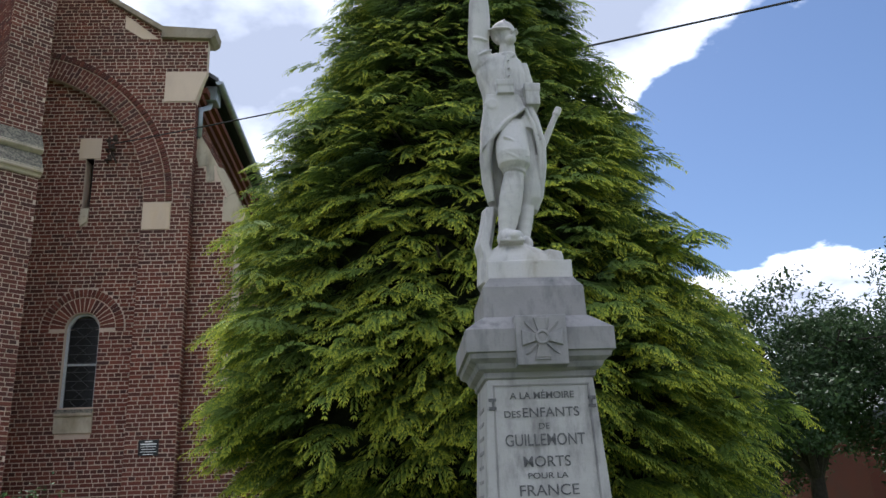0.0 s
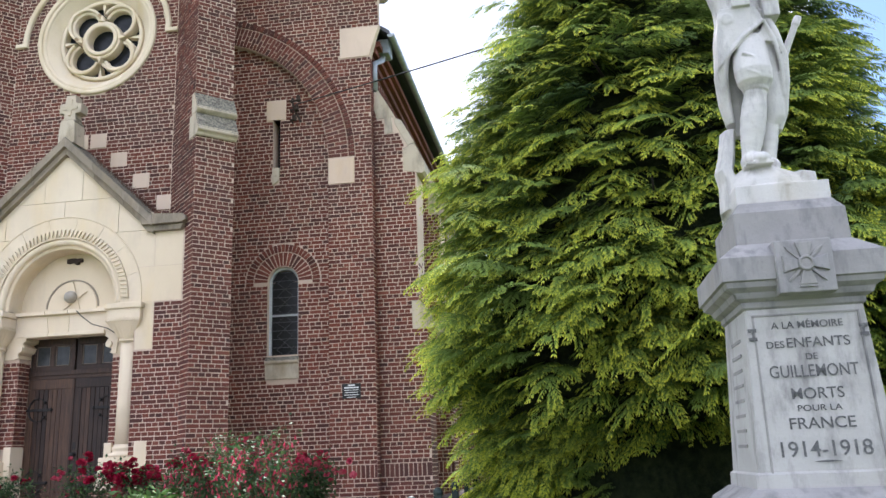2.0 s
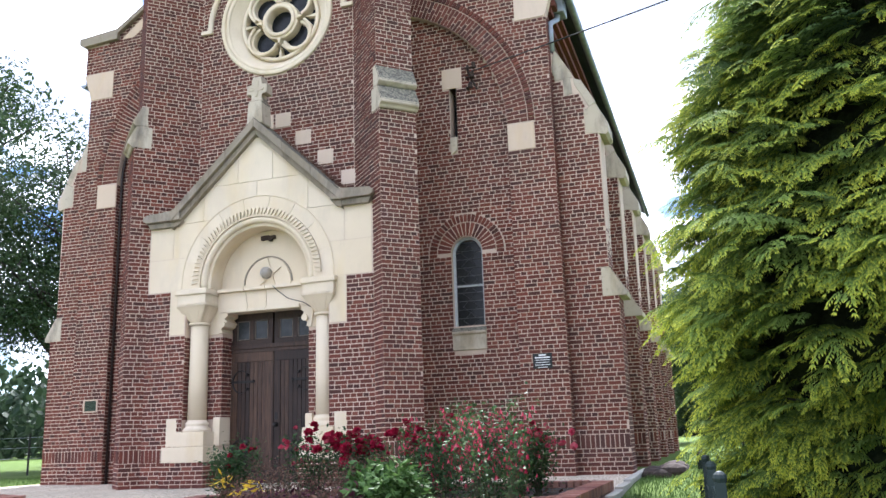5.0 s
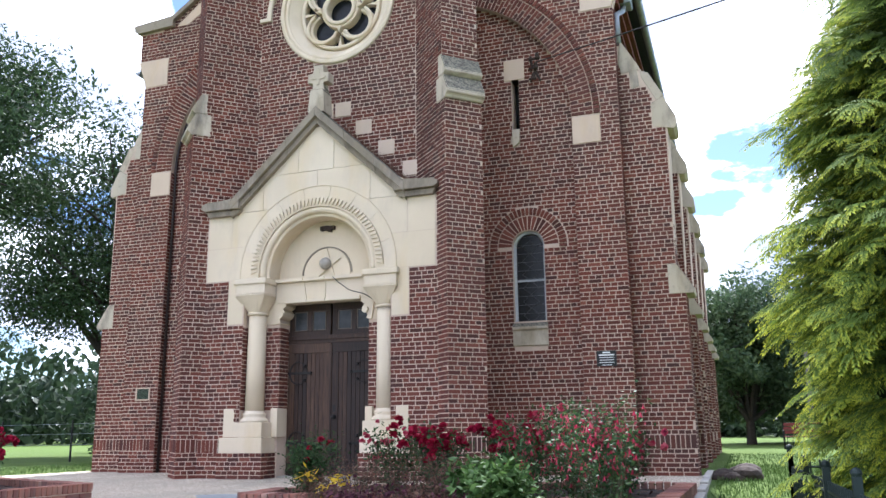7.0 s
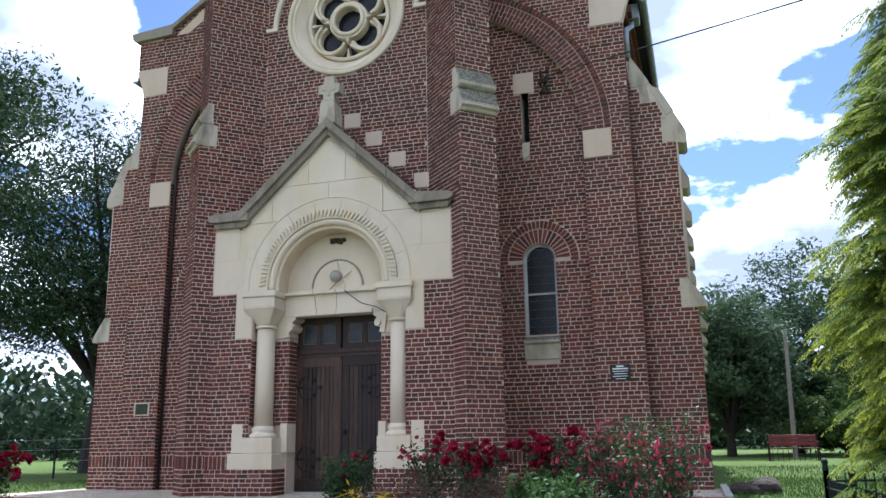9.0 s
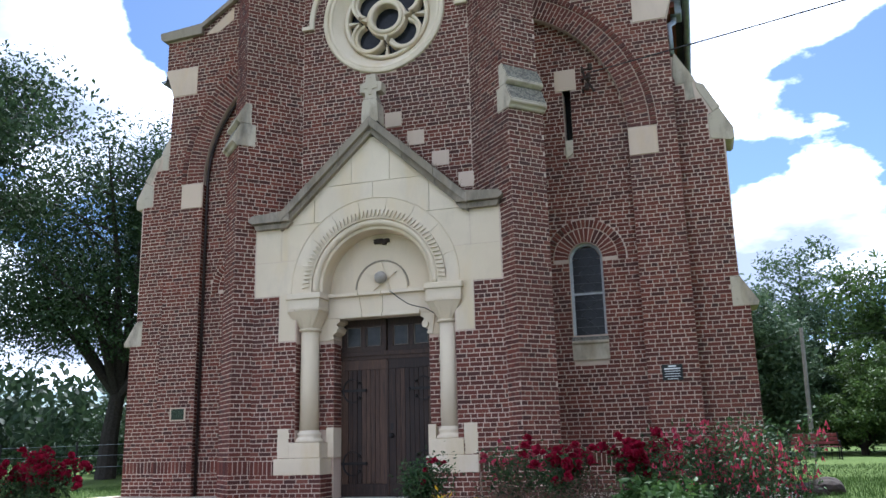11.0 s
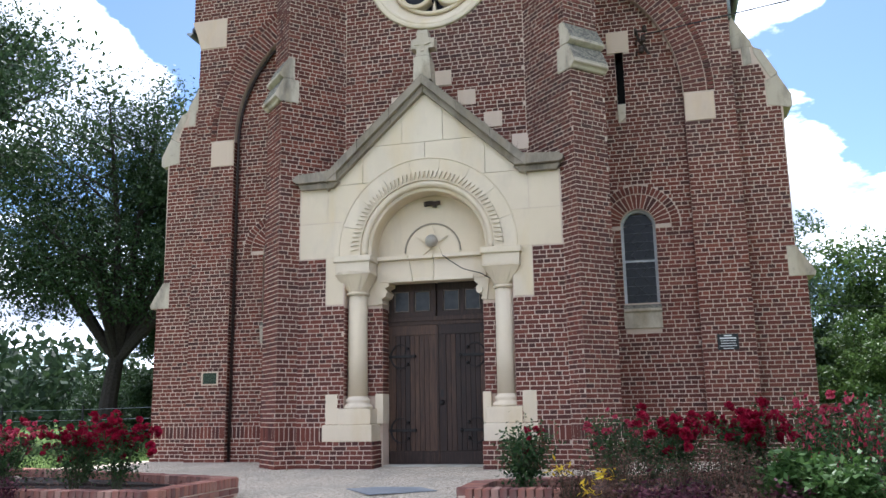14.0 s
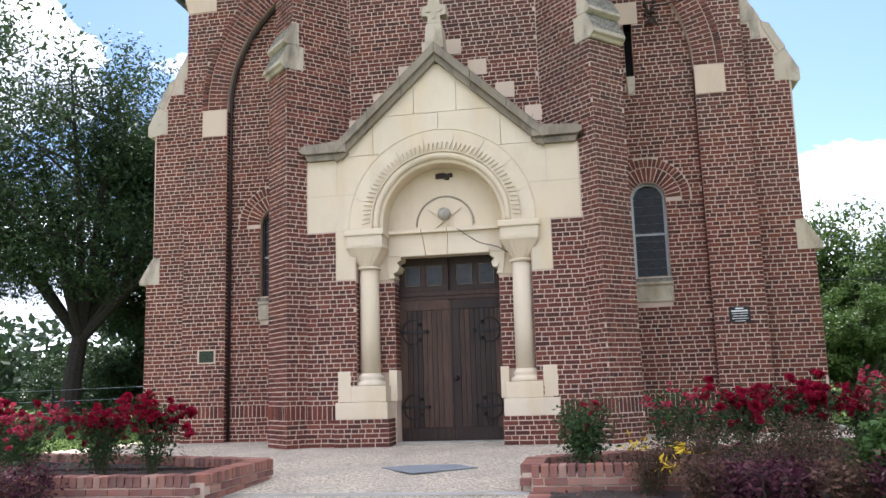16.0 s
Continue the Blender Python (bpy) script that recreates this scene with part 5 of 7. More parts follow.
for (xa, xb, za, zb, d) in ((-0.236, -0.228, 0.74, 1.455, 0.006), (0.228, 0.236, 0.74, 1.455, 0.006), (-0.236, 0.236, 0.732, 0.742, 0.006), (-0.236, 0.236, 1.447, 1.455, 0.006)):
    vs = []
    for z in (za, zb):
        f = (1.5 - z) / 0.75 * 0.03 + 0.0
        for x in (xa, xb):
            sx = x + (math.copysign(f * 0.35, x))
            vs.append((sx, front(z) - d, z + Z0))
            vs.append((sx, front(z) + 0.01, z + Z0))
    q = [bm.verts.new(v) for v in vs]
    for f in ((0, 2, 6, 4), (1, 5, 7, 3), (0, 4, 5, 1), (2, 3, 7, 6), (0, 1, 3, 2), (4, 6, 7, 5)):
        bm.faces.new([q[i] for i in f])
part("panel_frame", bm, M_GREY, mon)
for sx in (-1, 1):
    bm = box(*sorted((sx * 0.226, sx * 0.262)), front(1.36) - 0.010, front(1.36) + 0.02, 1.335 + Z0, 1.35 + Z0)
    add_box(bm, *sorted((sx * 0.236, sx * 0.246)), front(1.36) - 0.010, front(1.36) + 0.02, 1.35 + Z0, 1.375 + Z0)
    add_box(bm, *sorted((sx * 0.226, sx * 0.262)), front(1.36) - 0.010, front(1.36) + 0.02, 1.375 + Z0, 1.39 + Z0)
    part("carved_notch", bm, M_LETTER, mon)


def lettering(text, z, height, width, x0=0.0):
    cu = bpy.data.curves.new("letters", "FONT")
    cu.body, cu.align_x, cu.align_y, cu.extrude, cu.offset = text, "CENTER", "CENTER", 0.004, 0.004
    tmp = new("letters_source", cu)
    me = bpy.data.meshes.new_from_object(tmp.evaluated_get(bpy.context.evaluated_depsgraph_get()))
    bpy.data.objects.remove(tmp)
    co = np.empty(len(me.vertices) * 3)
    me.vertices.foreach_get("co", co)
    co = co.reshape(-1, 3)
    w, h = np.ptp(co[:, 0]), np.ptp(co[:, 1])
    cx, cy = (co[:, 0].max() + co[:, 0].min()) / 2, (co[:, 1].max() + co[:, 1].min()) / 2
    out = []
    for x, y, zz in co:
        hz = (y - cy) / h * height
        out.append((x0 + (x - cx) / w * width, front(z + hz) - 0.003 - (zz > 0) * 0.002, z + hz + Z0))
    me.vertices.foreach_set("co", np.array(out).ravel())
    me.update()
    me.materials.clear()
    me.materials.append(M_LETTER)
    ob = new("lettering", me)
    ob.parent = mon
    return ob


for text, z, h, w in (("A LA MÉMOIRE", 1.405, 0.042, 0.315), ("DE", 1.253, 0.028, 0.05), ("GUILLEMONT", 1.188, 0.056, 0.385), ("MORTS", 1.087, 0.05, 0.225),
                      ("POUR LA", 1.022, 0.027, 0.19), ("FRANCE", 0.956, 0.05, 0.28), ("1914-1918", 0.845, 0.068, 0.385)):
    lettering(text, z, h, w)
lettering("DES", 1.312, 0.032, 0.078, -0.150)
lettering("ENFANTS", 1.318, 0.046, 0.275, 0.038)
part("carved_rule", prism([(-0.06, 0.79 + Z0), (0.0, 0.786 + Z0), (0.06, 0.79 + Z0), (0.0, 0.796 + Z0)], front(0.79) - 0.005, front(0.79)), M_LETTER, mon)
# side inscriptions, too fine to read
for k in range(8):
    part("text_bar", box(-(front(1.35 - k * 0.07)) * -1 - 0.003, -(front(1.35 - k * 0.07)) * -1 + 0.004, -0.12, 0.10, 1.35 - k * 0.07 + Z0, 1.365 - k * 0.07 + Z0), M_GREY, mon)
# war cross on its square tablet
bm = prism([(-0.125, 1.53 + Z0), (0.125, 1.53 + Z0), (0.125, 1.775 + Z0), (-0.125, 1.775 + Z0)], -0.392, -0.28, 0.006)
part("tablet", bm, M_GREY, mon)
zc = 1.66 + Z0
for k in range(4):
    a = math.pi / 2 * k
    pts = [(0.02, -0.016), (0.098, -0.038), (0.098, 0.038), (0.02, 0.016)]
    poly = [(x * math.cos(a) - y * math.sin(a), zc + x * math.sin(a) + y * math.cos(a)) for x, y in pts]
    part("cross_arm", prism(poly, -0.408, -0.385, 0.004), M_GREY, mon)
for k in range(4):
    a = math.pi / 4 + math.pi / 2 * k
    pts = [(0.02, -0.007), (0.10, -0.006), (0.115, 0.0), (0.10, 0.006), (0.02, 0.007)]
    poly = [(x * math.cos(a) - y * math.sin(a), zc + x * math.sin(a) + y * math.cos(a)) for x, y in pts]
    part("crossed_sword", prism(poly, -0.402, -0.385, 0.002), M_GREY, mon)
bm = bmesh.new()
full_ring(bm, 0, zc, 0.022, 0.036, -0.418, -0.385, n=24, round_front=0.005)
add_prism(bm, arc(0, zc, 0.022, 0, 2 * math.pi, 20)[:-1], -0.41, -0.385)
part("medal_boss", bm, M_GREY, mon)
part("medal_foot", prism([(-0.04, zc - 0.108), (0.04, zc - 0.108), (0.03, zc - 0.09), (-0.03, zc - 0.09)], -0.404, -0.385), M_GREY, mon)


# the statue: one carved figure, merged from simple volumes
def blob(bm, c, r, rot=(0, 0, 0)):
    m = Matrix.Translation(c) @ Euler([radians(v) for v in rot]).to_matrix().to_4x4() @ Matrix.Diagonal((*r, 1))
    bmesh.ops.create_icosphere(bm, subdivisions=3, radius=1.0, matrix=m)


def loft(bm, rings, seg=24):
    """A solid through level ellipses of (x, y, z, half width, half depth)."""
    rows = [[bm.verts.new((x + a * math.cos(2 * math.pi * k / seg), y + b * math.sin(2 * math.pi * k / seg), z)) for k in range(seg)] for x, y, z, a, b in rings]
    for p, q in zip(rows, rows[1:]):
        for k in range(seg):
            bm.faces.new((p[k], p[(k + 1) % seg], q[(k + 1) % seg], q[k]))
    bm.faces.new(rows[0][::-1]), bm.faces.new(rows[-1])


def statue_mesh():
    bm = bmesh.new()
    # rough rock plinth and the hewn stump behind the leg
    add_box(bm, -0.222, 0.222, -0.20, 0.20, 0.0, 0.10)
    loft(bm, [(0.0, -0.01, 0.09, 0.225, 0.20), (-0.01, 0.0, 0.14, 0.215, 0.19), (-0.04, 0.0, 0.19, 0.16, 0.15), (-0.06, 0.0, 0.225, 0.10, 0.12)], 9)
    loft(bm, [(0.13, -0.04, 0.10, 0.09, 0.14), (0.14, -0.04, 0.165, 0.075, 0.12), (0.13, -0.03, 0.185, 0.05, 0.09)], 7)
    loft(bm, [(-0.205, 0.03, 0.02, 0.055, 0.13), (-0.20, 0.03, 0.17, 0.050, 0.12), (-0.215, 0.03, 0.24, 0.050, 0.11), (-0.19, 0.04, 0.33, 0.045, 0.10), (-0.165, 0.05, 0.47, 0.042, 0.08)], 6)
    # leading leg: boot, wrapped puttees, bloused breeches
    blob(bm, (-0.095, -0.075, 0.262), (0.052, 0.075, 0.050)), blob(bm, (-0.058, -0.135, 0.252), (0.046, 0.070, 0.036), (8, 0, -18))
    add_box(bm, -0.145, -0.012, -0.185, -0.02, 0.212, 0.228)
    n = 17
    path, width = [], []
    for k in range(n):
        t = k / (n - 1)
        path.append((-0.094 + 0.064 * t, -0.075 - 0.02 * t, 0.29 + 0.35 * t))
        width.append(0.044 + 0.020 * math.sin(math.pi * min(1.0, t * 0.85)) + (0.0016 if k % 3 == 0 else -0.0008))
    add_tube(bm, path, width, 18)
    add_tube(bm, [(-0.032, -0.095, 0.632), (-0.03, -0.095, 0.648)], 0.066, 20)
    loft(bm, [(-0.030, -0.10, 0.640, 0.058, 0.056), (-0.032, -0.112, 0.675, 0.088, 0.080), (-0.034, -0.115, 0.735, 0.094, 0.088), (-0.034, -0.095, 0.80, 0.092, 0.085), (-0.025, -0.07, 0.88, 0.085, 0.082), (-0.01, -0.03, 0.96, 0.085, 0.085)])
    for k, (x, z, tilt) in enumerate(((-0.045, 0.70, 30), (-0.02, 0.745, 24), (-0.05, 0.80, 34), (0.0, 0.69, -24))):
        blob(bm, (x, -0.178 + 0.006 * k, z), (0.052, 0.022, 0.010), (0, tilt, 0))
    # standing leg
    blob(bm, (0.015, -0.02, 0.245), (0.042, 0.075, 0.04))
    path, width = [], []
    for k in range(n):
        t = k / (n - 1)
        path.append((0.0 + 0.04 * t, 0.0, 0.26 + 0.24 * t))
        width.append(0.037 + 0.012 * math.sin(math.pi * t * 0.8) + (0.0014 if k % 3 == 0 else -0.0008))
    add_tube(bm, path, width, 18)
    loft(bm, [(0.045, 0.0, 0.475, 0.045, 0.048), (0.058, 0.0, 0.51, 0.064, 0.062), (0.062, -0.005, 0.56, 0.064, 0.066), (0.058, -0.01, 0.70, 0.070, 0.070), (0.045, -0.01, 0.95, 0.075, 0.080)])
    # long coat: back shell, two open skirts, folds
    loft(bm, [(-0.045, 0.075, 0.45, 0.105, 0.030), (-0.035, 0.07, 0.62, 0.150, 0.045), (-0.022, 0.05, 0.80, 0.175, 0.075), (-0.035, 0.02, 0.97, 0.150, 0.100), (-0.047, 0.0, 1.11, 0.120, 0.102)])
    add_prism(bm, [(0.050, 1.02), (-0.06, 0.935), (-0.13, 0.86), (-0.19, 0.785), (-0.208, 0.765), (-0.196, 0.95), (-0.165, 1.11), (0.02, 1.11)], -0.128, 0.0)
    loft(bm, [(-0.150, 0.02, 0.50, 0.024, 0.050), (-0.170, 0.0, 0.62, 0.032, 0.065), (-0.178, -0.03, 0.76, 0.034, 0.085), (-0.155, -0.05, 0.90, 0.040, 0.085), (-0.10, -0.04, 1.05, 0.065, 0.080)], 16)
    add_tube(bm, [(0.052, -0.128, 1.02), (-0.06, -0.136, 0.935), (-0.13, -0.126, 0.86), (-0.20, -0.07, 0.77)], [0.010, 0.012, 0.012, 0.009], 8)
    loft(bm, [(0.085, 0.04, 0.45, 0.022, 0.050), (0.120, 0.03, 0.54, 0.026, 0.060), (0.142, 0.0, 0.70, 0.026, 0.075), (0.146, -0.02, 0.83, 0.024, 0.080), (0.100, -0.03, 0.98, 0.040, 0.080), (0.05, -0.02, 1.10, 0.050, 0.080)], 16)
    add_tube(bm, [(0.052, -0.125, 1.02), (0.090, -0.112, 0.92), (0.118, -0.085, 0.80), (0.120, -0.05, 0.62)], [0.009, 0.011, 0.011, 0.008], 8)
    add_prism(bm, [(0.0, 0.925), (0.098, 0.895), (0.085, 0.955), (0.055, 1.01), (0.03, 0.97)], -0.112, -0.02)
    # chest, belt, pouches, bottle
    loft(bm, [(-0.047, 0.0, 1.09, 0.116, 0.100), (-0.050, 0.0, 1.18, 0.126, 0.105), (-0.056, 0.0, 1.28, 0.146, 0.112), (-0.060, 0.0, 1.36, 0.140, 0.100), (-0.045, 0.0, 1.41, 0.085, 0.075)])
    loft(bm, [(-0.047, 0.0, 1.100, 0.124, 0.108), (-0.047, 0.0, 1.135, 0.124, 0.108)])
    add_box(bm, -0.102, -0.006, -0.150, -0.06, 1.105, 1.185), add_box(bm, -0.106, -0.002, -0.155, -0.06, 1.155, 1.190)
    add_box(bm, 0.058, 0.142, -0.125, 0.0, 1.045, 1.170), add_box(bm, 0.054, 0.147, -0.130, 0.0, 1.135, 1.178)
    add_tube(bm, [(-0.135, -0.13, 1.045), (-0.135, -0.05, 1.045)], 0.046, 20), add_tube(bm, [(-0.135, -0.137, 1.045), (-0.135, -0.10, 1.045)], 0.030, 16)
    add_tube(bm, [(-0.05, -0.115, 1.19), (-0.045, -0.122, 1.28), (-0.03, -0.100, 1.37)], [0.007, 0.007, 0.007], 6)
    for z in (1.23, 1.28, 1.33):
        blob(bm, (-0.022, -0.118, z), (0.007, 0.007, 0.007))
    # collar with turned points
    loft(bm, [(-0.018, -0.01, 1.36, 0.078, 0.070), (-0.014, -0.015, 1.415, 0.056, 0.054)])
    add_prism(bm, [(-0.055, 1.395), (-0.012, 1.355), (-0.012, 1.405)], -0.095, -0.03), add_prism(bm, [(0.030, 1.385), (-0.008, 1.355), (-0.008, 1.405)], -0.095, -0.03)
    add_tube(bm, [(-0.014, -0.01, 1.39), (-0.010, -0.02, 1.48)], [0.050, 0.046], 16)
    # head lifted and turned a little, and the brimmed helmet with its crest
    blob(bm, (-0.012, -0.035, 1.535), (0.054, 0.066, 0.070), (14, 0, 12)), blob(bm, (0.004, -0.075, 1.492), (0.034, 0.030, 0.026))
    add_tube(bm, [(0.010, -0.098, 1.555), (0.013, -0.112, 1.525), (0.012, -0.096, 1.517)], [0.008, 0.012, 0.010], 8)
    blob(bm, (-0.018, -0.092, 1.556), (0.018, 0.008, 0.006)), blob(bm, (0.032, -0.085, 1.556), (0.016, 0.008, 0.006)), blob(bm, (0.009, -0.099, 1.500), (0.016, 0.008, 0.005))
    blob(bm, (-0.072, -0.02, 1.53), (0.010, 0.018, 0.024)), blob(bm, (-0.028, -0.005, 1.578), (0.074, 0.088, 0.072), (18, 0, 10))
    m = len(bm.verts)
    loft(bm, [(0, 0, -0.006, 0.094, 0.116), (0, 0, 0.006, 0.086, 0.106)])
    bm.verts.ensure_lookup_table()
    bmesh.ops.transform(bm, verts=bm.verts[m:], matrix=Matrix.Translation((-0.026, -0.016, 1.582)) @ Euler((radians(18), radians(6), 0)).to_matrix().to_4x4())
    add_tube(bm, [(-0.024, -0.085, 1.62), (-0.028, -0.01, 1.655), (-0.032, 0.07, 1.62)], [0.006, 0.010, 0.006], 8)
    # raised arm with a rolled sleeve fold, lowered arm, slung rifle
    add_tube(bm, [(-0.10, 0.0, 1.33), (-0.155, 0.0, 1.375), (-0.180, -0.005, 1.44), (-0.176, -0.01, 1.54), (-0.166, -0.02, 1.66), (-0.164, -0.025, 1.76), (-0.160, -0.03, 1.86)], [0.085, 0.078, 0.066, 0.063, 0.065, 0.060, 0.046], 16)
    blob(bm, (-0.155, -0.03, 1.92), (0.040, 0.045, 0.065)), blob(bm, (-0.13, -0.05, 1.96), (0.018, 0.02, 0.05))
    for x, z, tilt in ((-0.135, 1.36, -40), (-0.150, 1.41, -25), (-0.172, 1.50, 15)):
        blob(bm, (x, -0.066, z), (0.050, 0.018, 0.010), (0, tilt, 0))
    add_tube(bm, [(0.045, 0.0, 1.35), (0.085, 0.02, 1.24), (0.105, 0.05, 1.10), (0.10, 0.06, 0.98)], [0.062, 0.052, 0.046, 0.04], 14)
    add_tube(bm, [(0.14, 0.08, 0.80), (0.170, 0.075, 0.865), (0.278, 0.06, 1.10)], [0.026, 0.022, 0.018], 10)
    add_tube(bm, [(0.262, 0.06, 1.065), (0.284, 0.058, 1.112)], [0.024, 0.022], 8)
    return bm


statue = link("memorial_statue", statue_mesh(), M_STATUE, None, (MX, MY, 2.01))
tagged(statue, "white carved stone soldier statue on the memorial pedestal", "statue")
md = statue.modifiers.new("merge", "REMESH")
md.mode, md.voxel_size, md.use_smooth_shade = "VOXEL", 0.0055, True
md = statue.modifiers.new("soften", "SMOOTH")
md.factor, md.iterations = 0.5, 2

# ---------------------------------------------------------------- golden cypress
def cypress(name, loc, radius_at, height, count, seed, label, dark_side=True):
    """A dense cone of drooping feathery sprays over a dark shell standing in for inner shade."""
    g = np.random.default_rng(seed)
    tree = thing(name, loc, label, "tree")
    part("trunk", add_tube(bmesh.new(), [(0, 0, -0.3), (0.05, 0, 2.5), (0, 0.03, height * 0.9)], [0.22, 0.15, 0.03], 10), M_BARK, tree)
    bm = bmesh.new()
    for k in range(42):
        z = 0.45 + (height - 1.2) * g.random()
        a = g.random() * 2 * math.pi
        r = radius_at(z, a) * 0.85
        d = Vector((math.cos(a), math.sin(a), 0))
        add_tube(bm, [(0, 0, z - 0.1), d * r * 0.5 + Vector((0, 0, z)), d * r + Vector((0, 0, z + 0.12))], [0.035, 0.022, 0.008], 5)
    part("branchwork", bm, M_BARK, tree)
    v, f, tip = [], [], []
    up = np.array([0.0, 0.0, 1.0])
    for k in range(count):
        z0 = height * (1 - math.sqrt(1 - g.random() * 0.985)) + 0.12
        a0 = g.random() * 2 * math.pi
        rim = radius_at(z0, a0)
        turn_off = math.atan2(math.sin(a0 + 1.62), math.cos(a0 + 1.62))
        if rim < 0.05 or (z0 < 0.95 - 0.5 * turn_off ** 2 and abs(turn_off) < 0.8 and height > 7):
            continue
        lump = 0.92 + 0.20 * noise.noise(Vector((math.cos(a0) * 2.2, math.sin(a0) * 2.2, z0 * 1.3))) + g.uniform(-0.20, 0.06)
        reach = rim * lump + (g.uniform(0.10, 0.32) if g.random() < 0.08 else 0.0)
        # golden growth varies at random; sunlight painted in: brighter low and front-left
        sun_gold = np.clip((1.02 - 0.085 * z0) * (1.0 - 0.16 * math.cos(a0 - 0.5)) - 0.10 + 0.30 * noise.noise(Vector((a0 * 2.2, z0 * 0.8, 3.3))) + 0.18 * g.normal(0, 1), 0.1, 1.0)
        # one bough: a flat fan of sprigs either side of an arching axis
        turn = a0 + g.normal(0, 0.38)
        out = np.array([math.cos(turn), math.sin(turn), 0.0])
        side = np.array([-math.sin(turn), math.cos(turn), 0.0])
        tilt = g.normal(0, 0.25)
        side = side * math.cos(tilt) + up * math.sin(tilt)
        size = g.uniform(0.38, 0.66) * (0.55 + 0.45 * min(1.0, rim / 1.8))
        rise = g.uniform(0.05, 0.55)
        root = np.array([math.cos(a0), math.sin(a0), 0.0]) * reach - out * size
        sprigs = 15
        for q in range(sprigs):
            t = (q + 0.5) / sprigs
            sg_q = (-1, 1)[q % 2] if q < sprigs - 1 else 0
            base = root + out * (size * t * 0.86) + up * (z0 + 0.12 + size * (rise * t - 0.50 * t * t)) + g.normal(0, 0.012, 3)
            fan = sg_q * (0.92 - 0.50 * t) + g.normal(0, 0.10)
            ax = out * math.cos(fan) + side * math.sin(fan)
            sd = side * math.cos(fan) - out * math.sin(fan)
            slope = rise - 0.85 * t
            L = size * (0.50 - 0.22 * t) * g.uniform(0.8, 1.2)
            # outer sprigs lifted, inner ones dark: new growth plus painted highlight and shade
            bright = min(1.0, 1.9 * sun_gold * (0.20 + 0.80 * t) * g.uniform(0.75, 1.15))
            m = 7
            for j in range(m):
                w_t = (j + 0.6) / m
                p = base + ax * (L * w_t) + up * (L * (slope * w_t * 0.8 - 0.34 * w_t * w_t))
                d = ax + up * (slope * 0.8 - 0.68 * w_t)
                d /= math.sqrt(d @ d)
                ll = L * 0.34 * (1.1 - 0.5 * w_t) * g.uniform(0.75, 1.2)
                for sg in ((-1, 1, 0) if j == m - 1 else (-1, 1)):
                    e = d * 0.82 + sd * (0.58 * sg) + up * g.uniform(-0.28, 0.02)
                    e /= math.sqrt(e @ e)
                    w = sd * 0.75 - d * (0.4 * sg) + up * g.uniform(-0.30, 0.30)
                    wd = ll * 0.17
                    i = len(v)
                    mid = p + e * (ll * 0.5)
                    v += [p, mid + w * wd, p + e * ll - up * ll * 0.16, mid - w * wd]
                    f += [(i, i + 1, i + 2), (i, i + 2, i + 3)]
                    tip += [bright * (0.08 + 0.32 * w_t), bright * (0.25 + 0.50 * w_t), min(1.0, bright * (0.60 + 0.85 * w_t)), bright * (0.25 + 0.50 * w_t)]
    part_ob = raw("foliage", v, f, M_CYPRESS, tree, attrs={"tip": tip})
    tagged(part_ob, kind="stuff")
    # added closed shell: its near-black colour is the shade between the boughs
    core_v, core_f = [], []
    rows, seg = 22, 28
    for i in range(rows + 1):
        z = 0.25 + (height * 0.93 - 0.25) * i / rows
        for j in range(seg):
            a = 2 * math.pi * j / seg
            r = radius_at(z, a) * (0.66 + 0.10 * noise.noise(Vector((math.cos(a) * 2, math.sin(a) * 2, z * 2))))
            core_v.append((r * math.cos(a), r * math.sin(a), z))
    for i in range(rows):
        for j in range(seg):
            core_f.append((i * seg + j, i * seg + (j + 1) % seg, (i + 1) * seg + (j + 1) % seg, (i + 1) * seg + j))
    core = raw("foliage_core", core_v, core_f, M_CORE_SHADE, tree)
    return tree


# the crown's inner shade, put into a dark mottled colour
kt = Mat("dark inner shade", 0.95, spec=0.05)
M_CORE_SHADE = kt.color(kt.ramp(kt.noise(9, 6, 0.7), (0.4, (0.014, 0.019, 0.011)), (0.7, (0.036, 0.046, 0.020)))).bump(kt.noise(20, 5, 0.7), 1.0, 0.08).m


def cyp_r(z, a):
    pts = ((0.0, 2.38), (0.6, 2.50), (1.6, 2.58), (2.4, 2.54), (3.2, 2.40), (4.6, 1.93), (6.0, 1.33), (7.4, 0.70), (8.6, 0.02))
    r = float(np.interp(z, [p[0] for p in pts], [p[1] for p in pts]))
    if z < 3.6:
        r *= 1.0 + 0.30 * max(0.0, math.cos(a)) * (3.6 - z) / 3.6
    far = math.atan2(math.sin(a - 2.62), math.cos(a - 2.62))
    r *= 1.0 - (0.23 if z < 3.0 else 0.17) * math.exp(-(far / 0.5) ** 2)
    if z > 3.4:
        r *= 1.0 + 0.07 * math.cos(a) * min(1.0, (z - 3.4) / 0.8)
    # a hollow low on the side towards the memorial, where the boughs stop short
    d = math.atan2(math.sin(a + 1.62), math.cos(a + 1.62))
    if z < 1.15:
        r *= 1.0 - 0.70 * math.exp(-(d / 0.8) ** 2) * min(1.0, (1.15 - z) / 0.2)
    return r


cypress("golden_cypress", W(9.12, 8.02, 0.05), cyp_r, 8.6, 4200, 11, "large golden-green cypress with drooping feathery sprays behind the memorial")


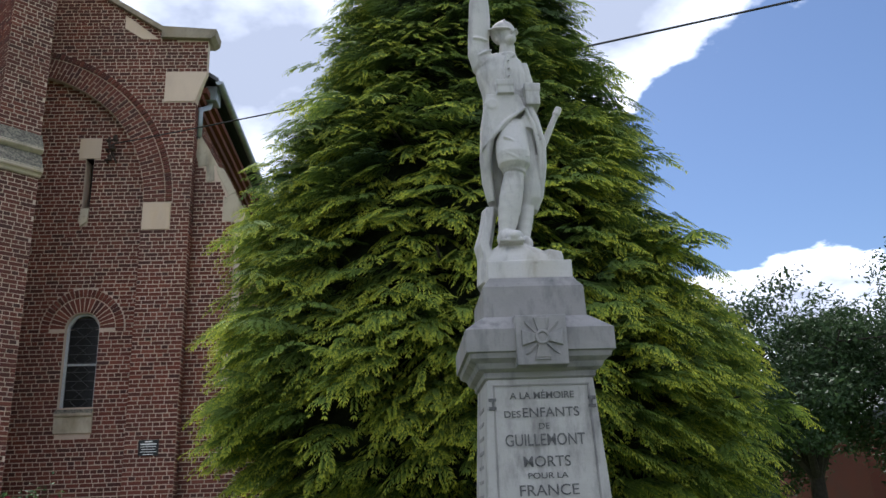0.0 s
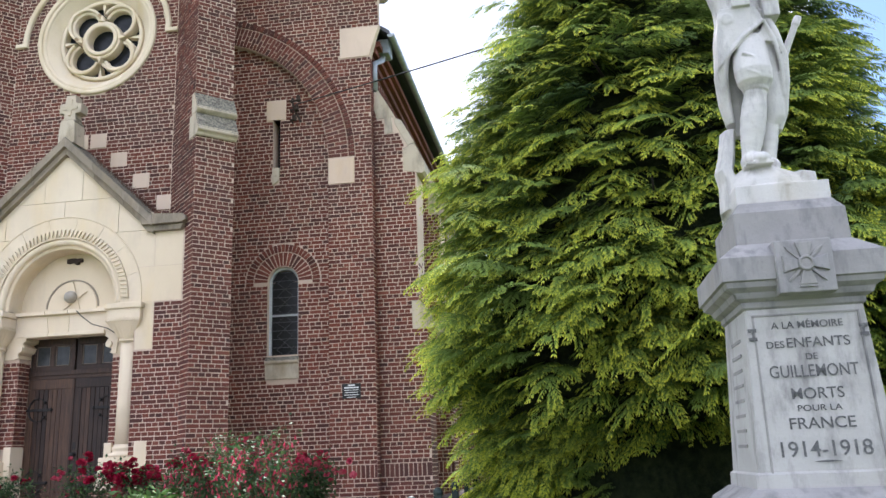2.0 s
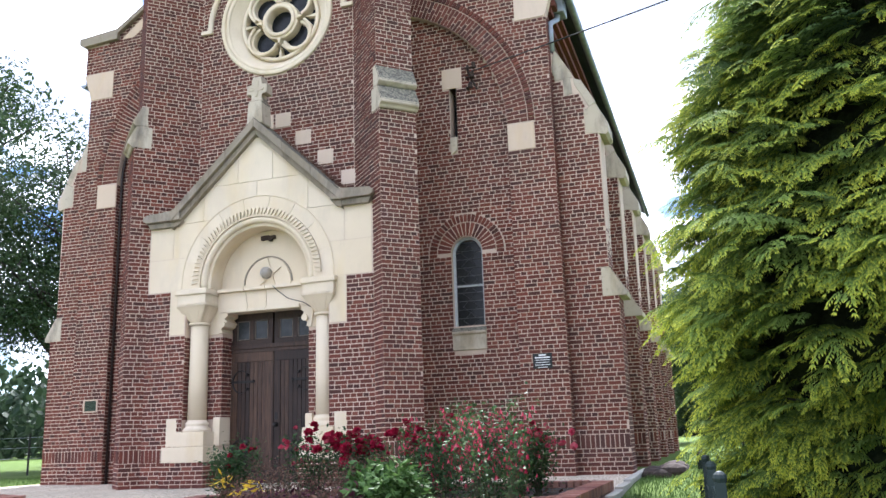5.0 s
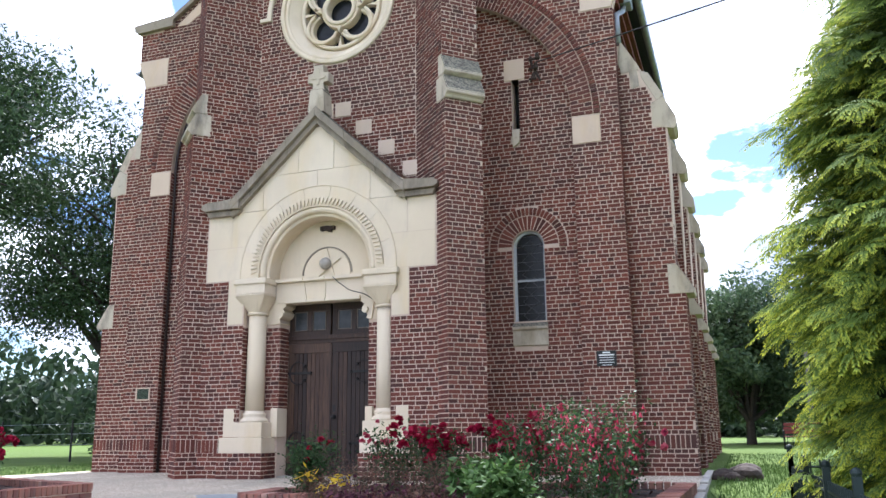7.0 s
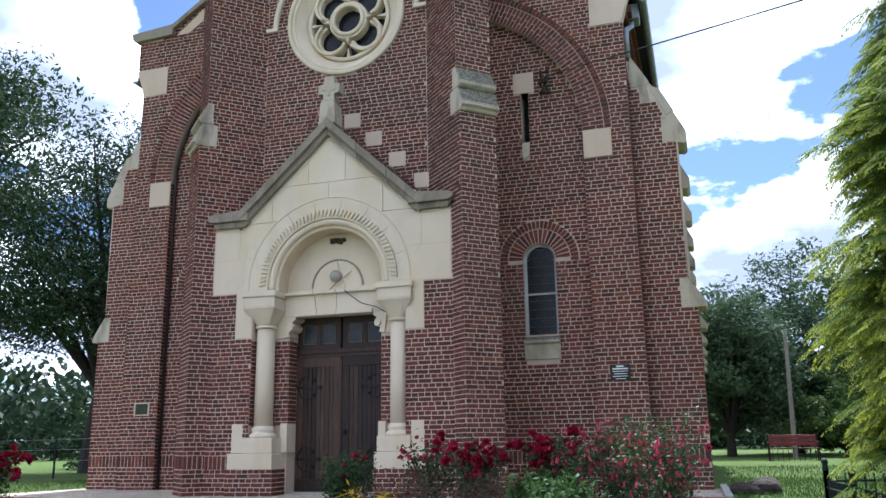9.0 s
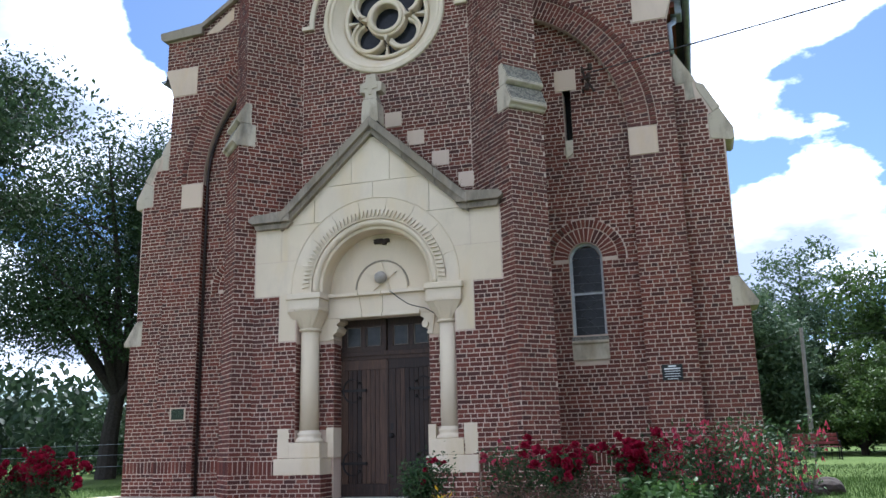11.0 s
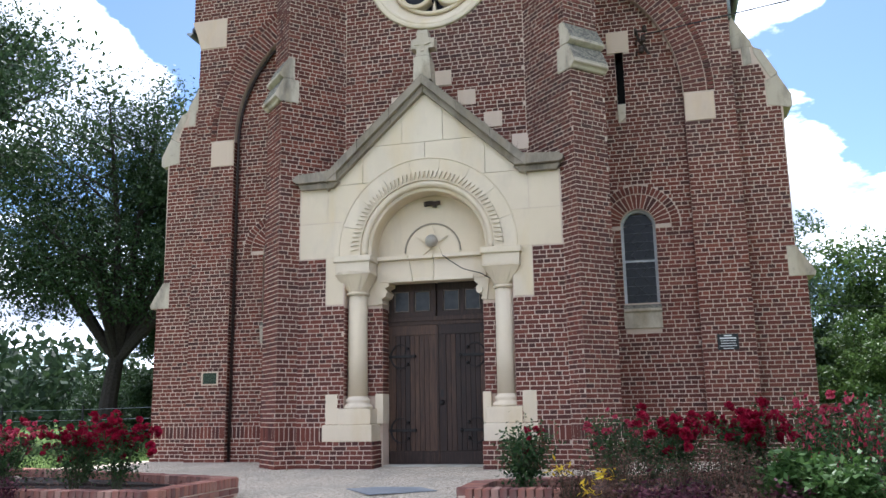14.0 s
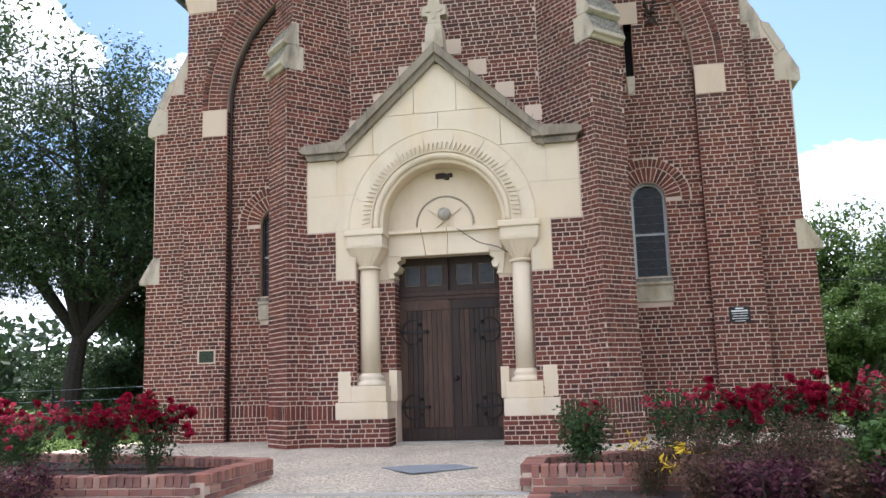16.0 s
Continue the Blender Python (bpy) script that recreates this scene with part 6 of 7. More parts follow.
# ---------------------------------------------------------------- broadleaf trees
def broad_tree(name, loc, height, trunk_h, spread, leaves, size, seed, label, mat, gaps=0.35, lean=0.0, group="", limbs=9, low=0.25):
    g = np.random.default_rng(seed)
    tree = thing(name, loc, label, "tree", group)
    bm = bmesh.new()
    tr = height * 0.020 + 0.05
    fork = Vector((lean * 0.4, 0, trunk_h))
    add_tube(bm, [(0, 0, -0.3), (lean * 0.1, 0.02, trunk_h * 0.5), fork], [tr * 1.3, tr, tr * 0.85], 10)
    ends = []
    for k in range(limbs):
        a = 2 * math.pi * (k + g.uniform(-0.3, 0.3)) / limbs
        up = g.uniform(low, 1.0)
        rad = spread * g.uniform(0.55, 0.95) * math.sqrt(max(0.15, 1 - (up * 0.9) ** 2))
        end = fork + Vector((math.cos(a) * rad + lean, math.sin(a) * rad, (height - trunk_h) * up * 0.92))
        mid = fork.lerp(end, 0.45) + Vector((g.normal(0, 0.3), g.normal(0, 0.3), (height - trunk_h) * 0.08))
        add_tube(bm, [fork - Vector((0, 0, 0.25)), mid, end], [tr * 0.6, tr * 0.34, tr * 0.08], 7)
        ends += [(mid.lerp(end, t), 0.55 + 0.45 * t) for t in (0.25, 0.6, 1.0)]
        for j in range(5):
            e2 = mid.lerp(end, g.uniform(0.2, 0.8)) + Vector((g.normal(0, 1), g.normal(0, 1), g.normal(0.2, 0.6))) * spread * 0.24
            add_tube(bm, [mid.lerp(end, 0.1 + 0.16 * j), e2], [tr * 0.16, tr * 0.04], 5)
            ends.append((e2, 0.8))
    ends.append((fork + Vector((lean, 0, (height - trunk_h) * 0.9)), 0.9))
    part("trunk", bm, M_BARK, tree)
    n_cl = len(ends)
    v, f = [], []
    per = leaves // n_cl
    for c, sc in ends:
        for sub in range(5):
            cc = np.array(c) + g.normal(0, spread * 0.14, 3) * (1, 1, 0.75)
            rad = spread * g.uniform(0.13, 0.24)
            m = per // 5
            d = g.normal(0, 1, (m, 3))
            d /= np.linalg.norm(d, axis=1)[:, None]
            p = cc + d * rad * (g.random((m, 1)) ** 0.45) * (1, 1, 0.7)
            nrm = d * 0.5 + g.normal(0, 0.6, (m, 3)) + (0, 0, 0.5)
            nrm /= np.linalg.norm(nrm, axis=1)[:, None]
            t1 = np.cross(nrm, g.normal(0, 1, (m, 3)))
            t1 /= np.linalg.norm(t1, axis=1)[:, None] + 1e-6
            t2 = np.cross(nrm, t1)
            s = size * g.uniform(0.6, 1.25, (m, 1))
            quad = np.stack([p - t1 * s, p + t2 * s * 0.45 + nrm * s * 0.1, p + t1 * s, p - t2 * s * 0.45 + nrm * s * 0.1], 1)
            i0 = len(v)
            v.extend(quad.reshape(-1, 3).tolist())
            f.extend([(i0 + 4 * q, i0 + 4 * q + 1, i0 + 4 * q + 2, i0 + 4 * q + 3) for q in range(m)])
    ob = raw("crown", v, f, mat, tree)
    tagged(ob, kind="stuff")
    return tree


broad_tree("ash_tree", W(-14.2, 24.0, 0.2), 11.8, 2.9, 5.9, 90000, 0.075, 21, "tall dark broadleaf tree beside the church", M_LEAF, lean=0.8, limbs=14, low=0.10)
broad_tree("ash_tree", W(-9.5, 27.0, 0.2), 13.0, 3.0, 5.0, 45000, 0.095, 22, "dark broadleaf tree behind the church", M_LEAF, limbs=10)
for x, y, h, sp, sd in ((6.8, 41, 7.6, 4.2, 31), (10.2, 47, 11.0, 5.0, 32), (14.2, 43, 9.0, 4.6, 33), (18.5, 41, 8.0, 4.6, 34), (24.0, 40, 9.0, 5.0, 36)):
    broad_tree("field_tree", W(x, y, 0.2), h, h * 0.16, sp, 34000, 0.13, sd, "round leafy tree at the far side of the lawn", M_LEAF2 if sd == 33 else M_FIELD, group="trees behind the lawn", low=0.02, limbs=11)
broad_tree("ash_tree", W(-20.5, 21.0, 0.2), 19.0, 4.5, 6.0, 50000, 0.11, 23, "very tall broadleaf tree at the garden's edge", M_LEAF, limbs=12)
for k, (x, y) in enumerate(((-10.8, 27.5), (-12.6, 29.0), (-14.6, 28.0), (-16.4, 29.5), (-18.6, 30.5))):
    broad_tree("garden_shrub", W(x, y, 0.2), 2.5, 0.3, 2.0, 9000, 0.09, 61 + k, "tall dark shrub in the garden behind the church", M_LEAF, group="garden shrubs", low=0.0, limbs=9)
broad_tree("garden_tree", W(-13.2, 27.5, 0.2), 6.4, 0.9, 2.5, 34000, 0.075, 71, "small dark tree behind the ash", M_LEAF, low=0.0, limbs=11)
for x, y, h, sp, sd in ((17.2, 17.5, 5.7, 2.7, 41), (20.6, 16.5, 6.6, 2.9, 42), (24.5, 15.5, 7.0, 3.0, 43)):
    broad_tree("clipped_tree", W(x, y, 0.0), h, 1.5, sp, 46000, 0.06, sd, "dense dark green street tree past the cypress", M_LEAF, group="street trees", low=0.0, limbs=12)

for k, (x, y, h) in enumerate(((11.2, 38.0, 4.6), (12.8, 36.0, 5.2), (15.2, 37.5, 4.4), (18.0, 36.5, 5.0))):
    broad_tree("lawn_shrub", W(x, y, 0.2), h, 0.5, 1.9, 16000, 0.085, 81 + k, "tall pale green shrub at the far edge of the lawn", M_LEAF2, group="shrubs behind the lawn", low=0.0, limbs=9)

# ---------------------------------------------------------------- ground
def ground_z(y):
    if y >= 12.3:
        return GZ
    if y >= 2.0:
        return GZ - 0.030 * (12.3 - y)
    return max(-0.30, GZ - 0.309 - 0.05 * (2.0 - y))


ys = [-900, -200, -60, -20, -6, -2] + [0.5 * k for k in range(0, 31)] + [16, 18, 20, 24, 30, 40, 60, 100, 200, 400, 900, 2500]
xs = [-2500, -900, -300, -120, -60, -30, -20, -14, -10, -6, -2, 0, 3, 6, 10, 14, 20, 30, 60, 120, 300, 900, 2500]
gv = [(x, y, ground_z(y)) for y in ys for x in xs]
gf = [(j * len(xs) + i, j * len(xs) + i + 1, (j + 1) * len(xs) + i + 1, (j + 1) * len(xs) + i) for j in range(len(ys) - 1) for i in range(len(xs) - 1)]
structure(raw("ground", gv, gf, M_GRASS), "short green grass round the church", "grass")


def sheet(name, outline_rows, lift, mat, label, cat):
    """A strip that follows the ground: rows of (y, x0, x1) in church coordinates."""
    v, f = [], []
    for y, a, b in outline_rows:
        n = 12
        for i in range(n + 1):
            v.append((CX + a + (b - a) * i / n, y, ground_z(y) + lift))
    for j in range(len(outline_rows) - 1):
        for i in range(12):
            k = j * 13 + i
            f.append((k, k + 1, k + 14, k + 13))
    return structure(raw(name, v, f, mat), label, cat)


rows = [(y, -6.6, 5.95) for y in [3.0 + 0.5 * k for k in range(20)]] + [(13.0, -6.4, 5.93), (14.3, -6.2, 5.90)]
sheet("pavement", rows, 0.006, M_GRAVEL, "pale gravel forecourt before the church", "gravel")
sheet("road", [(-8.0, -40, 40), (-4, -40, 40), (0.0, -40, 40), (1.6, -40, 40)], 0.006, M_TARMAC, "grey asphalt road", "road")
# paving strip across the path, and a steel cover
sheet("trim", [(7.75, -1.5, 1.56), (7.95, -1.5, 1.56)], 0.011, M_PAVE, "worn concrete strip across the gravel", "paving")
cover = thing("manhole_cover", W(0.23, 9.72, ground_z(9.72) + 0.006), "flat grey steel cover set in the gravel", "cover")
bm = bmesh.new()
add_box(bm, -0.42, 0.42, -0.42, 0.42, 0.0, 0.010, 0.003)
bmesh.ops.rotate(bm, verts=bm.verts[:], cent=(0, 0, 0), matrix=Matrix.Rotation(math.radians(38), 3, "Z"))
part("plate", bm, M_MANHOLE, cover)
for k in range(6):
    kb = thing("kerb_stone", W(6.0 - 0.01 * k, 8.6 + 1.0 * k, ground_z(9.1 + k)), "pale concrete edging stone beside the lawn", "kerb", "edging stones")
    part("stone", box(-0.05, 0.05, 0.0, 0.985, -0.15, 0.07, 0.012), M_PAVE, kb)

# grass blades on the near lawn
g = np.random.default_rng(8)
v, f = [], []
for x0, x1, y0, y1, n in ((6.1, 8.6, 8.5, 18.0, 9000), (6.1, 12.0, 18.0, 26.0, 5000), (-9.5, -6.2, 11.0, 20.0, 5000)):
    for k in range(n):
        x, y = g.uniform(x0, x1), g.uniform(y0, y1)
        h = g.uniform(0.03, 0.085)
        a = g.uniform(0, math.pi)
        w = 0.006
        z = ground_z(y)
        i = len(v)
        v += [(CX + x - w * math.cos(a), y - w * math.sin(a), z), (CX + x + w * math.cos(a), y + w * math.sin(a), z), (CX + x + g.normal(0, 0.02), y + g.normal(0, 0.02), z + h)]
        f.append((i, i + 1, i + 2))
tagged(raw("grass_blades", v, f, M_LEAF2), "short grass blades on the lawn", "grass", kind="stuff")

# ---------------------------------------------------------------- raised beds with brick kerbs
def kerb_brick_mesh():
    bm = box(-0.035, 0.035, -0.108, 0.108, 0.0, 0.105, 0.007)
    me = bpy.data.meshes.new("kerb_brick")
    bm.to_mesh(me)
    bm.free()
    me.materials.append(M_KERB)
    return me


def flat_brick_mesh():
    bm = box(-0.105, 0.105, -0.05, 0.05, 0.0, 0.06, 0.006)
    me = bpy.data.meshes.new("wall_brick")
    bm.to_mesh(me)
    bm.free()
    me.materials.append(M_KERB)
    return me


kk = Mat("kerb brick", 0.85, spec=0.2)
kc = kk.ramp(kk.per_object(), (0.0, (0.15, 0.065, 0.055)), (0.4, (0.25, 0.10, 0.075)), (0.8, (0.30, 0.13, 0.09)), (1.0, (0.36, 0.21, 0.16)))
kc = kk.mix(kk.ramp(kk.noise(6, 6, 0.65), (0.45, 0.0), (0.7, 0.55)), kc, (0.20, 0.16, 0.13))
M_KERB = kk.color(kc).bump(kk.noise(50, 5, 0.7), 0.5, 0.006).m
KERB_ME, FLAT_ME = kerb_brick_mesh(), flat_brick_mesh()


def kerb_run(bed, p, q, z0, courses, top=True):
    """A low brick wall: courses of flat bricks with a row on edge along the top."""
    p, q = Vector((*p, 0)), Vector((*q, 0))
    d = q - p
    ln = d.length
    d.normalize()
    ang = math.atan2(d.y, d.x)
    h = 0.0
    bm = bmesh.new()
    add_box(bm, 0, ln, -0.09, 0.09, -0.3, courses * 0.073 + 0.03)
    bmesh.ops.rotate(bm, verts=bm.verts[:], cent=(0, 0, 0), matrix=Matrix.Rotation(ang, 3, "Z"))
    bmesh.ops.translate(bm, verts=bm.verts[:], vec=p + Vector((0, 0, z0)))
    part("mortar_core", bm, M_MORTAR, bed)
    nrm = Vector((-d.y, d.x, 0))
    for c in range(courses):
        s = 0.12 if c % 2 else 0.01
        while s < ln - 0.1:
            for sgn in (-1, 1):
                o = new("brick", FLAT_ME)
                o.parent = bed
                o.location = p + d * (s + 0.105) + nrm * (0.058 * sgn) + Vector((0, 0, z0 + c * 0.073))
                o.rotation_euler = (0, 0, ang + random.uniform(-0.01, 0.01))
            s += 0.222
    if top:
        n = int(ln / 0.082)
        for k in range(n):
            o = new("brick", KERB_ME)
            o.parent = bed
            o.location = p + d * ((k + 0.5) * ln / n) + Vector((0, 0, z0 + courses * 0.073 + random.uniform(-0.004, 0.004)))
            o.rotation_euler = (random.uniform(-0.02, 0.02), random.uniform(-0.02, 0.02), ang + random.uniform(-0.03, 0.03))


def leaves_mesh(centres, g, per, rad, size, v, f, narrow=0.45):
    for c in centres:
        for k in range(per):
            p = np.array(c) + g.normal(0, rad, 3)
            d = g.normal(0, 1, 3) * (1, 1, 0.6)
            d /= np.linalg.norm(d)
            n = g.normal(0, 0.5, 3) + (0, 0, 1)
            s = np.cross(d, n)
            s /= np.linalg.norm(s) + 1e-6
            L = size * g.uniform(0.6, 1.3)
            i = len(v)
            v += [p, p + d * L * 0.5 + s * L * narrow * 0.5, p + d * L, p + d * L * 0.5 - s * L * narrow * 0.5 - np.array((0, 0, L * 0.08))]
            f += [(i, i + 1, i + 2, i + 3)]


def bed_soil(bed, poly, z):
    """Uneven soil, row by row between the bed's kerbs."""
    y0, y1 = min(p[1] for p in poly), max(p[1] for p in poly)
    v, f = [], []
    rows, cols = 26, 40
    for r in range(rows + 1):
        y = y0 + (y1 - y0) * (0.002 + 0.996 * r / rows)
        cut = []
        for (xa, ya), (xb, yb) in zip(poly, poly[1:] + poly[:1]):
            if (ya - y) * (yb - y) < 0:
                cut.append(xa + (xb - xa) * (y - ya) / (yb - ya))
        a, b = min(cut), max(cut)
        for c in range(cols + 1):
            x = a + (b - a) * c / cols
            p = Vector((x, y, 0))
            v.append((x, y, z + 0.04 * noise.noise(p * 2.5) + 0.025 * noise.noise(p * 9)))
    for r in range(rows):
        for c in range(cols):
            k = r * (cols + 1) + c
            f.append((k, k + 1, k + cols + 2, k + cols + 1))
    raw("soil", v, f, M_EARTH, bed, None, "dark bare soil")
    g = np.random.default_rng(len(poly) + int(z * 100))
    v, f = [], []
    for k in range(500):
        y = g.uniform(y0 + 0.1, y1 - 0.1)
        x = g.uniform(min(p[0] for p in poly) + 0.1, max(p[0] for p in poly) - 0.1)
        cut = [xa + (xb - xa) * (y - ya) / (yb - ya) for (xa, ya), (xb, yb) in zip(poly, poly[1:] + poly[:1]) if (ya - y) * (yb - y) < 0]
        if not min(cut) + 0.05 < x < max(cut) - 0.05:
            continue
        leaves_mesh([(x, y, z + 0.03)], g, 1, 0.01, 0.05, v, f, 0.5)
    tagged(raw("leaf_litter", v, f, M_DRY, bed), kind="stuff")


random.seed(12)
BZ = 0.07
right_bed = thing("flower_bed", (CX, 0, 0), "raised flower bed with a weathered brick kerb", "flower bed", "flower beds")
R_POLY = [(1.66, 8.02), (5.74, 8.02), (5.74, 10.32), (4.7, 10.25), (1.66, 8.80)]
bed_soil(right_bed, R_POLY, 0.24)
for p, q in (((1.57, 7.95), (5.80, 7.95)), ((5.80, 7.95), (5.84, 10.42)), ((5.84, 10.42), (4.62, 10.36)), ((4.62, 10.36), (1.57, 8.85)), ((1.57, 8.85), (1.57, 7.95))):
    kerb_run(right_bed, p, q, BZ, 2)
left_bed = thing("flower_bed", (CX, 0, 0), "raised flower bed with a weathered brick kerb", "flower bed", "flower beds")
L_POLY = [(-1.62, 7.50), (-1.62, 9.0), (-5.7, 10.5), (-5.7, 7.50)]
bed_soil(left_bed, L_POLY, 0.22)
for p, q in (((-1.53, 7.42), (-1.53, 9.08)), ((-1.53, 9.08), (-5.8, 10.62)), ((-5.8, 10.62), (-5.8, 7.42)), ((-5.8, 7.42), (-1.53, 7.42))):
    kerb_run(left_bed, p, q, BZ, 2)
front_bed = thing("flower_bed", (CX, 0, 0), "low front flower bed with a single brick edging", "flower bed", "flower beds")
bed_soil(front_bed, [(1.75, 5.0), (5.7, 5.0), (5.7, 7.85), (1.75, 7.85)], 0.09)
kerb_run(front_bed, (1.66, 5.0), (1.66, 7.84), -0.02, 0)
front_bed2 = thing("flower_bed", (CX, 0, 0), "low front flower bed with a single brick edging", "flower bed", "flower beds")
bed_soil(front_bed2, [(-5.7, 4.8), (-1.75, 4.8), (-1.75, 7.32), (-5.7, 7.32)], 0.07)
kerb_run(front_bed2, (-1.66, 4.8), (-1.66, 7.3), -0.02, 0)


# ---------------------------------------------------------------- flowering plants
def bloom_mesh(name, mat, r, seed, petals=16):
    g = np.random.default_rng(seed)
    v, f = [], []
    for k in range(petals):
        ring = k / petals
        a = k * 2.4 + g.uniform(-0.2, 0.2)
        op = 0.25 + 1.15 * ring
        d = np.array([math.cos(a) * math.sin(op), math.sin(a) * math.sin(op), math.cos(op)])
        s = np.array([-math.sin(a), math.cos(a), 0])
        up = np.cross(d, s)
        L, w = r * g.uniform(0.8, 1.1), r * 0.52
        i = len(v)
        c = d * r * 0.08
        v += [c, c + d * L * 0.55 + s * w - up * r * 0.1, c + d * L + s * w * 0.55, c + d * L * 1.04 - up * r * 0.12, c + d * L - s * w * 0.55, c + d * L * 0.55 - s * w - up * r * 0.1]
        f += [(i, i + 1, i + 2, i + 3), (i, i + 3, i + 4, i + 5)]
    me = bpy.data.meshes.new(name)
    me.from_pydata([tuple(p) for p in v], [], f)
    me.materials.append(mat)
    return me


BLOOMS = {True: [bloom_mesh("bloom", M_PETAL, r, 60 + i) for i, r in enumerate((0.048, 0.058, 0.040))], False: [bloom_mesh("bloom", M_PINK, r, 70 + i, 12) for i, r in enumerate((0.036, 0.045, 0.030))]}


def rose_bush(loc, height, spread, blooms, seed, crimson=True, leaf_mat=None, leaf_per=9, label="", size=0.05):
    g = np.random.default_rng(seed)
    bush = thing("rose_bush", loc, label or "leafy rose bush with clusters of crimson blooms", "rose bush", "roses in the beds")
    bm = bmesh.new()
    mids, tips = [], []
    for k in range(9):
        a = 2 * math.pi * k / 9 + g.uniform(-0.3, 0.3)
        r = spread * g.uniform(0.35, 1.0)
        h = height * g.uniform(0.72, 1.0)
        p1 = Vector((math.cos(a) * r * 0.35, math.sin(a) * r * 0.35, h * 0.45))
        p2 = Vector((math.cos(a) * r, math.sin(a) * r, h))
        add_tube(bm, [(g.normal(0, 0.03), g.normal(0, 0.03), -0.08), p1, p2], [0.009, 0.007, 0.003], 5)
        mids += [p1.lerp(p2, t) for t in (0.0, 0.2, 0.4, 0.6, 0.8)] + [Vector((p1.x * 0.8, p1.y * 0.8, h * 0.3)), Vector((p2.x * 0.75, p2.y * 0.75, h * 0.35)), Vector((p2.x * 0.9, p2.y * 0.9, h * 0.55))]
        tips.append(p2)
        for j in range(2):
            e = p1.lerp(p2, g.uniform(0.3, 0.8)) + Vector((g.normal(0, 0.09), g.normal(0, 0.09), g.uniform(0.03, 0.16)))
            add_tube(bm, [p1.lerp(p2, 0.3 + 0.2 * j), e], [0.005, 0.0025], 4)
            mids.append(e)
            tips.append(e)
    tagged(part("stalk", bm, M_STEM, bush), kind="stuff")
    v, f = [], []
    leaves_mesh(mids, g, int(leaf_per * 1.9), spread * 0.20, size, v, f)
    tagged(raw("foliage", v, f, leaf_mat or M_ROSELEAF, bush), kind="stuff")
    for k in range(int(blooms * 1.7)):
        t = tips[int(g.integers(len(tips)))]
        o = new("bloom", BLOOMS[crimson][int(g.integers(3))])
        o.parent = bush
        o.location = t + Vector((g.normal(0, 0.075), g.normal(0, 0.075), g.normal(0.0, 0.06)))
        o.rotation_euler = (g.normal(0, 0.6), g.normal(0, 0.6), g.uniform(0, 6.28))
        sc = g.uniform(0.75, 1.25)
        o.scale = (sc, sc, sc)
    return bush


M_STEM = plain("green brown stems", (0.035, 0.045, 0.018), (0.075, 0.06, 0.03), 0.7)


def tall_plant(loc, height, spread, seed, mat, flowers, label, name="flowering_shrub", per=12, size=0.035, stems=16, flower_mat=None):
    """A bushy plant of many upright stems with small leaves and hanging flowers."""
    g = np.random.default_rng(seed)
    bush = thing(name, loc, label, "shrub", "shrubs in the beds")
    bm = bmesh.new()
    pts, tips = [], []
    for k in range(stems):
        a, r = g.uniform(0, 6.283), spread * math.sqrt(g.random())
        h = height * g.uniform(0.7, 1.08)
        x, y = math.cos(a) * r, math.sin(a) * r
        arcs = [Vector((x * 0.3, y * 0.3, -0.08)), Vector((x * 0.7, y * 0.7, h * 0.5)), Vector((x + g.normal(0, 0.04), y + g.normal(0, 0.04), h))]
        add_tube(bm, arcs, [0.005, 0.004, 0.002], 4)
        pts += [arcs[0].lerp(arcs[1], t) for t in (0.35, 0.6, 0.85)] + [arcs[1].lerp(arcs[2], t) for t in (0.1, 0.3, 0.5, 0.7, 0.9, 1.0)]
        tips += [arcs[1].lerp(arcs[2], t) for t in (0.3, 0.6, 0.9)]
    tagged(part("stalk", bm, M_STEM, bush), kind="stuff")
    v, f = [], []
    leaves_mesh(pts, g, per, 0.055, size, v, f, 0.5)
    tagged(raw("foliage", v, f, mat, bush), kind="stuff")
    if flowers:
        v, f = [], []
        for k in range(flowers):
            t = tips[int(g.integers(len(tips)))]
            p = np.array(t) + g.normal(0, 0.06, 3)
            L = g.uniform(0.03, 0.06)
            w = L * 0.22
            for q in range(3):
                a = q * 2.1 + k
                s = np.array([math.cos(a), math.sin(a), 0.0])
                i = len(v)
                v += [p, p + s * w - (0, 0, L * 0.6), p + s * w * 1.6 - (0, 0, L), p - (0, 0, L * 0.7)]
                f.append((i, i + 1, i + 2, i + 3))
        tagged(raw("flower_mass", v, f, flower_mat or M_PINK, bush, None, "small hanging red flowers"), kind="stuff")
    return bush


SOIL = 0.24
# left bed: crimson roses
for k, (u, y, h, sp, n, cr) in enumerate(((-2.35, 8.10, 0.78, 0.30, 46, True), (-3.10, 8.35, 0.74, 0.34, 40, True), (-3.75, 8.05, 0.70, 0.34, 44, False), (-4.40, 8.6, 0.75, 0.36, 44, True), (-5.10, 8.2, 0.72, 0.34, 36, False), (-3.6, 9.2, 0.72, 0.3, 30, True), (-5.2, 9.4, 0.72, 0.34, 30, False))):
    rose_bush(W(u, y, SOIL - 0.02), h, sp, n, 100 + k, cr, label="bushy rose with dense crimson flower heads" if cr else "rose bush with many fading pink-red flowers")
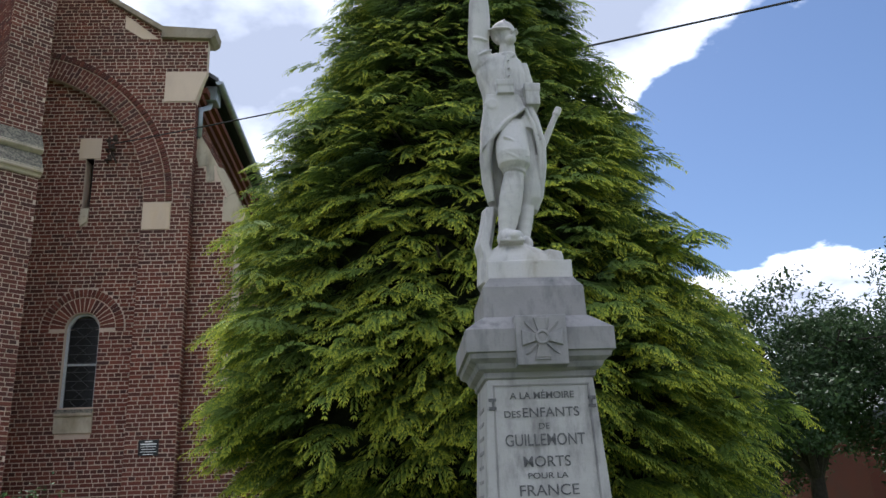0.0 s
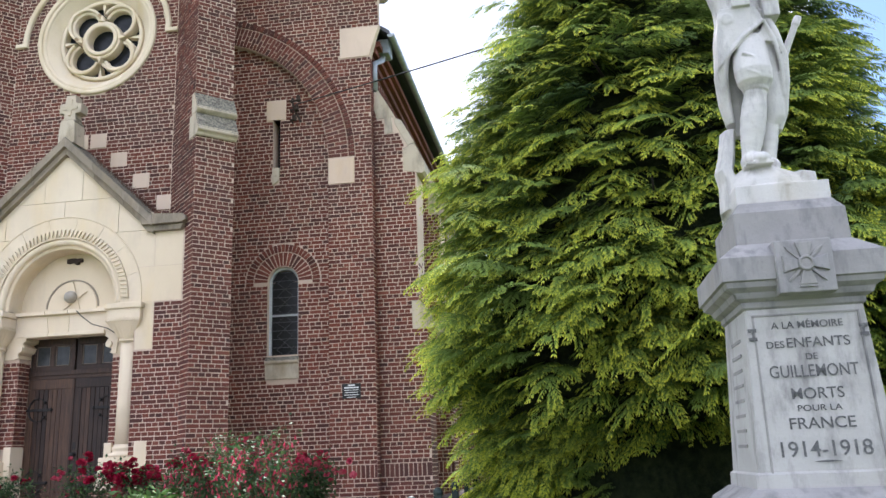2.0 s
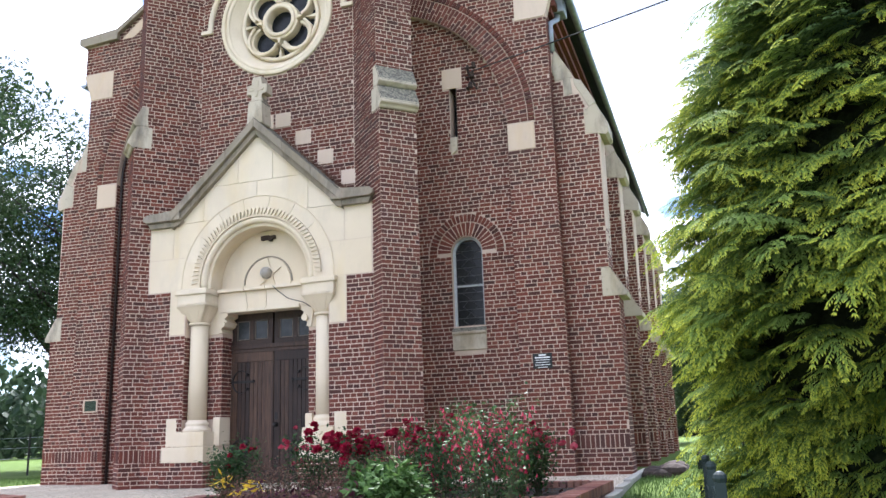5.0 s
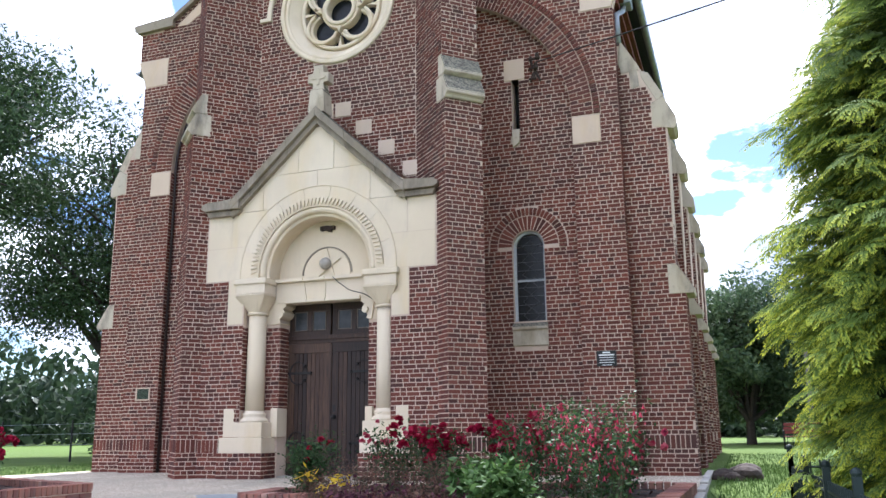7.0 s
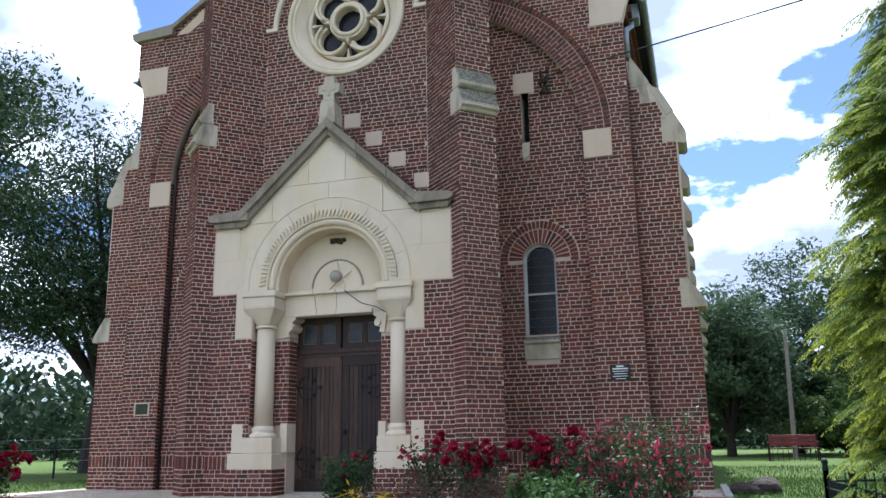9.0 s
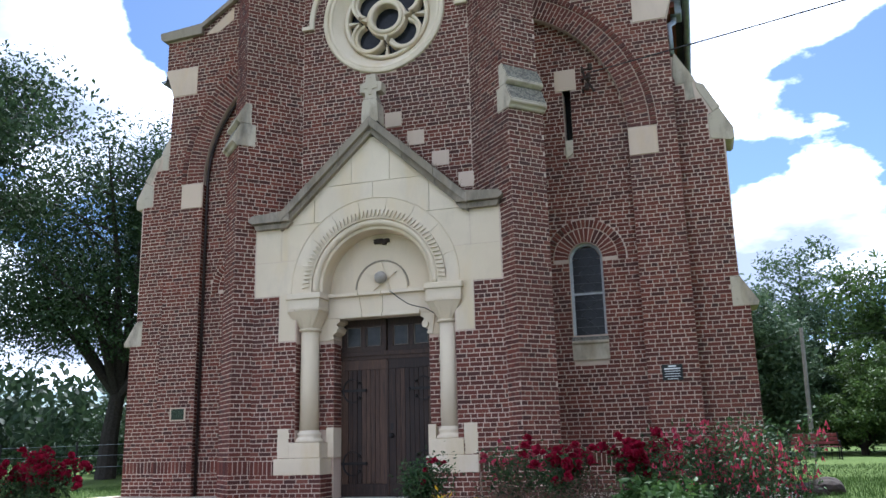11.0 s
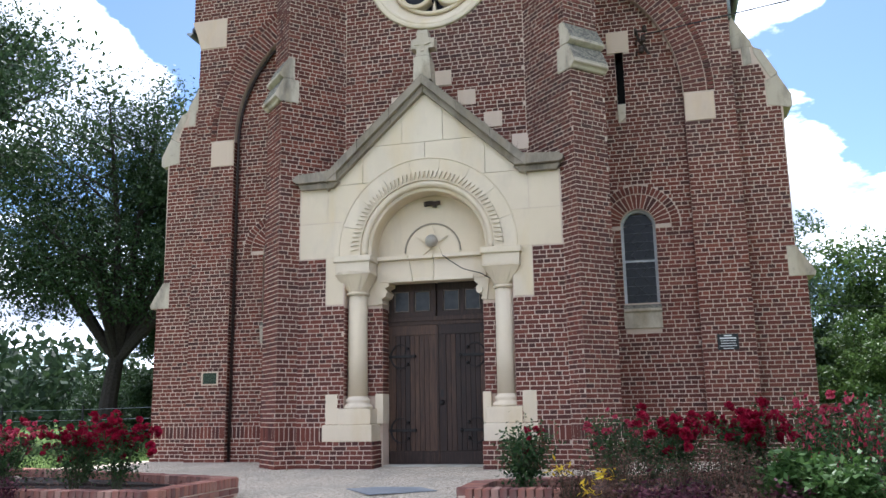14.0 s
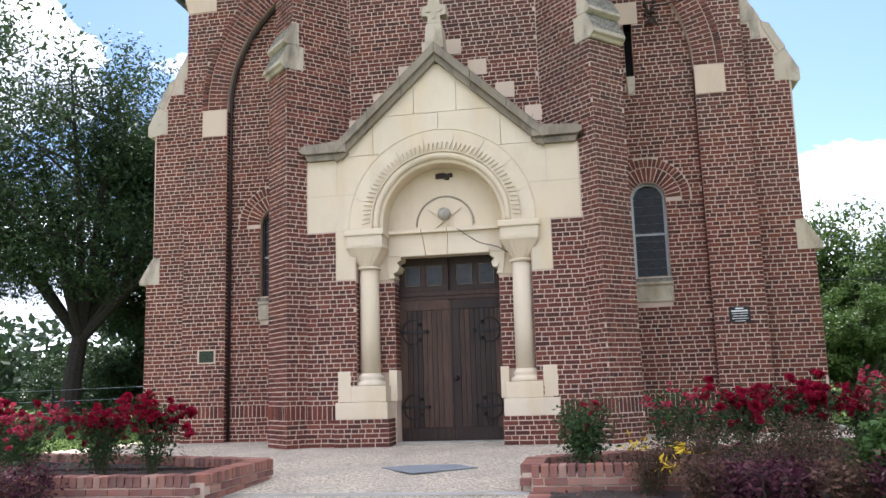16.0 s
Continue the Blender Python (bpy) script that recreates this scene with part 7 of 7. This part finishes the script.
# right bed
for k, (u, y, h, sp, n, cr, pr) in enumerate(((2.05, 8.40, 0.62, 0.34, 4, True, 15), (2.95, 8.65, 0.66, 0.34, 16, False, 9), (3.55, 8.35, 0.72, 0.30, 34, True, 9), (4.25, 8.70, 0.76, 0.34, 44, True, 9), (4.9, 8.45, 0.78, 0.34, 40, False, 9), (5.35, 9.0, 0.72, 0.32, 30, False, 9), (4.2, 9.5, 0.74, 0.32, 24, True, 9), (5.0, 9.7, 0.70, 0.3, 20, True, 9), (3.3, 9.2, 0.62, 0.3, 12, False, 8))):
    rose_bush(W(u, y, SOIL), h, sp, n, 130 + k, cr, None, pr, "rose bush with dense crimson flower heads" if cr and n > 10 else ("dark green rose bush with few blooms" if n < 10 else "rose bush with scattered pink-red flowers"))
# front row: hanging red flowers, brown seed heads, purple leaves
for k, (u, y, h, sp, m, n, lab) in enumerate(((4.85, 7.35, 0.95, 0.40, M_ROSELEAF, 150, "tall shrub with small hanging red flowers"), (5.40, 7.0, 0.98, 0.38, M_ROSELEAF, 150, "tall shrub with small hanging red flowers"), (5.3, 7.75, 0.95, 0.34, M_ROSELEAF, 120, "tall shrub with small hanging red flowers"),
                                              (4.35, 7.15, 0.52, 0.26, M_FRESH, 0, "fresh green leafy shrub"), (4.65, 6.75, 0.50, 0.24, M_FRESH, 0, "fresh green leafy shrub"))):
    tall_plant(W(u, y, 0.10), h, sp, 160 + k, m, n, lab, per=13 if n else 22, size=0.042 if n else 0.075)
for k, (u, y, h, sp) in enumerate(((2.62, 7.62, 0.40, 0.18), (3.1, 7.55, 0.56, 0.26), (3.5, 7.35, 0.52, 0.26), (3.85, 7.6, 0.58, 0.26), (4.1, 7.25, 0.50, 0.24))):
    tall_plant(W(u, y, 0.10), h, sp, 180 + k, M_DRY, 0, "dried brown seed heads on upright stems", "dry_shrub", 10, 0.026, 26)
for k, (u, y) in enumerate(((3.0, 7.1), (3.3, 6.9), (3.65, 7.0), (4.0, 6.8), (3.45, 6.6), (4.3, 6.7))):
    tall_plant(W(u, y, 0.10), 0.28, 0.20, 190 + k, M_PURPLE if k % 3 else M_DRY, 0, "low purple-leaved plant at the bed's edge", "purple_plant", 5, 0.05, 22)
for k, (u, y) in enumerate(((-2.9, 6.95), (-3.4, 7.05), (-3.9, 6.8), (-4.5, 7.0))):
    tall_plant(W(u, y, 0.08), 0.36, 0.24, 200 + k, M_DRY if k % 2 else M_PURPLE, 0, "low brown and purple plant before the kerb", "low_plant", 7, 0.05, 16)
g = np.random.default_rng(5)
for k, (u, y, z) in enumerate(((2.52, 7.55, 0.50), (2.92, 7.45, 0.48), (2.77, 7.40, 0.34))):
    v, f = [], []
    leaves_mesh([(0, 0, 0.03), (0.04, 0.0, 0.0), (-0.05, 0, 0.02)], g, 9, 0.030, 0.085, v, f, 0.3)
    tagged(raw("fallen_leaves", v, f, M_YELLOW, None, W(u, y, z)), "small cluster of bright yellow leaves", "leaves")

# ---------------------------------------------------------------- fence round the memorial
fence = thing("metal_fence", W(7.2, 4.7, -0.05), "low dark green metal picket fence beside the cypress", "fence")


def fence_run(p, q, z, n, h=0.52):
    p, q = Vector(p), Vector(q)
    for i in range(n + 1):
        c = p.lerp(q, i / n)
        big = i % 14 == 0
        r, hh = (0.028, h + 0.10) if big else (0.009, h)
        bm = bmesh.new()
        add_box(bm, c.x - r, c.x + r, c.y - r, c.y + r, z - 0.1, z + hh, 0.003)
        if big:
            bmesh.ops.create_uvsphere(bm, u_segments=8, v_segments=6, radius=0.036, matrix=Matrix.Translation((c.x, c.y, z + hh + 0.02)))
        part("post" if big else "picket", bm, M_FENCE, fence)
    for zz in (0.10, h - 0.08):
        part("rail", add_tube(bmesh.new(), [(p.x, p.y, z + zz), (q.x, q.y, z + zz)], 0.014, 6), M_FENCE, fence)


fence_run((0, 0, 0), (-0.25, 5.4, 0), 0.05, 56)
fence_run((-0.25, 5.4, 0), (6.5, 6.4, 0), 0.12, 70)

# ---------------------------------------------------------------- lawn: bench and pole
bench = thing("garden_bench", W(8.60, 32.0, GZ), "old garden bench with a faded red back and dark legs", "bench")
for k in range(3):
    part("back_slat", box(-0.80, 0.80, 0.10 + 0.02 * k, 0.13 + 0.02 * k, 0.52 + 0.13 * k, 0.63 + 0.13 * k, 0.008), M_RED, bench)
for k in range(4):
    part("seat_slat", box(-0.80, 0.80, -0.34 + 0.11 * k, -0.25 + 0.11 * k, 0.42, 0.45, 0.008), M_RED, bench)
for x in (-0.82, 0.78):
    for nm, a, b in (("leg", (0, -0.30, 0), (0, -0.30, 0.62)), ("leg", (0, 0.20, 0), (0, 0.12, 0.92)), ("arm", (0, -0.34, 0.62), (0, 0.14, 0.64))):
        part(nm, add_tube(bmesh.new(), [(x + 0.02, a[1], a[2]), (x + 0.02, b[1], b[2])], 0.025, 8), M_IRON, bench)
for k in range(9):
    part("stretcher", add_tube(bmesh.new(), [(-0.7 + 0.175 * k, -0.1, 0.0), (-0.7 + 0.175 * k, -0.1, 0.42)], 0.010, 5), M_IRON, bench)
pole = thing("utility_pole", W(8.95, 35.5, GZ), "leaning concrete utility pole on the lawn", "pole")
part("shaft", add_tube(bmesh.new(), [(0, 0, -0.6), (0.12, 0, 5.0)], [0.10, 0.07], 8), M_POLE, pole)
for a, b in (((9.06, 35.5, 5.0), (1.0, 41, 3.6)), ((9.06, 35.5, 5.0), (24.0, 34, 4.8))):
    w_ = link("pole_cable", add_tube(bmesh.new(), sag(W(*a), W(*b), 0.3, 16), 0.014, 5), M_CABLE)
    tagged(w_, "thin cable strung from the leaning pole", "cable")
heap = thing("soil_heap", W(6.45, 13.2, GZ), "small heap of earth and clippings at the lawn's edge", "heap")
for k in range(9):
    rk = bmesh.new()
    bmesh.ops.create_icosphere(rk, subdivisions=2, radius=random.uniform(0.12, 0.22), matrix=Matrix.Translation((random.uniform(-0.3, 0.3), random.uniform(-0.3, 0.3), random.uniform(0.0, 0.12))) @ Matrix.Diagonal((1, 1, 0.6, 1)))
    part("clod", rk, M_EARTH, heap)

# ---------------------------------------------------------------- far things
house = thing("brick_house", W(26.0, 24.0, -0.1), "brick house with white window surrounds beyond the trees", "house")
part("wall", box(-4.0, 4.0, 0, 6, 0, 3.0), M_BRICK, house)
part("roof", prism([(-4.3, 3.0), (4.3, 3.0), (0, 5.6)], -0.3, 6.3), M_SLATE, house)
for x in (-2.4, 0.2, 2.4):
    wd = part("window", box(x - 0.5, x + 0.5, -0.04, 0.0, 0.9, 2.3, 0.01), M_RENDER, house)
    part("pane", box(x - 0.36, x + 0.36, -0.055, -0.042, 1.02, 2.16), M_PANE, wd)
shed = thing("low_shed", W(-10.5, 33.0, GZ), "low dark shed with a pale sheet roof beneath the trees", "shed")
part("wall", box(-2.6, 2.6, 0, 3, 0, 1.5), M_DARK, shed)
part("roof", prism([(-2.8, 1.45), (2.8, 1.75), (2.8, 1.82), (-2.8, 1.52)], -0.3, 3.3), M_ZINC, shed)
wf = thing("wire_fence", W(-16.0, 19.5, GZ), "thin wire fence between the garden and the field", "fence")
for k in range(6):
    part("post", add_tube(bmesh.new(), [(-6 + 2.6 * k, 0, -0.1), (-6 + 2.6 * k, 0, 1.15)], 0.03, 6), M_IRON, wf)
for z in (0.5, 0.8, 1.08):
    part("strand", add_tube(bmesh.new(), sag((-6, 0, z), (7, 0, z), 0.05, 12), 0.006, 4), M_ZINC, wf)

# hedges and woods along the horizon
g = np.random.default_rng(77)
v, f = [], []
for k in range(330):
    a = math.radians(g.uniform(-78, 78))
    d = g.uniform(70, 110)
    cx, cy = CX + 4 + d * math.sin(a), d * math.cos(a)
    hgt = g.uniform(3.5, 8.0) * (1.25 if a < -0.3 else 1.0)
    wd = g.uniform(3.0, 5.5)
    m = 240
    dd = g.normal(0, 1, (m, 3))
    dd /= np.linalg.norm(dd, axis=1)[:, None]
    p = np.array([cx, cy, hgt * 0.5]) + dd * (wd, wd, hgt * 0.52) * g.uniform(0.6, 1.0, (m, 1))
    p[:, 2] = np.maximum(p[:, 2], 0.2)
    t1 = g.normal(0, 1, (m, 3))
    t1 /= np.linalg.norm(t1, axis=1)[:, None]
    t2 = np.cross(t1, g.normal(0, 1, (m, 3)))
    t2 /= np.linalg.norm(t2, axis=1)[:, None] + 1e-6
    s = g.uniform(0.28, 0.55, (m, 1))
    quad = np.stack([p - t1 * s, p + t2 * s * 0.6, p + t1 * s, p - t2 * s * 0.6], 1)
    i0 = len(v)
    v.extend(quad.reshape(-1, 3).tolist())
    f.extend([(i0 + 4 * q, i0 + 4 * q + 1, i0 + 4 * q + 2, i0 + 4 * q + 3) for q in range(m)])
tagged(raw("far_woods", v, f, M_FAR), "hedges and woods along the horizon", "woods", kind="stuff")
